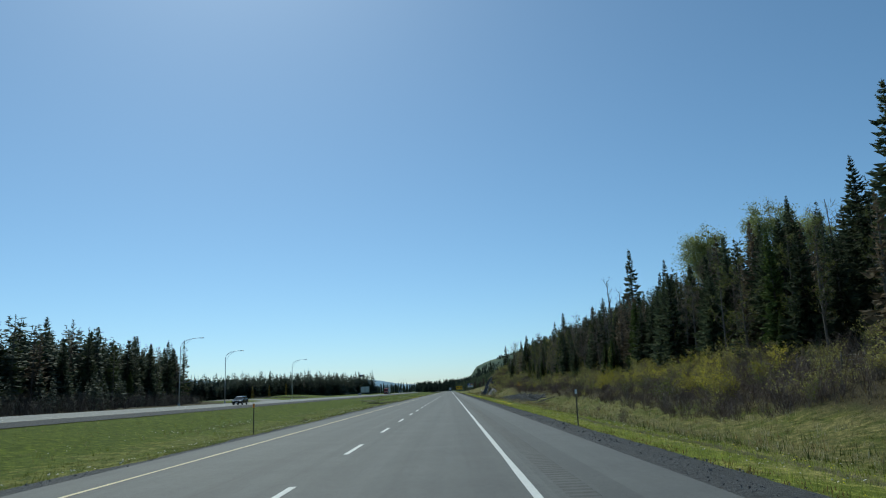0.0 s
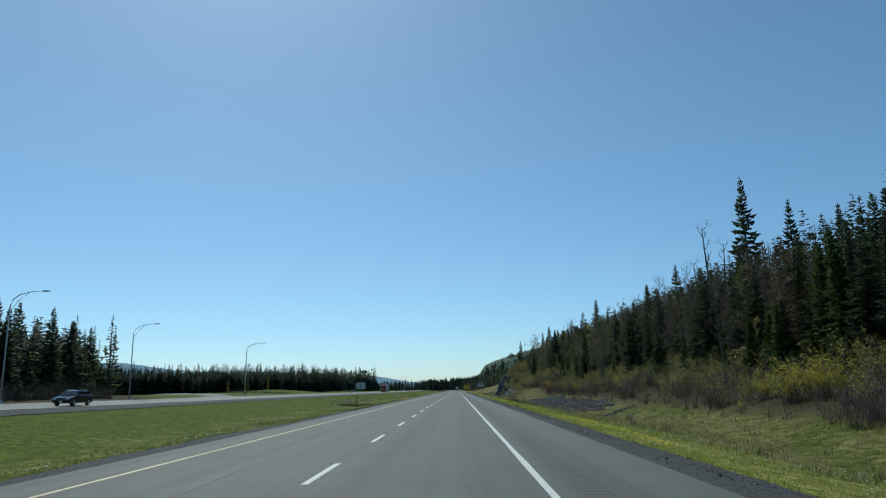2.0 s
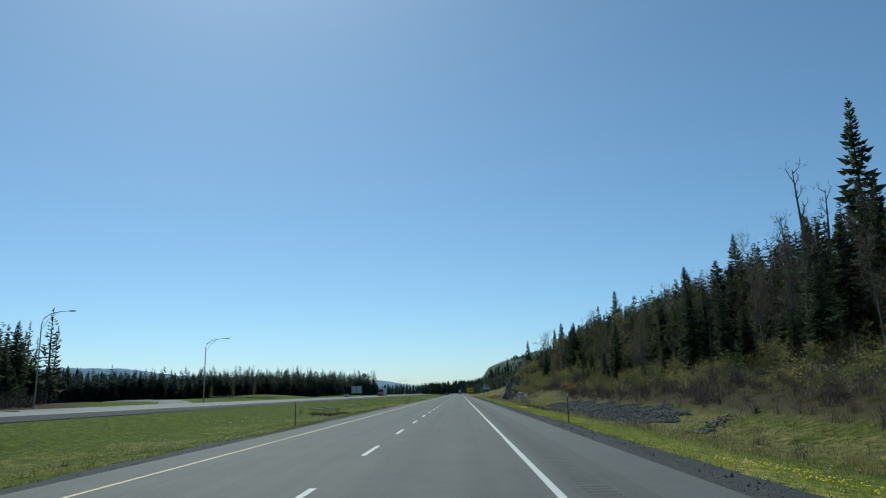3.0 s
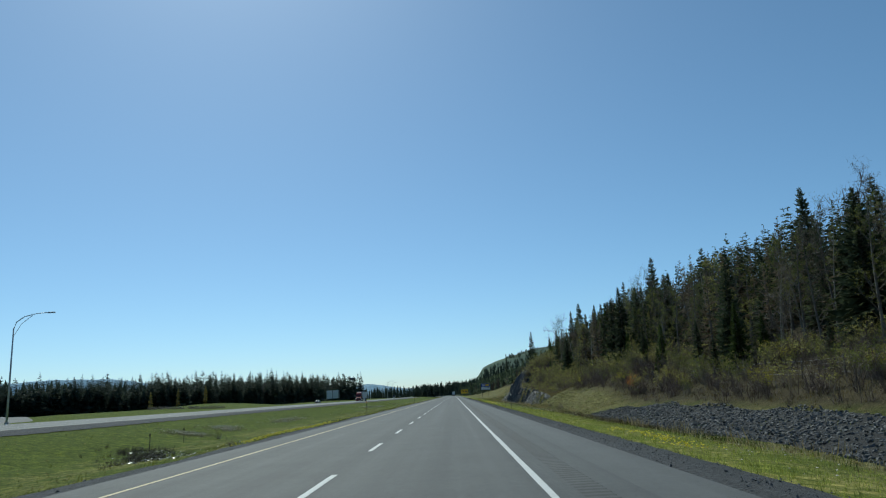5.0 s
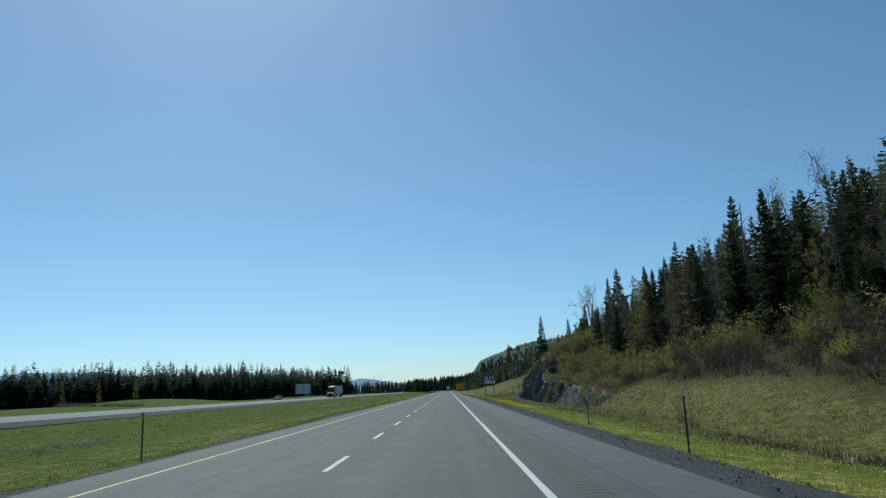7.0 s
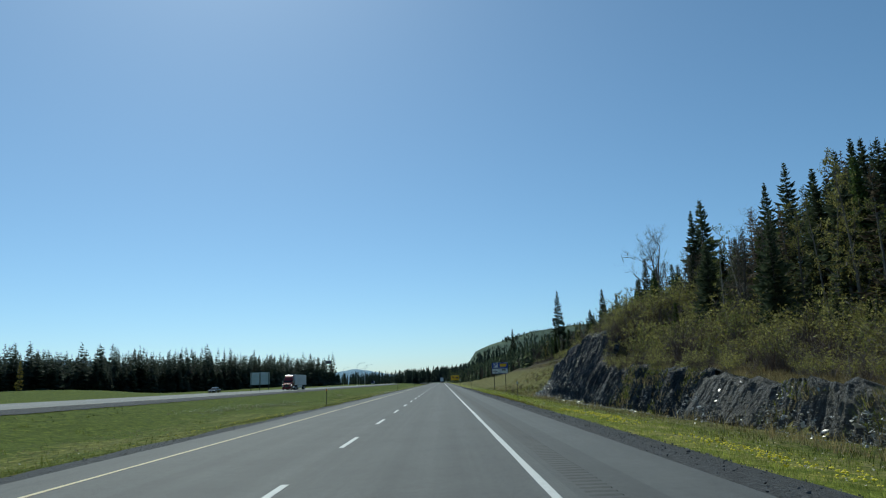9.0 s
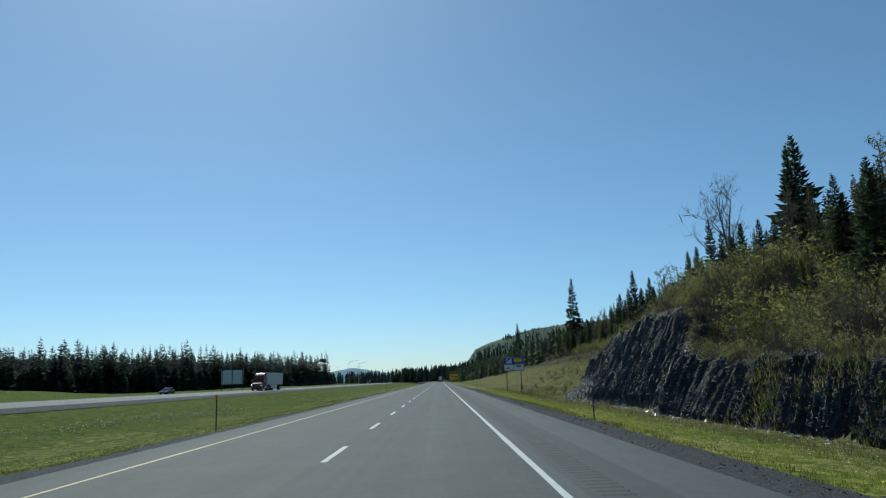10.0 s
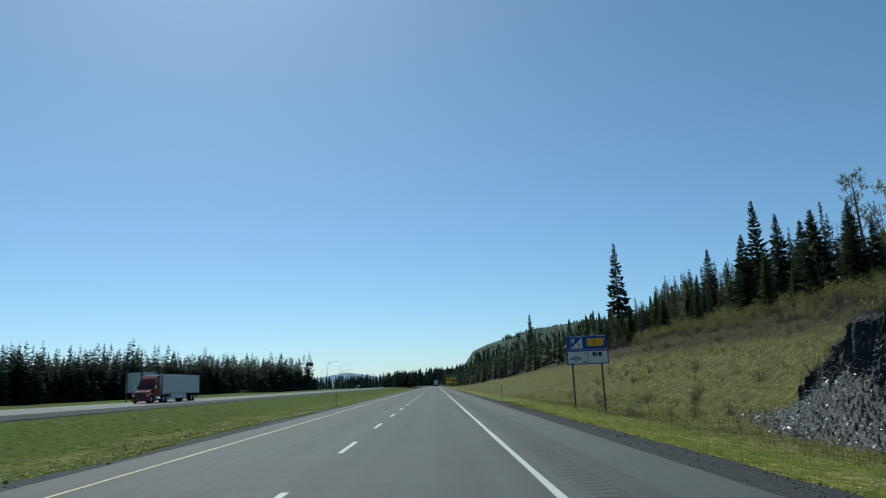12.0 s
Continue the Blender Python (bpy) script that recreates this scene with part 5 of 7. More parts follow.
GOLDLARCH = [spruce_kind(55, 8, 1.1, GOLDEN, "small golden larch standing before the far wood", gap=0.5, start=0.12, per=6, spray=0.9)]
LARCHES = [spruce_kind(s, 18, 2.0, LARCH, "slender larch with thin fresh needles", gap=0.7, start=0.15, per=5, thin=0.8, droop=0.0, spray=0.6, ragged=0.4) for s in (51, 52)]


def leaf_kind(seed, label, leaves, mat, wood_mat, H=18, W=3.4, **k):
    wood, crown = broadleaf(seed, H, W, leaves=leaves, **k)
    return Kind(H, "broadleaf_tree", label, wood, crown, wood_mat, mat, "tree", "broadleaf trees of the roadside woods")


def dome_kind(seed, label, n, H, R, low, mat):
    wood, crown = broadleaf(seed, H, R * 1.15, clear=low, limbs=12, split=(5, 4), thick=0.9)
    crown = dome_leaves(np.random.default_rng(seed), n, R, H * low, H * 1.0, 0.125, 90)
    return Kind(H, "broadleaf_tree", label, wood, crown, PALEBARK, mat, "tree", "broadleaf trees of the roadside woods")


ASPEN = [dome_kind(s, "tall aspen with fresh pale green spring crown", 18000, 20, 4.2, 0.56, PALELEAF) for s in (61, 62)]
BIGBARE = [leaf_kind(s, "wide bare broadleaf tree with a rounded twig crown", 0, HAZETWIG, BARK, 17, 6.4, clear=0.2, limbs=11, split=(6, 4), trunks=2, thick=1.7, twigs=2600) for s in (86,)]
GREENING = [leaf_kind(s, "slender broadleaf tree with sparse new green leaves", 3100, BUD, BARK, 17, 3.2, clear=0.25, limbs=14, leaf=0.055) for s in (71, 72)]
OLIVE = [leaf_kind(s, "young broadleaf tree with yellow-green catkins", 4000, WILLOW, BARK, 12, 2.6, clear=0.15, limbs=12, leaf=0.05) for s in (75,)]
BARE = [leaf_kind(s, "bare grey broadleaf tree with fine upward twigs", 0, HAZETWIG, BARK, 17, 4.6, clear=0.22, limbs=13, split=(6, 4), trunks=tr, twigs=1900) for s, tr in ((81, 1), (82, 2), (83, 1))]
BIRCH = [leaf_kind(s, "slender pale-barked birch with a leaning bare trunk", 700, BUD, PALEBARK, 16, 2.2, clear=0.45, limbs=9, split=(4, 3), lean=0.07, leaf=0.07, thick=0.8) for s in (95, 96)]
SNAG = [leaf_kind(91, "dead grey snag with few crooked limbs", 0, None, BARK, 22, 3.6, clear=0.5, limbs=10, split=(4, 3), lean=0.03, thick=1.6)]


def pick(r, table):
    u = r.uniform(0, sum(w for w, k in table))
    for w, k in table:
        u -= w
        if u <= 0:
            return k[r.integers(0, len(k))]
    return table[-1][1][0]


rt = np.random.default_rng(42)
taken = []


def free(x, y, d):
    return all((x - a) ** 2 + (y - b) ** 2 > (d * c) ** 2 for a, b, c in taken)


def stand(kind, x, y, h, room=1.0, **k):
    taken.append((x, y, room))
    return kind.stand(x, y, h, **k)


# trees that stand out against the sky
stand(TALL[0], 43.9, 164.8, 32.9 - land1(43.9, 164.8), 2.2, wide=0.85)
stand(TALL[1], 54.4, 172.1, 31.2 - land1(54.4, 172.1), 2.2, wide=0.85)
stand(DENSE[0], 56.6, 343.6, 36.3 - land1(56.6, 343.6), 2)
stand(ASPEN[0], 53.8, 113.6, 30.0 - land1(53.8, 113.6), 2.4, wide=1.1)
stand(ASPEN[1], 55.5, 104.0, 26.0 - land1(55.5, 104), 2.0, wide=1.0)
stand(ASPEN[1], 45.7, 122.0, 27.9 - land1(45.7, 122), 2.2, wide=1.1)
stand(ASPEN[0], 46.6, 122.5, 25.4 - land1(46.6, 122.5), 2.0, wide=0.9)
stand(DENSE[1], 51.8, 250, 28.8 - land1(51.8, 250), 2)
stand(SNAG[0], 39.6, 169.2, 28.4 - land1(39.6, 169.2), 2.0)
stand(SNAG[0], 40.9, 167.4, 25.0 - land1(40.9, 167.4), 1.0)
stand(SNAG[0], 38.4, 171.4, 22.6 - land1(38.4, 171.4), 1.0)
stand(TALL[2], 45.7, 205.1, 26.2 - land1(45.7, 205), 2.2, wide=1.15)
stand(TALL[0], 41.5, 519.0, 31.8 - land1(41.5, 519), 2, wide=0.85)
stand(DENSE[2], 41.2, 449.0, 23.3 - land1(41.2, 449), 2)
stand(SPIRE[0], 45.0, 440.0, 20.7 - land1(45, 440), 1.2)
stand(DENSE[0], 51.3, 490.0, 24.4 - land1(51.3, 490), 2)
stand(DENSE[1], 50.3, 500.0, 19.8 - land1(50.3, 500), 1.5)
stand(DENSE[3], 45.6, 452.0, 22.1 - land1(45.6, 452), 1.5)
stand(DENSE[1], 41.9, 380.0, 28.8 - land1(41.9, 380), 2)
stand(TALL[1], 58.4, 384.0, 35.7 - land1(58.4, 384), 1.5)
for x, y, z in ((39.5, 335.0, 23.1), (41.8, 337.0, 23.8), (42.9, 360.0, 25.8), (38.4, 375.0, 25.8)):
    stand(DENSE[int(y) % 4], x, y, z - land1(x, y), 1.5, wide=0.8)
stand(BIGBARE[0], 36.7, 388.0, 25.0 - land1(36.7, 388), 2.4, wide=1.0)
stand(DENSE[2], 35.8, 392.0, 21.5 - land1(35.8, 392), 1.2, wide=0.9)
stand(BARE[2], 38.5, 391.0, 20.0 - land1(38.5, 391), 2.0, wide=1.1)
stand(DENSE[0], 36.3, 630, 26.5 - land1(36.3, 630), 2, wide=0.75)
stand(SNAG[0], 35.0, 291.7, 22.4 - land1(35, 291.7), 2)
stand(OLIVE[0], 42.7, 430.0, 21.9 - land1(42.7, 430.0), 2, wide=0.9)
for x, y, z in ((39.6, 411, 20.4), (42.0, 414, 20.0), (36.5, 399, 19.0), (39.0, 396, 20.5), (37.5, 405, 17.5)):
    stand(DENSE[int(y) % 4], x, y, z - land1(x, y), 1.4, wide=0.95)
stand(TALL[1], 41.8, 62.0, 28.6 - land1(41.8, 62), 2.2)
stand(TALL[2], 44.6, 73.5, 24.8 - land1(44.6, 73.5), 2.2)
stand(DENSE[3], 55.3, 109.5, 30.0 - land1(55.3, 109.5), 1.5, wide=0.7)

# front rows of the woods on the right-hand bank
MIX_A = [(3.2, DENSE), (1.3, TALL), (1.2, FIRS), (2.4, THIN), (0.5, SPIRE), (1.6, GREENING), (1.4, BARE), (0.5, BIRCH)]
MIX_B = [(3.2, DENSE), (0.9, TALL), (1.4, FIRS), (1.9, THIN), (0.3, SPIRE), (2.4, GREENING), (2.6, BARE), (0.7, BIRCH), (0.6, OLIVE)]
MIX_D = [(1.5, DENSE), (0.6, TALL), (1.2, FIRS), (1.3, THIN), (0.2, SPIRE), (4.4, GREENING), (2.8, BARE), (1.6, BIRCH), (1.2, OLIVE)]
MIX_C = [(3.0, DENSE), (1.0, FIRS), (1.0, SPIRE), (1.6, BARE), (1.2, GREENING), (0.7, OLIVE)]


def edge_right(y):
    """How far off the woods begin."""
    return np.interp(y, [20, 130, 250, 300, 330, 372, 384, 400, 430, 470, 520], [31, 31.5, 31.5, 31, 30.5, 32, 34, 36, 38, 37, 36])


def wood_top(x, y):
    """How high the woods reach on the right-hand bank."""
    return np.interp(y, [20, 60, 100, 122, 160, 230, 275, 340, 370, 392, 410, 450, 520], [15, 16, 18, 15.5, 17, 16, 19.5, 19, 17.5, 14.5, 12.5, 12.5, 13]) + 0.5 * (x - 32)


for row in range(3):
    y = 30.0 + row * 1.3
    while y < 520:
        x = float(edge_right(y)) + row * 3.8 + rt.uniform(-1.7, 1.7)
        y += rt.uniform(3.0, 5.0) + row * 0.5
        if not free(x, y, 1.4) or (y > 398 and rt.uniform() < 0.1):
            continue
        k = pick(rt, MIX_A if y < 150 else MIX_D if 206 < y < 264 else MIX_B if y < 385 else MIX_C)
        h = (float(wood_top(x, y)) - land1(x, y)) * (rt.uniform(0.72, 1.04) if y < 392 else rt.uniform(0.45, 1.0))
        stand(k, x, y, max(h, 4), wide=rt.uniform(0.9, 1.25), lean=0.02)

# dark spruces closing the edge above the rock
for k, (x, y, top) in enumerate(((35, 386.6, 17.0), (33.6, 380, 16.6), (35.4, 377, 18.0), (34.4, 371.5, 17.0), (36, 366, 16.8), (34.6, 359.5, 16.4), (37.5, 374, 19.4),
                               (36.5, 442.8, 17.6), (37.4, 431, 16.6), (36.4, 427.1, 16.8), (37, 422, 16.4), (37.6, 413.5, 16.0), (36.6, 409.5, 15.6), (35.6, 402.6, 15.2))):
    stand(DENSE[k % 4], x, y, top - land1(x, y), 0.6, wide=1.2)
for x, y, top in ((40.0, 424.5, 20.2), (38.6, 418.0, 17.4), (34.6, 397.5, 15.8)):
    stand(OLIVE[0], x, y, top - land1(x, y), 1.0, wide=1.25)

# low firs and young growth along the edge of the woods
for k in range(70):
    y = rt.uniform(28, 500)
    x = float(edge_right(y)) - rt.uniform(0.5, 3.5)
    if free(x, y, 0.8):
        stand(pick(rt, [(2, FIRS), (1, DENSE), (1, OLIVE)]), x, y, rt.uniform(3.0, 7.5), 0.8, wide=1.1)

# left-hand wood beyond the slip road
stand(LARCHES[0], -94.9, 250.3, 22.0, 1.5, wide=1.2)
stand(LARCHES[1], -97.5, 246.3, 18.5, 1.5)
stand(DENSE[2], -92.8, 205.7, 20.6, 1.5)
stand(TALL[0], -76.7, 190.7, 17.6, 1.5)
for row in range(2):
    y = 40.0 + row * 2
    while y < 254:
        x = -float(np.interp(y, [40, 110, 150, 190, 225, 254], [64, 70, 75, 78, 90, 99])) - row * 5 + rt.uniform(-2, 2)
        y += rt.uniform(3.2, 5.5)
        if free(x, y, 1.4):
            stand(pick(rt, [(3, DENSE), (1.5, TALL), (3, THIN), (1.5, SPIRE), (1.5, LARCHES), (0.5, BARE)]), x, y, rt.uniform(11.5, 18.5), wide=rt.uniform(0.95, 1.3), lean=0.015)
for x, y in ((-121, 432), (-112, 437), (-103, 443)):
    stand(GOLDLARCH[0], x, y, 7.4, 0.5, wide=0.85)


for k in range(60):
    y = rt.uniform(60, 256)
    x = -float(np.interp(y, [40, 110, 150, 190, 225, 254], [64, 70, 75, 78, 90, 99])) + rt.uniform(0, 3.0)
    if free(x, y, 0.9):
        stand(pick(rt, [(2, FIRS), (2, DENSE), (1, BARE)]), x, y, rt.uniform(3.0, 8.5), 0.8, wide=1.25)


# farther woods: plain small trees, too many to tell apart
def far_spruce(seed, H=1.0, rings=7, pts=4, R=0.13):
    r = np.random.default_rng(seed)
    V, F = [], []
    for k in range(rings):
        u = k / rings
        z0 = 0.08 + 0.92 * u
        rad = R * (1 - u) ** 0.8 + 0.012
        a0 = r.uniform(0, 6.28)
        for j in range(pts):
            a = a0 + 6.283 * j / pts
            w = 6.283 / pts * 0.5
            rr = rad * r.uniform(0.35, 1.6)
            z = z0 + r.normal(0, 0.022)
            b = len(V)
            V += [(0.15 * rad * math.cos(a), 0.15 * rad * math.sin(a), z + 1.1 / rings), (rr * math.cos(a - w), rr * math.sin(a - w), z - 0.02), (rr * 1.1 * math.cos(a), rr * 1.1 * math.sin(a), z - 0.045), (rr * math.cos(a + w), rr * math.sin(a + w), z - 0.015)]
            F += [(b, b + 1, b + 2), (b, b + 2, b + 3)]
    return np.array(V) * H, np.array(F)


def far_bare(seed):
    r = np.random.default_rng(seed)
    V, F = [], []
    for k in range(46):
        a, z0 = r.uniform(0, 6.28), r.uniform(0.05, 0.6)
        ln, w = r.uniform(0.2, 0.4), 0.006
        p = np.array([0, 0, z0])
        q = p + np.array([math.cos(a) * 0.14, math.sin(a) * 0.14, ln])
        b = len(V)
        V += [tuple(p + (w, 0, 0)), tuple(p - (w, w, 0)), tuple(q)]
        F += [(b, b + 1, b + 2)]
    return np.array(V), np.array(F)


FAR = [far_spruce(s, R=0.085 + 0.022 * (s % 3)) for s in range(8)]
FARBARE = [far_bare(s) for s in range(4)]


def woods(name, label, xy, heights, mat, protos, seed, wide=1.0):
    r = np.random.default_rng(seed)
    x, y = xy
    P = np.stack([x, y, land(x, y) - 0.3], -1)
    w = heights * r.uniform(0.8, 1.25, len(x)) * wide
    return tagged(new(name, strewn(name, protos, P, np.stack([w, w, heights], -1), r, mat, 0.02)), label, "woods", kind="stuff")


# middle rows on the right, seen between and over the front trees
def mid_protos(seeds, **k):
    out = []
    for s in seeds:
        (tv, tf), (cv, cf) = spruce(s, 20, 2.3, gap=0.8, per=6, segs=2, trunk_sides=3, start=0.12, spray=1.25, **k)
        out.append((np.concatenate([tv, cv]) / 20, np.concatenate([tf, cf + len(tv)])))
    return out


MID, MIDTHIN = mid_protos((201, 202, 203, 204)), mid_protos((211, 212), thin=0.7, ragged=0.4)
for protos, mat, n, label, seed in ((MID, NEEDLE, 220, "dark spruces behind the front row of the woods", 31), (MIDTHIN, BROWNED, 110, "thin brownish conifers behind the front row", 32)):
    y = rt.uniform(40, 520, n)
    x = edge_right(y) + 8.5 + rt.uniform(0, 9, n)
    hh = (wood_top(x, y) - land(x, y)) * np.where(y < 392, rt.uniform(0.7, 1.0, n), rt.uniform(0.3, 0.95, n))
    woods("middle_conifers", label, (x, y), np.maximum(hh, 4), mat, protos, seed)

NARROW = []
for s in range(301, 307):
    (tv, tf), (cv, cf) = spruce(s, 18, 2.0 + 0.35 * (s % 3), gap=1.3, per=5, segs=1, trunk_sides=3, start=0.04, spray=1.6, ragged=0.2, droop=0.55)
    NARROW.append((cv / 18, cf))
FARNARROW = [far_spruce(s, rings=10, pts=5, R=0.085 + 0.018 * (s % 3)) for s in range(311, 318)]
LACY = []
for s in range(321, 327):
    (tv, tf), (cv, cf) = spruce(s, 18, 1.9 + 0.4 * (s % 3), gap=0.95, per=6, segs=1, trunk_sides=3, start=0.05, spray=1.35, ragged=0.38, droop=0.3)
    LACY.append((cv / 18, cf))
n = 700
y = rt.uniform(40, 258, n)
x = -np.interp(y, [40, 110, 150, 190, 225, 262], [64, 70, 75, 78, 90, 103]) - 1 - rt.uniform(0, 13, n)
woods("middle_conifers", "dark spruces inside the left wood", (x, y), rt.uniform(8, 17.5, n), LEFTNEEDLE, NARROW, 33, 1.5)

BAREMID = []
for s in range(4):
    r = np.random.default_rng(400 + s)
    d = r.normal(size=(330, 3))
    d *= (r.uniform(0.3, 1, 330) ** 0.4 / np.linalg.norm(d, axis=1))[:, None]
    V, F = fine_twigs(d * np.array([0.19, 0.19, 0.36]) + np.array([0, 0, 0.6]), 0.075, r)
    c = V.reshape(-1, 3, 3)
    c[:, :2] = c[:, :1] + (c[:, :2] - c[:, :1]) * 0.15
    tv, tf = tube([(0, 0, 0), (0.01, 0, 0.5), (0, 0.01, 0.95)], [0.009, 0.006, 0.002], 3, False)
    BAREMID.append((np.concatenate([V, tv]), np.concatenate([F, tf + len(V)])))

n = 380
y = rt.uniform(36, 400, n)
x = edge_right(y) + rt.uniform(0, 15, n)
woods("undergrowth", "low young conifers under the trees of the bank", (x, y), rt.uniform(1.8, 6.5, n), NEEDLE, NARROW, 44, 1.6)
# behind the front rows on the right
n = 900
y = rt.uniform(20, 560, n)
x = edge_right(y) + 17 + rt.uniform(0, 1, n) ** 1.3 * 45
hh = np.clip((wood_top(np.minimum(x, 70), y) - land(x, y)) * np.where(y < 392, rt.uniform(0.65, 1.0, n), rt.uniform(0.25, 0.85, n)), 3, 17)
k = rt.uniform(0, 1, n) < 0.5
woods("far_conifers", "dark conifers filling the slope behind the front trees", (x[k & (y < 385)], y[k & (y < 385)]), hh[k & (y < 385)], NEEDLE, NARROW, 1, 1.3)
woods("far_conifers", "dark dense conifers on the bank beyond the rock", (x[k & (y >= 385)], y[k & (y >= 385)]), hh[k & (y >= 385)] * 1.15, NEEDLE, MID, 51, 1.15)
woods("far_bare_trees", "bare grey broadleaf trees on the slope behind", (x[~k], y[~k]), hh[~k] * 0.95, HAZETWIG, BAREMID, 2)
# along the right-hand side towards the far bend
n = 1200
y = 520 + rt.uniform(0, 1, n) ** 1.1 * 640
x = 30 + (y - 520) * -0.03 + bend_far(y) * 0.5 + rt.uniform(0, 1, n) ** 1.6 * 48
hh = rt.uniform(4.5, 11.5, n) * np.interp(y, [520, 800, 1100], [0.85, 1.0, 1.35])
# bare trees take a large share, to lighten the woods in place of haze
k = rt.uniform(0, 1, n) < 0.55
woods("far_conifers", "dark narrow conifers along the far roadside", (x[k], y[k]), hh[k], NEEDLE, FARNARROW, 3, 1.25)
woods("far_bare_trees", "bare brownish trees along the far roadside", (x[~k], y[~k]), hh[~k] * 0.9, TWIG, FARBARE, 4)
# left-hand wood across the open ground
n = 1100
y = rt.uniform(400, 940, n)
edge = -np.interp(y, [400, 450, 520, 560, 650, 800, 940], [260, 215, 160, 148, 136, 118, 98])
x = edge - rt.uniform(0, 1, n) ** 1.6 * 60
hh = (13.5 + 12.5 * rt.beta(1.5, 2.7, n)) * np.interp(y, [400, 520, 600, 700, 940], [0.82, 0.86, 1.0, 1.08, 1.2])
k = rt.uniform(0, 1, n) < 0.94
woods("far_conifers", "dark spruce wood edge across the open ground", (x[k], y[k]), hh[k], HAZENEEDLE, LACY, 5, 1.1)
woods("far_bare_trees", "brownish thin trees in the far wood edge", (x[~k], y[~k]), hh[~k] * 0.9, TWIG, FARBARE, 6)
n = 600
x = rt.uniform(-420, -215, n)
y = 470 - (x + 215) * -0.28 + rt.uniform(0, 90, n)
woods("far_conifers", "dark spruce wood beyond the open ground", (x, y), 14 + 9 * rt.beta(1.5, 3, n), HAZENEEDLE, FAR, 7)
# behind the left-hand wood
n = 500
y = rt.uniform(30, 262, n)
x = -np.interp(y, [40, 110, 150, 190, 225, 262], [64, 70, 75, 78, 90, 103]) - 15 - rt.uniform(0, 45, n)
woods("far_conifers", "dark spruces behind the left wood edge", (x, y), rt.uniform(12, 18, n), LEFTNEEDLE, FAR, 8, 1.4)
# brush between the left-hand wood and the carriageway, darkened for the wood's shade
n = 420
y = rt.uniform(30, 236, n)
x = -np.interp(y, [30, 110, 150, 190, 225, 240], [52.5, 54, 59, 70, 84, 92]) - rt.uniform(0, 1, n) ** 0.8 * 14
woods("brush", "dark leafless brush before the left wood", (x, y), rt.uniform(1.2, 4.2, n), DARKTWIG, FARBARE, 41)
woods("undergrowth", "dark young conifers before the left wood", (x[::2] - 3, y[::2]), rt.uniform(2, 7, n)[::2], LEFTNEEDLE, NARROW, 42, 1.5)
# front row of the far left-hand wood
n = 330
y = rt.uniform(430, 760, n)
x = -np.interp(y, [400, 450, 520, 560, 650, 800, 940], [260, 215, 160, 148, 136, 118, 98]) + rt.uniform(-3, 5, n)
woods("far_conifers", "dark spruces in the front row of the far wood", (x, y), (8 + 12.5 * rt.beta(1.6, 1.3, n)) * np.interp(y, [520, 600], [0.87, 1]), HAZENEEDLE, LACY, 43, 1.15)
# undergrowth along the edges of the left-hand woods
n = 1200
y = rt.uniform(400, 940, n)
x = -np.interp(y, [400, 450, 520, 560, 650, 800, 940], [260, 215, 160, 148, 136, 118, 98]) + rt.uniform(-10, 2, n)
woods("undergrowth", "dark low conifers along the far wood edge", (x, y), rt.uniform(4, 12.5, n), HAZENEEDLE, FAR, 11, 2.6)
n = 620
y = rt.uniform(30, 258, n)
x = -np.interp(y, [40, 110, 150, 190, 225, 254], [64, 70, 75, 78, 90, 99]) + rt.uniform(-14, 1.5, n)
woods("undergrowth", "dark low conifers inside the left wood", (x, y), rt.uniform(3, 11, n), LEFTNEEDLE, NARROW, 12, 1.5)
# a second, coarser belt behind that edge
n = 900
y = rt.uniform(420, 960, n)
x = -np.interp(y, [400, 450, 520, 560, 650, 800, 940], [260, 215, 160, 148, 136, 118, 98]) - 25 - rt.uniform(0, 50, n)
woods("far_conifers", "dark spruces deeper in the far wood", (x, y), rt.uniform(13, 19.5, n) * np.interp(y, [540, 640], [0.86, 1]), HAZENEEDLE, FAR, 10, 1.4)
# across the far bend
n = 800
x = rt.uniform(-330, 60, n)
y = 1180 + rt.uniform(0, 140, n)
woods("far_conifers", "dark tree line across the far bend", (x, y), rt.uniform(10, 20, n) * np.interp(x, [-330, -60, 60], [0.8, 0.9, 1.2]), HAZENEEDLE, FAR, 9)


# ---- distant hills ----
def hill(name, label, ridge, y0, depth, mat, z0=0.0, seed=1):
    """A long hill: ridge gives (x, height) along its crest."""
    xs = np.linspace(ridge[0][0], ridge[-1][0], 130)
    us = np.linspace(0, 1, 26)
    X, U = np.meshgrid(xs, us, indexing="ij")
    top = np.interp(X, [p[0] for p in ridge], [p[1] for p in ridge])
    top = top + np.clip(top / 60, 0, 1) * (1.5 * np.sin(X * 0.041 + seed) + 0.8 * np.sin(X * 0.11))
    Z = z0 + top * np.sin(U * math.pi * 0.5) ** 1.1 + 1.5 * np.sin(X * 0.05 + U * 9) * np.sin(U * math.pi)
    return tagged(new(name, grid_mesh(name, np.stack([X, y0 + U * depth, Z], -1), mat)), label, "hill", kind="structure")


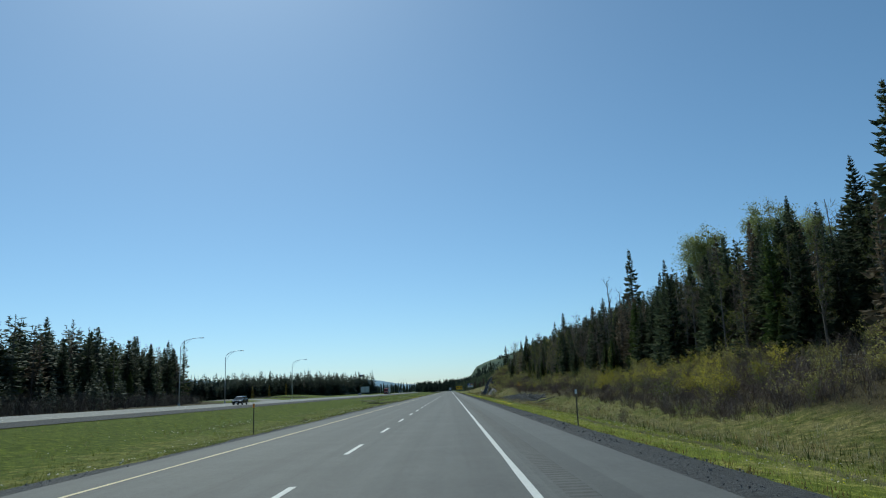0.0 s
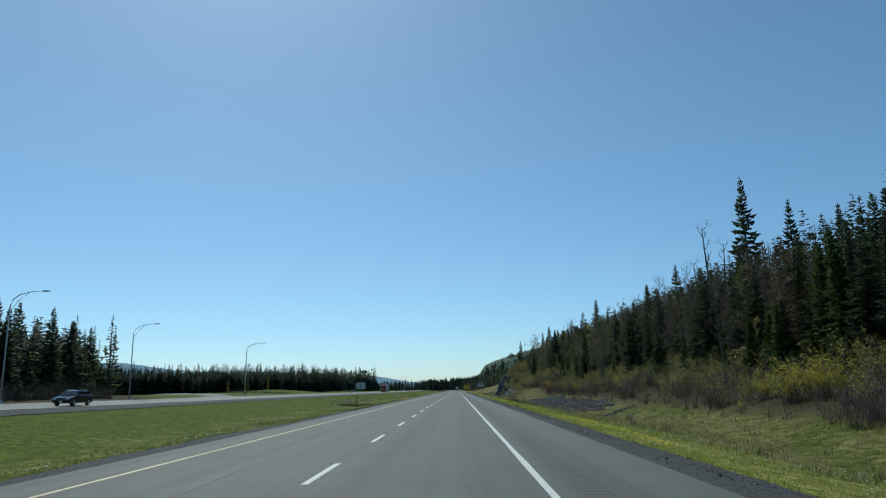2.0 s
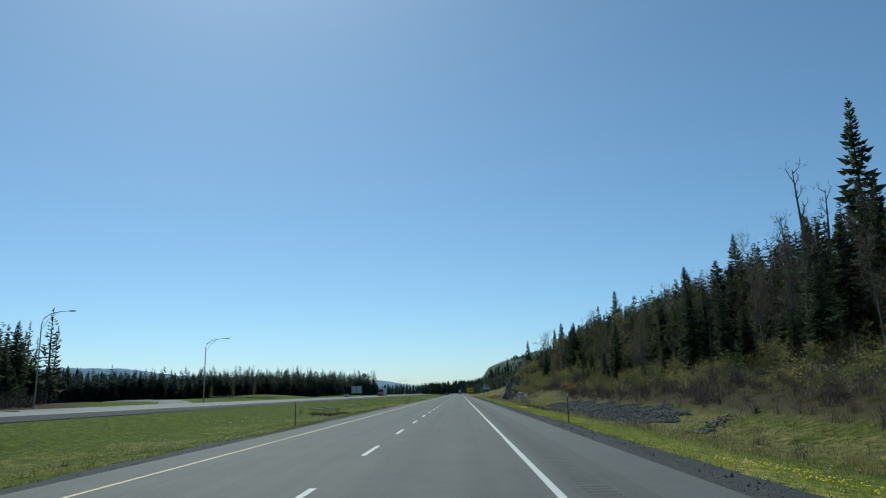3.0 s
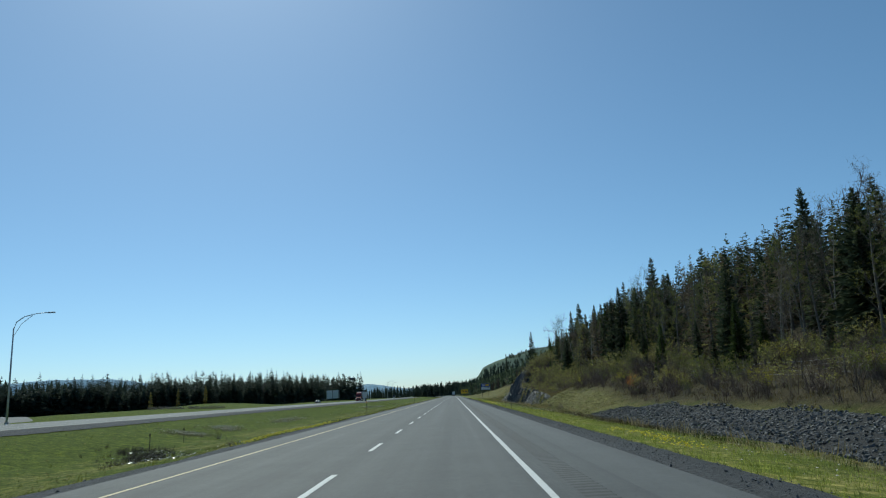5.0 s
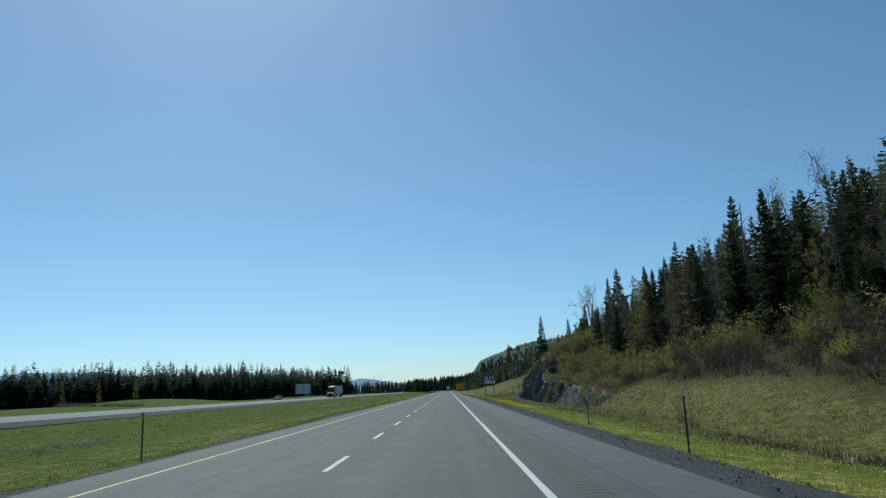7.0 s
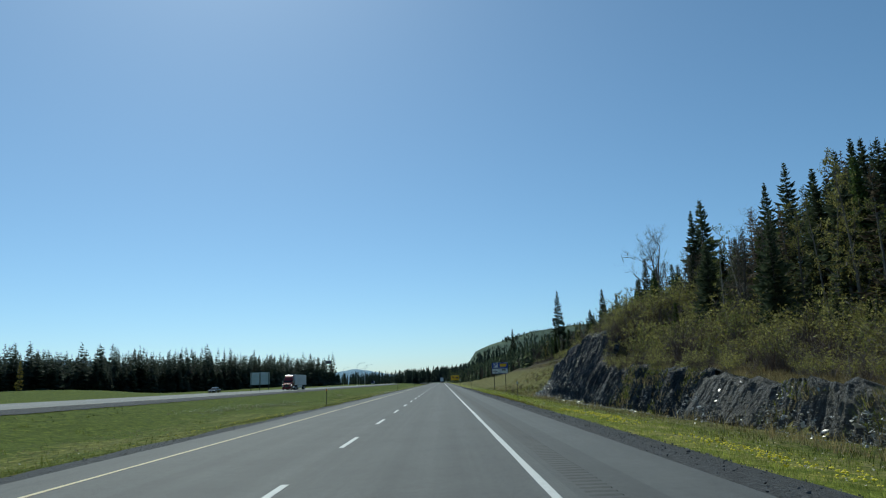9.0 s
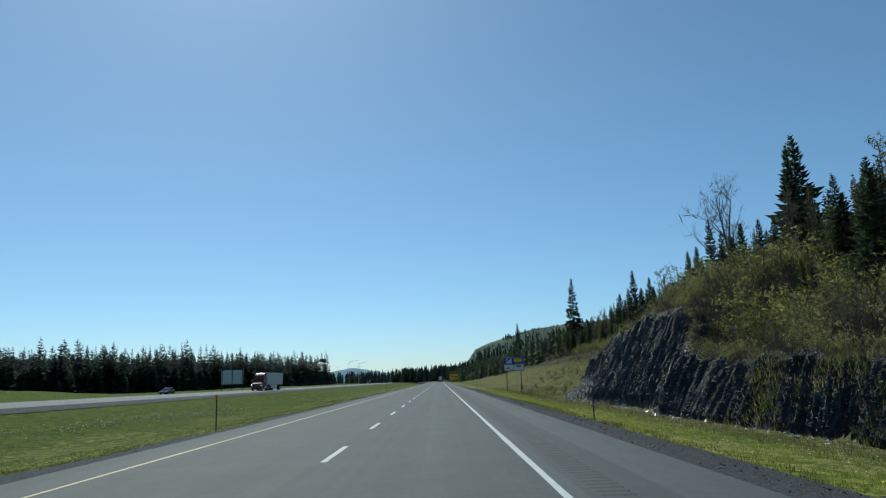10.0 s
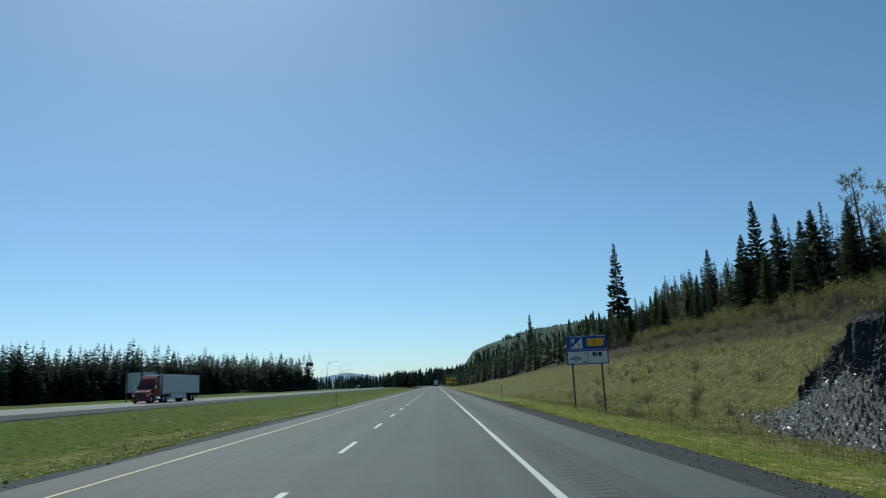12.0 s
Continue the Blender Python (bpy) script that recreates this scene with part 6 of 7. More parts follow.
def hillside(name, c1, c2, c3, scale):
    m, t, b, N = material(name)
    pos = N("NewGeometry").outputs["Position"]
    n1, n2 = noise_node(t, scale, 4, 0.6, pos), noise_node(t, scale * 18, 3, 0.8, pos)
    r = ramp(t, [(0.38, c1), (0.55, c2), (0.66, c3)])
    t.links.new(n1.outputs[0], r.inputs[0])
    v = ramp(t, [(0.3, (0.6, 0.6, 0.6)), (0.7, (1.3, 1.3, 1.3))])
    t.links.new(n2.outputs[0], v.inputs[0])
    t.links.new(mix(t, r.outputs[0], v.outputs[0], 1.0, "MULTIPLY"), b.inputs["Base Color"])
    b.inputs["Roughness"].default_value = 1.0
    b.inputs["Specular IOR Level"].default_value = 0.0
    return m


# green slopes and field, greyed and paled to carry distance haze
HILL = hillside("hazed_green_hillside", (0.105, 0.14, 0.115), (0.14, 0.18, 0.14), (0.2, 0.245, 0.17), 0.015)
# wooded ridges: distance haze painted as a pale blue base colour
BLUEHILL = hillside("haze_blue_woods", (0.27, 0.40, 0.50), (0.30, 0.43, 0.53), (0.33, 0.46, 0.55), 0.002)
HY, HD = 1010, 240
RIDGE = [(-60, 0), (-9, 9), (15, 15), (32, 21), (39, 28), (45, 40), (51, 43), (64, 48), (85, 54), (110, 60), (142, 64), (167, 69), (210, 74), (400, 98), (700, 118), (1200, 140)]
# hill foliage lightened: haze is mixed into its green
HILLWOOD = leafy("hazed_hill_foliage", (0.08, 0.11, 0.085), (0.16, 0.195, 0.13), 0.3)
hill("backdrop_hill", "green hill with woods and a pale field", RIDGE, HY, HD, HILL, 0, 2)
hill("backdrop_ridge", "far wooded ridge on the horizon, coloured with haze blue", [(-980, 45), (-780, 62), (-680, 70), (-600, 84), (-530, 91), (-460, 84), (-390, 66), (-270, 50), (-130, 40), (200, 30)], 4300, 300, BLUEHILL, 0, 5)
hill("backdrop_ridge", "far wooded ridge on the horizon, coloured with haze blue", [(-3800, 120), (-3000, 190), (-2500, 212), (-2100, 198), (-1800, 150), (-1500, 120), (-1200, 60), (-900, 10)], 4200, 300, BLUEHILL, 0, 8)
# conifers along the foot of the hill
n = 620
x = -50 + 200 * rt.uniform(0, 1, n) ** 1.1
u = rt.uniform(0.02, 0.34, n)
P = np.stack([x, HY + u * HD, np.interp(x, [p[0] for p in RIDGE], [p[1] for p in RIDGE]) * np.sin(u * math.pi * 0.5) ** 1.1 - 0.8], -1)
hh = rt.uniform(8, 16.5, n)
tagged(new("far_conifers", strewn("far_conifers", FARNARROW, P, np.stack([hh * 1.15, hh * 1.15, hh], -1), rt, HAZENEEDLE, 0.02)), "dark conifers along the foot of the far hill", "woods", kind="stuff")
# woods on the crest and the slopes of the hill
n = 2600
x = 0 + 560 * rt.uniform(0, 1, n) ** 1.7
u = rt.uniform(0, 1, n) ** 0.9
top = np.interp(x, [p[0] for p in RIDGE], [p[1] for p in RIDGE])
keep = (np.sin(x * 0.03 + u * 4) + np.sin(u * 9 + x * 0.011) > 0.3) | (u < 0.62)
P = np.stack([x, HY + u * HD, top * np.sin(u * math.pi * 0.5) ** 1.1 - 1], -1)[keep]
hh = (rt.uniform(3, 8, n) * (1.25 - 0.6 * u))[keep]
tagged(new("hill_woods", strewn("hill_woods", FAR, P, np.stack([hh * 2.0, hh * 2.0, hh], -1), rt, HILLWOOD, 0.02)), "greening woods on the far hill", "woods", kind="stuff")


# ---- shrubs ----
def shrub(seed, H=2.6, stems=24, leaves=0, leaf=0.09, spread=0.34, twigs=9):
    r = np.random.default_rng(seed)
    V, F, b, tips = [], [], 0, []
    g = H / 2.6
    for k in range(stems):
        a, s = r.uniform(0, 6.28), abs(r.normal(0, spread))
        p = np.array([r.normal(0, 0.28) * g, r.normal(0, 0.28) * g, -0.1 * g])
        d = np.array([math.cos(a) * s, math.sin(a) * s, 1.0])
        ln = H * r.uniform(0.5, 1.05)
        pts = [p + d * ln * u + np.array([math.cos(a), math.sin(a), 0]) * 0.12 * ln * u * u + r.normal(0, 0.03, 3) * g for u in (0, 0.45, 1)]
        side = np.array([-math.sin(a), math.cos(a), 0]) * g
        w = (0.022, 0.014, 0.004)
        for q in range(3):
            V += [tuple(pts[q] - side * w[q]), tuple(pts[q] + side * w[q])]
        for q in range(2):
            F += [(b + 2 * q, b + 2 * q + 1, b + 2 * q + 3), (b + 2 * q, b + 2 * q + 3, b + 2 * q + 2)]
        b += 6
        for q in range(twigs):
            u = r.uniform(0.06, 1)
            i = min(int(u * 2), 1)
            p2 = pts[i] + (pts[i + 1] - pts[i]) * (u * 2 - i)
            e = p2 + np.array([r.normal(0, 0.34), r.normal(0, 0.34), r.uniform(0.05, 0.55)]) * g
            sd = np.cross(e - p2, r.normal(size=3))
            sd = sd / np.linalg.norm(sd) * 0.011 * g
            V += [tuple(p2 - sd), tuple(p2 + sd), tuple(e)]
            F.append((b, b + 1, b + 2))
            b += 3
            if u > 0.5:
                tips += [(p2 + e) / 2, e]
    wood = (np.array(V), np.array(F))
    if not leaves:
        return wood, None
    t = np.array(tips)
    c = t[r.integers(0, len(t), leaves)] + r.normal(0, 0.09, (leaves, 3)) * g
    return wood, small_leaves(c, leaf, r)


def shrub_kind(seed, label, leaves, mat, twig, H):
    w, c = shrub(seed, H, leaves=int(leaves * 1.6), leaf=0.043)
    return Kind(H, "shrub", label, w, c, twig, mat, "shrub", "shrubs on the bank")


YELLOWS = [shrub_kind(s, "yellow-green willow shrub in fresh spring leaf", 900, WILLOW, GREYTWIG, 2.8) for s in (1, 2, 3)]
GOLDS = [shrub_kind(s, "bright yellow willow shrub above the brown alders", 1700, GOLDWILLOW, GREYTWIG, 3.0) for s in (34, 35)]
GREENS = [shrub_kind(s, "low green shrub with new leaves", 480, BUD, GREYTWIG, 2.2) for s in (4, 5)]
REDS = [shrub_kind(s, "bare reddish-brown alder shrub", 0, None, TWIG, 2.4) for s in (6, 7, 8)]


def shrub_line(y):
    """Where the shrubs begin on the bank, and where the woods close them off."""
    a = np.interp(y, [15, 40, 47, 53, 60, 70, 82, 118, 150, 250, 262, 300, 306, 330, 355, 372, 390, 400, 430, 480, 520], [27, 24, 19.2, 17.8, 17.8, 18.8, 19.5, 20.4, 21.6, 22.2, 22, 22, 20.6, 20.6, 21.2, 23.2, 23.5, 27.0, 30.5, 31.5, 30])
    return a, edge_right(y) + 1.0


# the larger shrubs one by one
for k in range(230):
    y = rt.uniform(22, 500)
    a, b = shrub_line(y)
    u = rt.uniform(0.1, 1)
    x = float(a + (b - a) * u)
    kind = pick(rt, [(2.4 if y < 100 else 0.9 if y < 330 else 0.7, YELLOWS), (1, GREENS), (2.0, REDS)]) if u > 0.5 else pick(rt, [(0.5, GREENS), (3, REDS)])
    kind.stand(x, y, rt.uniform(1.8, 3.6) * (1.5 if 335 < y < 392 else 0.6 if y > 396 else 1.1 if 300 < y else 1.1 if 225 < y else 0.95 if 45 < y < 70 else 0.8), 0.05, wide=rt.uniform(0.9, 1.4), sink=0.05)
# bright willows behind the alders
for k in range(18):
    y = rt.uniform(57, 108)
    a, b = shrub_line(y)
    GOLDS[k % 2].stand(float(a + (b - a) * rt.uniform(0.3, 0.75)), y, rt.uniform(1.8, 2.8), 0.05, wide=rt.uniform(0.9, 1.2), sink=0.05)
for k in range(16):
    y = 185 + 7.2 * k + 3 * math.sin(k * 2.3)
    a, b = shrub_line(y)
    GOLDS[k % 2].stand(float(a + (b - a) * (0.55 + 0.35 * math.sin(k * 1.7))), y, 1.9 + 0.5 * math.sin(k * 3.1), 0.05, wide=1.15, sink=0.05)
for x, y, h in ((21.5, 57, 2.5), (22.3, 60.5, 2.8), (23.0, 64, 2.9), (22.4, 68, 2.6), (23.6, 72.5, 2.7), (24.6, 106.5, 3.1), (25.2, 110, 3.3), (24.4, 113.5, 2.9), (24.0, 118, 2.5)):
    GOLDS[int(y) % 2].stand(x, y, h, 0.05, wide=1.15, sink=0.05)
# a few lone ones on the grass
for x, y, h in ((14.5, 112, 1.1), (16.5, 132, 1.2), (12.0, 52, 1.0), (15.6, 66, 1.3), (17, 84, 0.9), (15.0, 124, 1.0), (17.6, 406, 1.2), (20, 418, 1.4), (22.5, 412, 1.2), (24.0, 428, 1.3), (18.0, 440, 1.1), (15.0, 429, 1.3), (13.6, 414, 0.9), (14.8, 256, 1.1), (16.0, 262, 1.2), (15.5, 270, 1.0), (-13, 62, 0.6), (-17, 120, 0.5), (-10.4, 182, 0.7)):
    REDS[int(y) % 3].stand(x, y, h, 0.05, wide=1.3, sink=0.05)


for k in range(34):
    x, y = rt.uniform(16, 30), rt.uniform(404, 470)
    (REDS + GREENS)[k % 5].stand(x, y, rt.uniform(0.5, 1.2), 0.1, wide=1.3, sink=0.05)


def thicket(name, label, protos, n, mat, lo, hi, seed, h0, h1, share):
    r = np.random.default_rng(seed)
    y = r.uniform(lo, hi, n)
    a, b = shrub_line(y)
    u = share(r, n)
    x = a + (b - a) * u
    h = r.uniform(h0, h1, n) * np.interp(y, [20, 225, 245, 520], [1, 1, 1.25, 1.1]) * np.interp(u, [0, 0.25, 1], [0.6, 0.95, 1.15]) * (1 + 0.5 * ((y > 335) & (y < 392)) - 0.42 * (y > 398))
    P = np.stack([x, y, land(x, y) - 0.05], -1)
    return P, h, r


sh_red = [shrub(s, 1.0, 17, twigs=6) for s in (101, 102, 103)]
n = 300
y = rt.uniform(30, 236, n)
x = -np.interp(y, [30, 110, 150, 190, 225, 240], [51.5, 53, 57.5, 66, 80, 90]) - rt.uniform(0, 1, n) ** 0.8 * 12
h = rt.uniform(1.3, 3.6, n)
tagged(new("brush", strewn("brush", [p[0] for p in sh_red], np.stack([x, y, land(x, y) - 0.05], -1), np.stack([h * 1.5, h * 1.5, h], -1), rt, DARKTWIG, 0.05)), "bare brown brush between the left wood and carriageway", "shrubs", kind="stuff")
sh_yel = [shrub(s, 1.0, 10, 360, 0.024) for s in (104, 105, 106)]
for name, label, protos, n, twig, leafm, seed, share in (
        ("alder_thicket", "bare reddish-brown alder thicket on the bank", sh_red, 1400, TWIG, None, 1, lambda r, n: r.uniform(0, 1, n)),
        ("willow_thicket", "yellow-green willow thicket below the woods", sh_yel, 500, GREYTWIG, WILLOW, 2, lambda r, n: r.beta(2.4, 1.3, n)),
        ("green_thicket", "fresh green undergrowth below the woods", sh_yel, 360, GREYTWIG, BUD, 3, lambda r, n: r.beta(2, 1.2, n)),
        ("willow_thicket", "yellow-green willow brush above the rock face", sh_yel, 230, GREYTWIG, WILLOW, 6, lambda r, n: r.uniform(0, 1, n)),
        ("willow_thicket", "low olive willow brush on the bank beyond the rock", sh_yel, 190, GREYTWIG, WILLOW, 8, lambda r, n: r.beta(1.1, 1.6, n)),
        ("green_thicket", "low green brush on the bank beyond the rock", sh_yel, 150, GREYTWIG, BUD, 9, lambda r, n: r.uniform(0, 1, n)),
        ("alder_thicket", "dense bare purplish-brown alder thicket below the willows", sh_red, 260, TWIG, None, 7, lambda r, n: r.beta(1.0, 1.8, n))):
    P, h, r = thicket(name, label, protos, n, twig, *{6: (300, 400), 7: (44, 105), 8: (402, 480), 9: (402, 480)}.get(seed, (20, 520)), seed, 1.2, 2.7, share)
    sc = np.stack([h * 1.1, h * 1.1, h], -1)
    st = r.bit_generator.state
    tagged(new(name, strewn(name, [p[0] for p in protos], P, sc, r, twig, 0.05)), label, "shrubs", kind="stuff")
    if leafm:
        r.bit_generator.state = st
        tagged(new(name + "_leaves", strewn(name + "_leaves", [p[1] for p in protos], P, sc, r, leafm, 0.05)), label + ", its leaves", "leaves", kind="stuff")


# brush hanging over the rim of the rock face
rr = np.random.default_rng(88)
for name, label, protos, n, lo, hi, u0, mat, leafm in (
        ("rim_brush", "bare brown brush hanging over the rock rim", [p[0] for p in sh_red], 90, 345, 399, 0.95, TWIG, None),
        ("rim_brush", "brown brush growing down over the weathered rock", [p[0] for p in sh_red], 110, 322, 362, 0.86, TWIG, None),
        ("rim_willows", "small willows growing along the rock rim", [p[0] for p in sh_yel], 110, 318, 399, 0.85, GREYTWIG, WILLOW)):
    y = rr.uniform(lo, hi, n)
    u = rr.uniform(u0, 1.05, n)
    P = np.stack([17.15 + rock_back(rock_top(y)) * u ** 0.95, y, -2.2 + np.minimum(u, 1) * (rock_top(y) + 2.1)], -1)
    h = rr.uniform(0.6, 1.5, n)
    st = rr.bit_generator.state
    tagged(new(name, strewn(name, protos, P, h * 1.1, rr, mat, 0.15)), label, "shrubs", kind="stuff")
    if leafm:
        rr.bit_generator.state = st
        tagged(new(name + "_leaves", strewn(name + "_leaves", [p[1] for p in sh_yel], P, h * 1.1, rr, leafm, 0.15)), label + ", their leaves", "leaves", kind="stuff")


# ---- grass and flowers ----
def tuft(seed, blades=6, h=0.2, w=0.012, spread=0.07, bendy=0.5):
    r = np.random.default_rng(seed)
    V, F = [], []
    for k in range(blades):
        a = r.uniform(0, 6.28)
        p = np.array([r.normal(0, spread), r.normal(0, spread), -0.02])
        d = np.array([math.cos(a), math.sin(a), 0])
        s = np.array([-d[1], d[0], 0]) * w
        ln = h * r.uniform(0.6, 1.3)
        m = p + np.array([0, 0, ln * 0.6]) + d * ln * 0.15
        t = p + np.array([0, 0, ln]) + d * ln * bendy
        b = len(V)
        V += [tuple(p - s), tuple(p + s), tuple((m + t) / 2)]
        F += [(b, b + 1, b + 2)]
    return np.array(V), np.array(F)


def patchy(x, y):
    return 0.5 + 0.25 * wave(x * 0.7, y * 0.6, 3.0) + 0.25 * wave(x + 31, y + 17, 9.0)


def sward(name, label, mat, n, x0, x1, y0, y1, h, protos, seed, power=1.0, keep=None, cat="grass"):
    r = np.random.default_rng(seed)
    x = x0 + (x1 - x0) * r.uniform(0, 1, n) ** power
    y = r.uniform(y0, y1, n)
    if keep is not None:
        k = keep(x, y, r)
        x, y = x[k], y[k]
    P = np.stack([x, y, land(x, y)], -1)
    s = h * r.uniform(0.6, 1.4, len(x))
    return tagged(new(name, strewn(name, protos, P, s, r, mat, 0.1)), label, cat, kind="stuff")


short = [tuft(s, 5, 1.0, 0.062, 0.55, 0.5) for s in range(6)]
tall = [tuft(s + 20, 9, 1.0, 0.03, 0.32, 0.55) for s in range(6)]
VERGE = leafy("verge_grass_blades", (0.19, 0.236, 0.05), (0.41, 0.45, 0.12), 0.5, 0.6)
sward("verge_grass", "bright green short grass on the verge", VERGE, 24000, 5.6, 11, 4, 430, 0.13, short, 1, 1.3)
sward("bank_grass", "green grass on ditch and bank", GRASS, 14000, 9, 22, 4, 440, 0.18, short, 2, 1.0, lambda x, y, r: r.uniform(0, 1, len(x)) < patchy(x, y))
sward("dry_grass", "straw-coloured dead grass tufts on the bank", STRAW, 6500, 10, 24, 4, 450, 0.3, tall, 3, 1.0, lambda x, y, r: (r.uniform(0, 1, len(x)) > patchy(x, y) - 0.1) & ~((y > 150) & (y < 250) & (x > 15.5) & (x < 21.5)) & ~((y > ROCK_A) & (y < ROCK_B) & (x > 16.6) & (x < 22.5)))
sward("bank_tufts", "dry tufts on the grass bank", STRAW, 3600, 14, 30, 400, 500, 0.34, tall, 28, 1.0, lambda x, y, r: r.uniform(0, 1, len(x)) < np.clip(patchy(x * 0.8, y * 0.8 + 4) * 2.6 - 0.9, 0, 1))
sward("bank_tufts", "green tufts on the grass bank", GRASS, 4200, 12, 30, 400, 500, 0.28, tall, 29, 1.0, lambda x, y, r: r.uniform(0, 1, len(x)) < np.clip(1.6 - patchy(x * 0.8, y * 0.8 + 4) * 2.4, 0, 1))
sward("bank_weeds", "straw grass above the rock face", STRAW, 4000, 22.6, 30, 20, 460, 0.5, tall, 4)
MEADOW = leafy("median_grass_blades", (0.105, 0.128, 0.028), (0.265, 0.28, 0.075), 0.5, 0.6)
sward("median_grass", "bright green short grass of the median", MEADOW, 22000, -9.8, -18, 4, 430, 0.10, short, 5, 1.6)
sward("median_grass", "green grass across the median", GRASS, 7000, -14, -35.5, 20, 470, 0.12, short, 6, 0.9)
sward("dry_grass", "straw-coloured dead grass in the median", STRAW, 3500, -9.5, -33, 10, 470, 0.14, tall, 7, 1.2, lambda x, y, r: r.uniform(0, 1, len(x)) > patchy(x + 50, y))
disc = [(np.array([(0.5 * math.cos(a), 0.5 * math.sin(a), 0.0) for a in np.arange(5) * 1.2566] + [(0, 0, 0.35)]), np.array([(k, (k + 1) % 5, 5) for k in range(5)]))]


def flowers(name, label, mat, n, x0, x1, seed, size, lift, where):
    r = np.random.default_rng(seed)
    x = x0 + (x1 - x0) * r.uniform(0, 1, n) ** 1.2
    y = r.uniform(5, 430, n)
    k = where(x, y, r)
    x, y = x[k], y[k]
    P = np.stack([x, y, land(x, y) + lift * r.uniform(0.7, 1.3, len(x))], -1)
    tagged(new(name, strewn(name, disc, P, size * r.uniform(0.7, 1.3, len(x)), r, mat, 0.35)), label, "flowers", kind="stuff")


flowers("dandelions", "yellow dandelions in the verge grass", PETAL, 5000, 5.7, 9.5, 11, 0.05, 0.17, lambda x, y, r: r.uniform(0, 1, len(x)) < np.clip(patchy(x * 0.8, y * 0.9) * 4.0 - 1.9, 0, 1) * np.interp(y, [5, 60, 75, 130, 190, 260, 330, 430], [0.2, 0.25, 0.7, 0.6, 0.4, 0.35, 0.2, 0.12]))
flowers("dandelions", "yellow dandelions in the median grass", PETAL, 6000, -9.4, -16, 12, 0.055, 0.15, lambda x, y, r: r.uniform(0, 1, len(x)) < np.clip(patchy(x * 0.3 + 9, y * 0.8) * 3.0 - 1.9, 0, 1))
flowers("seed_heads", "white dandelion seed heads in the verge grass", FLUFF, 8000, 5.6, 10.5, 13, 0.045, 0.24, lambda x, y, r: r.uniform(0, 1, len(x)) < np.clip(patchy(x * 0.4 + 40, y * 0.7) * 1.5 - 0.5, 0, 1))
flowers("seed_heads", "white dandelion seed heads in the median grass", FLUFF, 6000, -10.2, -24, 14, 0.06, 0.2, lambda x, y, r: r.uniform(0, 1, len(x)) < np.clip(patchy(x * 0.4 + 70, y * 0.7) * 3.0 - 1.9, 0, 1))
flowers("seed_heads", "cream seed heads along the median gravel edge", FLUFF, 1300, -10.1, -11.6, 33, 0.065, 0.2, lambda x, y, r: r.uniform(0, 1, len(x)) < np.clip(patchy(x * 0.7 + 13, y * 0.5) * 3.4 - 1.5, 0, 1))
sward("median_weeds", "small dark weed clumps in the median grass", GRASS, 260, -9, -30, 10, 470, 0.42, tall, 15, 1.0, None, "weeds")
sward("ditch_weeds", "tall dry stalks in the ditch", STRAW, 1500, 12.5, 16.5, 4, 450, 0.7, tall, 16, 1.0, lambda x, y, r: r.uniform(0, 1, len(x)) < patchy(x, y) ** 2)
DARKSTALK = leafy("dark_dead_stalks", (0.06, 0.045, 0.032), (0.15, 0.115, 0.085), 0.3, 0.8)
sward("ditch_stalks", "dark dead stalks standing in the ditch", DARKSTALK, 1500, 12.8, 15.2, 200, 252, 0.36, tall, 27, 1.0, lambda x, y, r: r.uniform(0, 1, len(x)) < patchy(x * 0.5, y * 0.5 + 9) * 1.2)
sward("ledge_grass", "dry and green tufts on the rock ledges", STRAW, 1600, 19.0, 23.5, ROCK_A, 350, 0.4, tall, 17)
PALESTRAW = leafy("bleached_grass", (0.3, 0.27, 0.16), (0.55, 0.51, 0.36), 0.3, 0.8)
sward("bleached_grass", "bleached dead grass clumps across the median", PALESTRAW, 20000, -9.3, -24, 8, 450, 0.13, short, 18, 1.3, lambda x, y, r: r.uniform(0, 1, len(x)) < np.clip(patchy(x * 1.3 + 11, y * 0.5) * 3.2 - 1.9, 0, 1))
sward("bleached_grass", "bleached dead grass clumps on the right bank", PALESTRAW, 14000, 9.5, 23, 8, 450, 0.15, short, 19, 1.0, lambda x, y, r: (r.uniform(0, 1, len(x)) < np.clip(patchy(x * 1.5 + 31, y * 0.6) * 3.2 - 1.9, 0, 1)) & ~((y > 150) & (y < 240) & (x > 15.2)) & ~((y > ROCK_A) & (y < ROCK_B) & (x > 16.6)))
DARKGRASS = leafy("dark_weeds", (0.035, 0.06, 0.012), (0.09, 0.13, 0.03), 0.35, 0.7)
sward("bleached_grass", "narrow line of bleached cut grass along the verge", PALESTRAW, 2600, 8.1, 8.9, 14, 52, 0.1, short, 24)
MAPLE = leafy("orange_spring_leaves", (0.35, 0.1, 0.02), (0.6, 0.2, 0.05), 0.5)
shrub_kind(31, "small orange-leaved young maple among shrubs", 500, MAPLE, GREYTWIG, 2.2).stand(23.5, 246.2, 2.6, 0.03, wide=0.7, sink=0.05)
sward("dead_umbels", "white bleached dead stalks along the median ditch", PALESTRAW, 9000, -21.5, -28, 8, 450, 0.3, tall, 25, 1.0, lambda x, y, r: (r.uniform(0, 1, len(x)) < np.clip(patchy(x * 0.6 + 21, y * 0.55) * 3.4 - 1.9, 0, 1) * np.exp(-((x + 24.8 + 1.2 * np.sin(y * 0.06)) / 1.3) ** 2)))
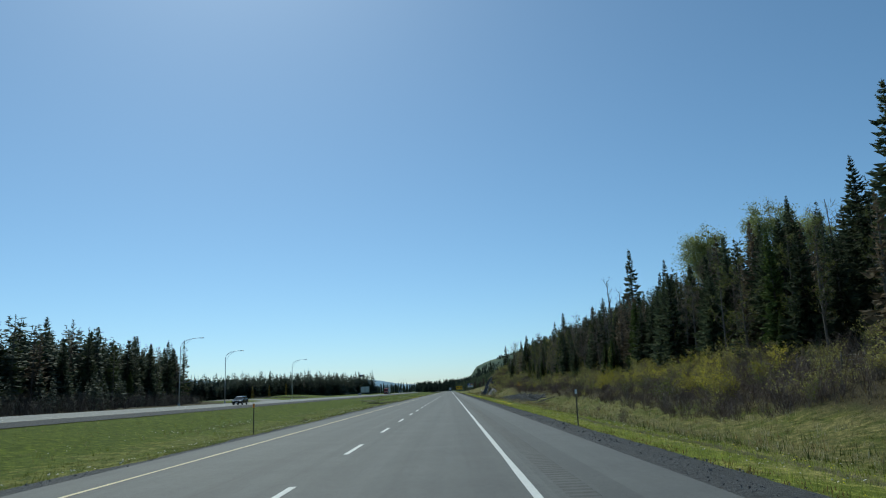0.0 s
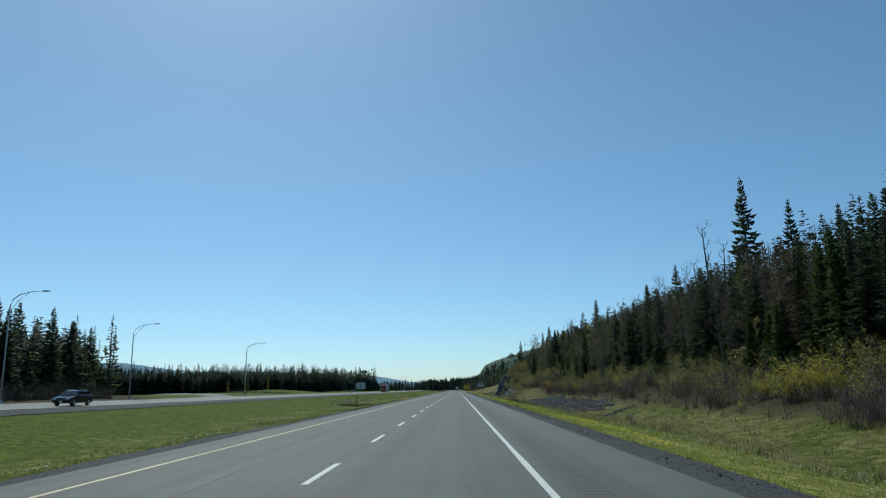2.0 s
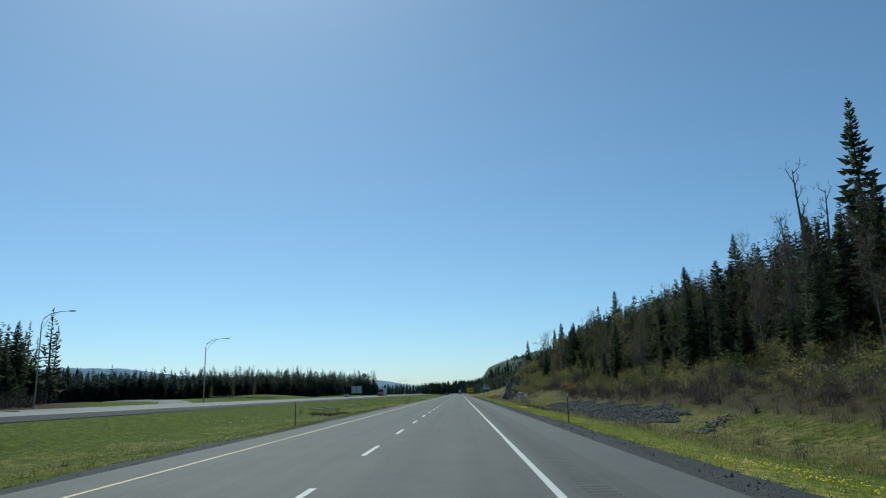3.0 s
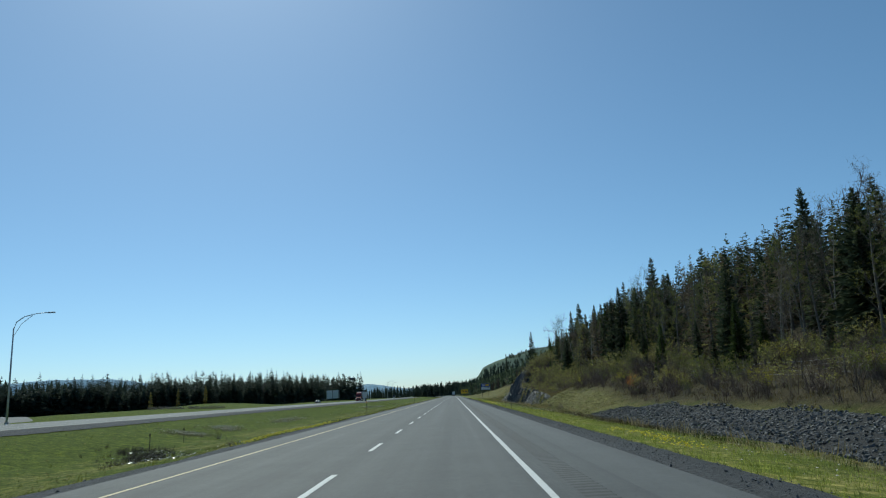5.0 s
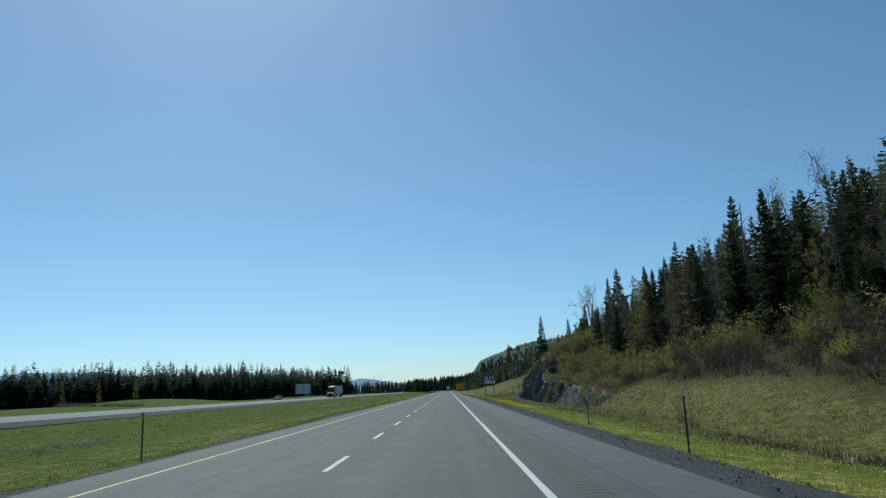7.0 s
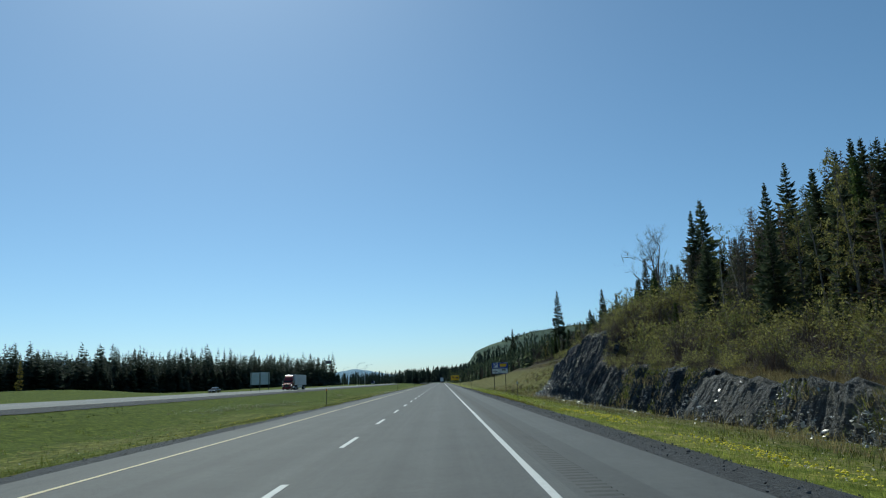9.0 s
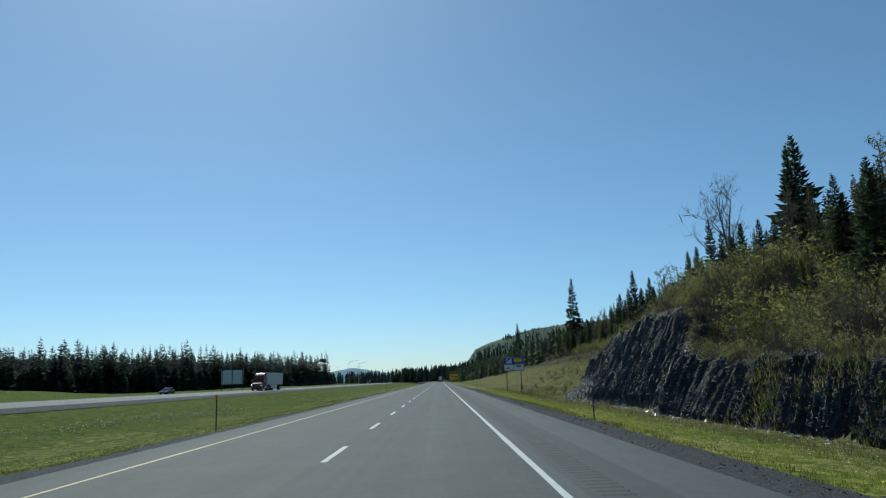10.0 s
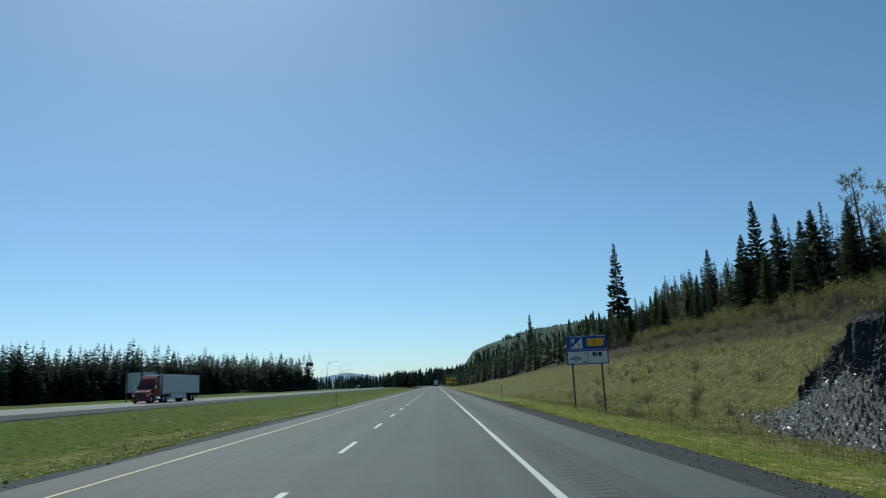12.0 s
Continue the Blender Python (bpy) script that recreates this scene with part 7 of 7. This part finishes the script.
flowers("seed_heads", "white seed heads clustered along the median ditch", FLUFF, 9000, -21.5, -28, 26, 0.1, 0.25, lambda x, y, r: (r.uniform(0, 1, len(x)) < np.clip(patchy(x * 0.6 + 21, y * 0.55) * 3.4 - 1.9, 0, 1) * np.exp(-((x + 24.8 + 1.2 * np.sin(y * 0.06)) / 1.3) ** 2)))
sward("dark_weeds", "dark green weeds mixed into the median grass", DARKGRASS, 9000, -9.3, -34, 8, 450, 0.2, short, 20, 1.1, lambda x, y, r: r.uniform(0, 1, len(x)) < np.clip(patchy(x * 1.1 + 61, y * 0.4) * 3.0 - 1.8, 0, 1))
r = np.random.default_rng(77)
n = 2600
y = r.uniform(ROCK_A + 2, 350, n)
u = r.beta(1.6, 1.1, n)
k = r.uniform(0, 1, n) < np.clip(patchy(y * 2.1 + 5, u * 9) * 3.0 - 1.1, 0, 1)
y, u = y[k], u[k]
P = np.stack([17.0 + rock_back(rock_top(y)) * u ** 0.95 - 0.25, y, -2.15 + u * (rock_top(y) + 2.15)], -1)
for lab, m_, a in (("green tufts growing on the weathered rock ledges", GRASS, 0), ("dry tufts growing on the weathered rock ledges", STRAW, 1)):
    tagged(new("ledge_tufts", strewn("ledge_tufts", tall, P[a::2], 0.45 * r.uniform(0.5, 1.5, len(P[a::2])), r, m_, 0.2)), lab, "grass", kind="stuff")
for lab, m_, n_, h_, sd_, protos_ in (("pale thatch of dead grass over the knoll", PALESTRAW, 7000, 0.15, 61, short), ("straw tufts standing on the grass knoll", STRAW, 5000, 0.17, 62, short), ("dark weed tufts scattered over the knoll", DARKGRASS, 420, 0.32, 63, tall), ("green tufts on the knoll", VERGE, 3500, 0.15, 64, short)):
    sward("knoll_tufts", lab, m_, n_, 13.6, 24.5, 243, 299, h_, protos_, sd_, 0.9, lambda x, y, r: (r.uniform(0, 1, len(x)) < np.clip(patchy(x * 1.3 + 17, y * 0.9) * 2.4 - 0.5, 0, 1)) & ~((y > ROCK_A + 2) & (x > 17)))
SORREL = leafy("reddish_sorrel", (0.13, 0.075, 0.04), (0.3, 0.18, 0.1), 0.3, 0.8)
sward("sorrel", "reddish-brown sorrel along the gravel edge", SORREL, 6000, 5.35, 6.3, 8, 430, 0.13, short, 31, 1.2, lambda x, y, r: r.uniform(0, 1, len(x)) < np.clip(patchy(x * 0.4 + 3, y * 0.5 + 30) * 3.0 - 1.4, 0, 1))
sward("rim_grass", "dry grass hanging over the rim of the rock face", STRAW, 3000, 19.4, 23.6, ROCK_A, ROCK_B, 0.5, tall, 22)
sward("weed_clumps", "dark green weed clumps on the bank grass", DARKGRASS, 1300, 10, 20.5, 14, 300, 0.4, tall, 35, 1.0, lambda x, y, r: (r.uniform(0, 1, len(x)) < np.clip(patchy(x * 1.0 + 7, y * 0.6) * 2.4 - 0.7, 0, 1)) & ~((y > 138) & (y < 242) & (x > 14.8)))
sward("straw_clumps", "pale straw clumps on the bank grass", PALESTRAW, 1500, 10, 21, 14, 300, 0.34, tall, 36, 1.0, lambda x, y, r: (r.uniform(0, 1, len(x)) < np.clip(patchy(x * 1.0 + 57, y * 0.6) * 2.4 - 0.7, 0, 1)) & ~((y > 138) & (y < 242) & (x > 14.8)))
sward("dark_weeds", "dark green weeds mixed into the verge and bank", DARKGRASS, 7000, 7.5, 24, 8, 450, 0.14, short, 21, 1.0, lambda x, y, r: (r.uniform(0, 1, len(x)) < np.clip(patchy(x * 1.2 + 81, y * 0.4) * 3.0 - 1.8, 0, 1)) & ~((y > ROCK_A) & (y < ROCK_B) & (x > 16.6)))
# one stretch of the median: a dandelion band, bleached patches, stones and brush
r = np.random.default_rng(91)
n = 520
y = np.concatenate([r.normal(186, 2.6, 180), r.normal(197, 5.0, 340)])
x = -9.55 - r.uniform(0, 1, n) ** 1.6 * 1.1
P = np.stack([x, y, land(x, y) + 0.16 * r.uniform(0.7, 1.4, n)], -1)
tagged(new("dandelions", strewn("dandelions", disc, P, 0.085 * r.uniform(0.7, 1.4, n), r, PETAL, 0.35)), "dense band of yellow dandelions along the median gravel edge", "flowers", kind="stuff")
for cx, cy, wx, wy, n in ((-26.0, 218.8, 1.0, 1.2, 640), (-25.7, 229, 0.8, 1.6, 560), (-25.0, 255, 0.7, 5.0, 600)):
    x, y = r.normal(cx, wx, n), r.normal(cy, wy, n)
    P = np.stack([x, y, land(x, y)], -1)
    tagged(new("dead_umbels", strewn("dead_umbels", tall, P[::2], 0.3 * r.uniform(0.6, 1.4, len(P[::2])), r, PALESTRAW, 0.2)), "patch of bleached dead stalks in the median ditch", "grass", kind="stuff")
    tagged(new("seed_heads", strewn("seed_heads", disc, P[1::2] + np.array([0, 0, 0.2]), 0.085 * r.uniform(0.6, 1.4, len(P[1::2])), r, FLUFF, 0.6)), "patch of white seed heads in the median ditch", "flowers", kind="stuff")
n = 150
u = r.uniform(0, 1, n)
x, y = -16.2 - 7.6 * u + r.normal(0, 1.0, n), 187.0 + 15.5 * u + r.normal(0, 1.0, n)
h = r.uniform(0.25, 0.6, n)
tagged(new("brush", strewn("brush", [p[0] for p in sh_red], np.stack([x, y, land(x, y) - 0.03], -1), np.stack([h * 1.7, h * 1.7, h], -1), r, DARKTWIG, 0.15)), "low dark dead brush among stones in the median", "shrubs", kind="stuff")
n = 260
u = r.uniform(0, 1, n)
x, y = -15.4 - 6.0 * u + r.normal(0, 0.8, n), 186.5 + 13.0 * u + r.normal(0, 0.8, n)
h = r.uniform(0.08, 0.28, n)
tagged(new("rubble_stones", strewn("rubble_stones", [arrays(m) for m in rub_protos], np.stack([x, y, land(x, y) + h * 0.15], -1), h, r, RUBBLE, 0.5)), "grey broken stones lying in the median grass", "stones", kind="stuff")
GREENS[0].stand(-22.5, 216.9, 0.9, 0.03, wide=1.3, sink=0.03)
# dry scrub along the foot of the low mound
n = 130
u = r.uniform(0, 1, n)
x, y = -80.0 - 38.0 * u + r.normal(0, 0.8, n), 394.0 + 30.0 * u + r.normal(0, 1.2, n)
h = r.uniform(0.8, 1.4, n)
tagged(new("scrub", strewn("scrub", [p[0] for p in sh_red], np.stack([x, y, land(x, y) - 0.05], -1), np.stack([h * 1.8, h * 1.8, h], -1), r, GREYTWIG, 0.08)), "strip of dry grey-brown scrub along the grass mound", "shrubs", kind="stuff")

# dense bands of dandelions along the verge
for y0, y1, n in ((84, 110, 420), (172, 198, 520), (272, 294, 400), (299, 313, 300)):
    y = r.uniform(y0, y1, n)
    x = 6.9 + 0.25 * np.sin(y * 0.5) + r.normal(0, 0.38, n)
    k = patchy(x * 0.5 + 4, y * 0.8) > 0.36
    P = np.stack([x, y, land(x, y) + 0.16 * r.uniform(0.7, 1.3, n)], -1)[k]
    tagged(new("dandelions", strewn("dandelions", disc, P, 0.07 * r.uniform(0.7, 1.4, len(P)), r, PETAL, 0.35)), "dense band of yellow dandelions along the verge", "flowers", kind="stuff")
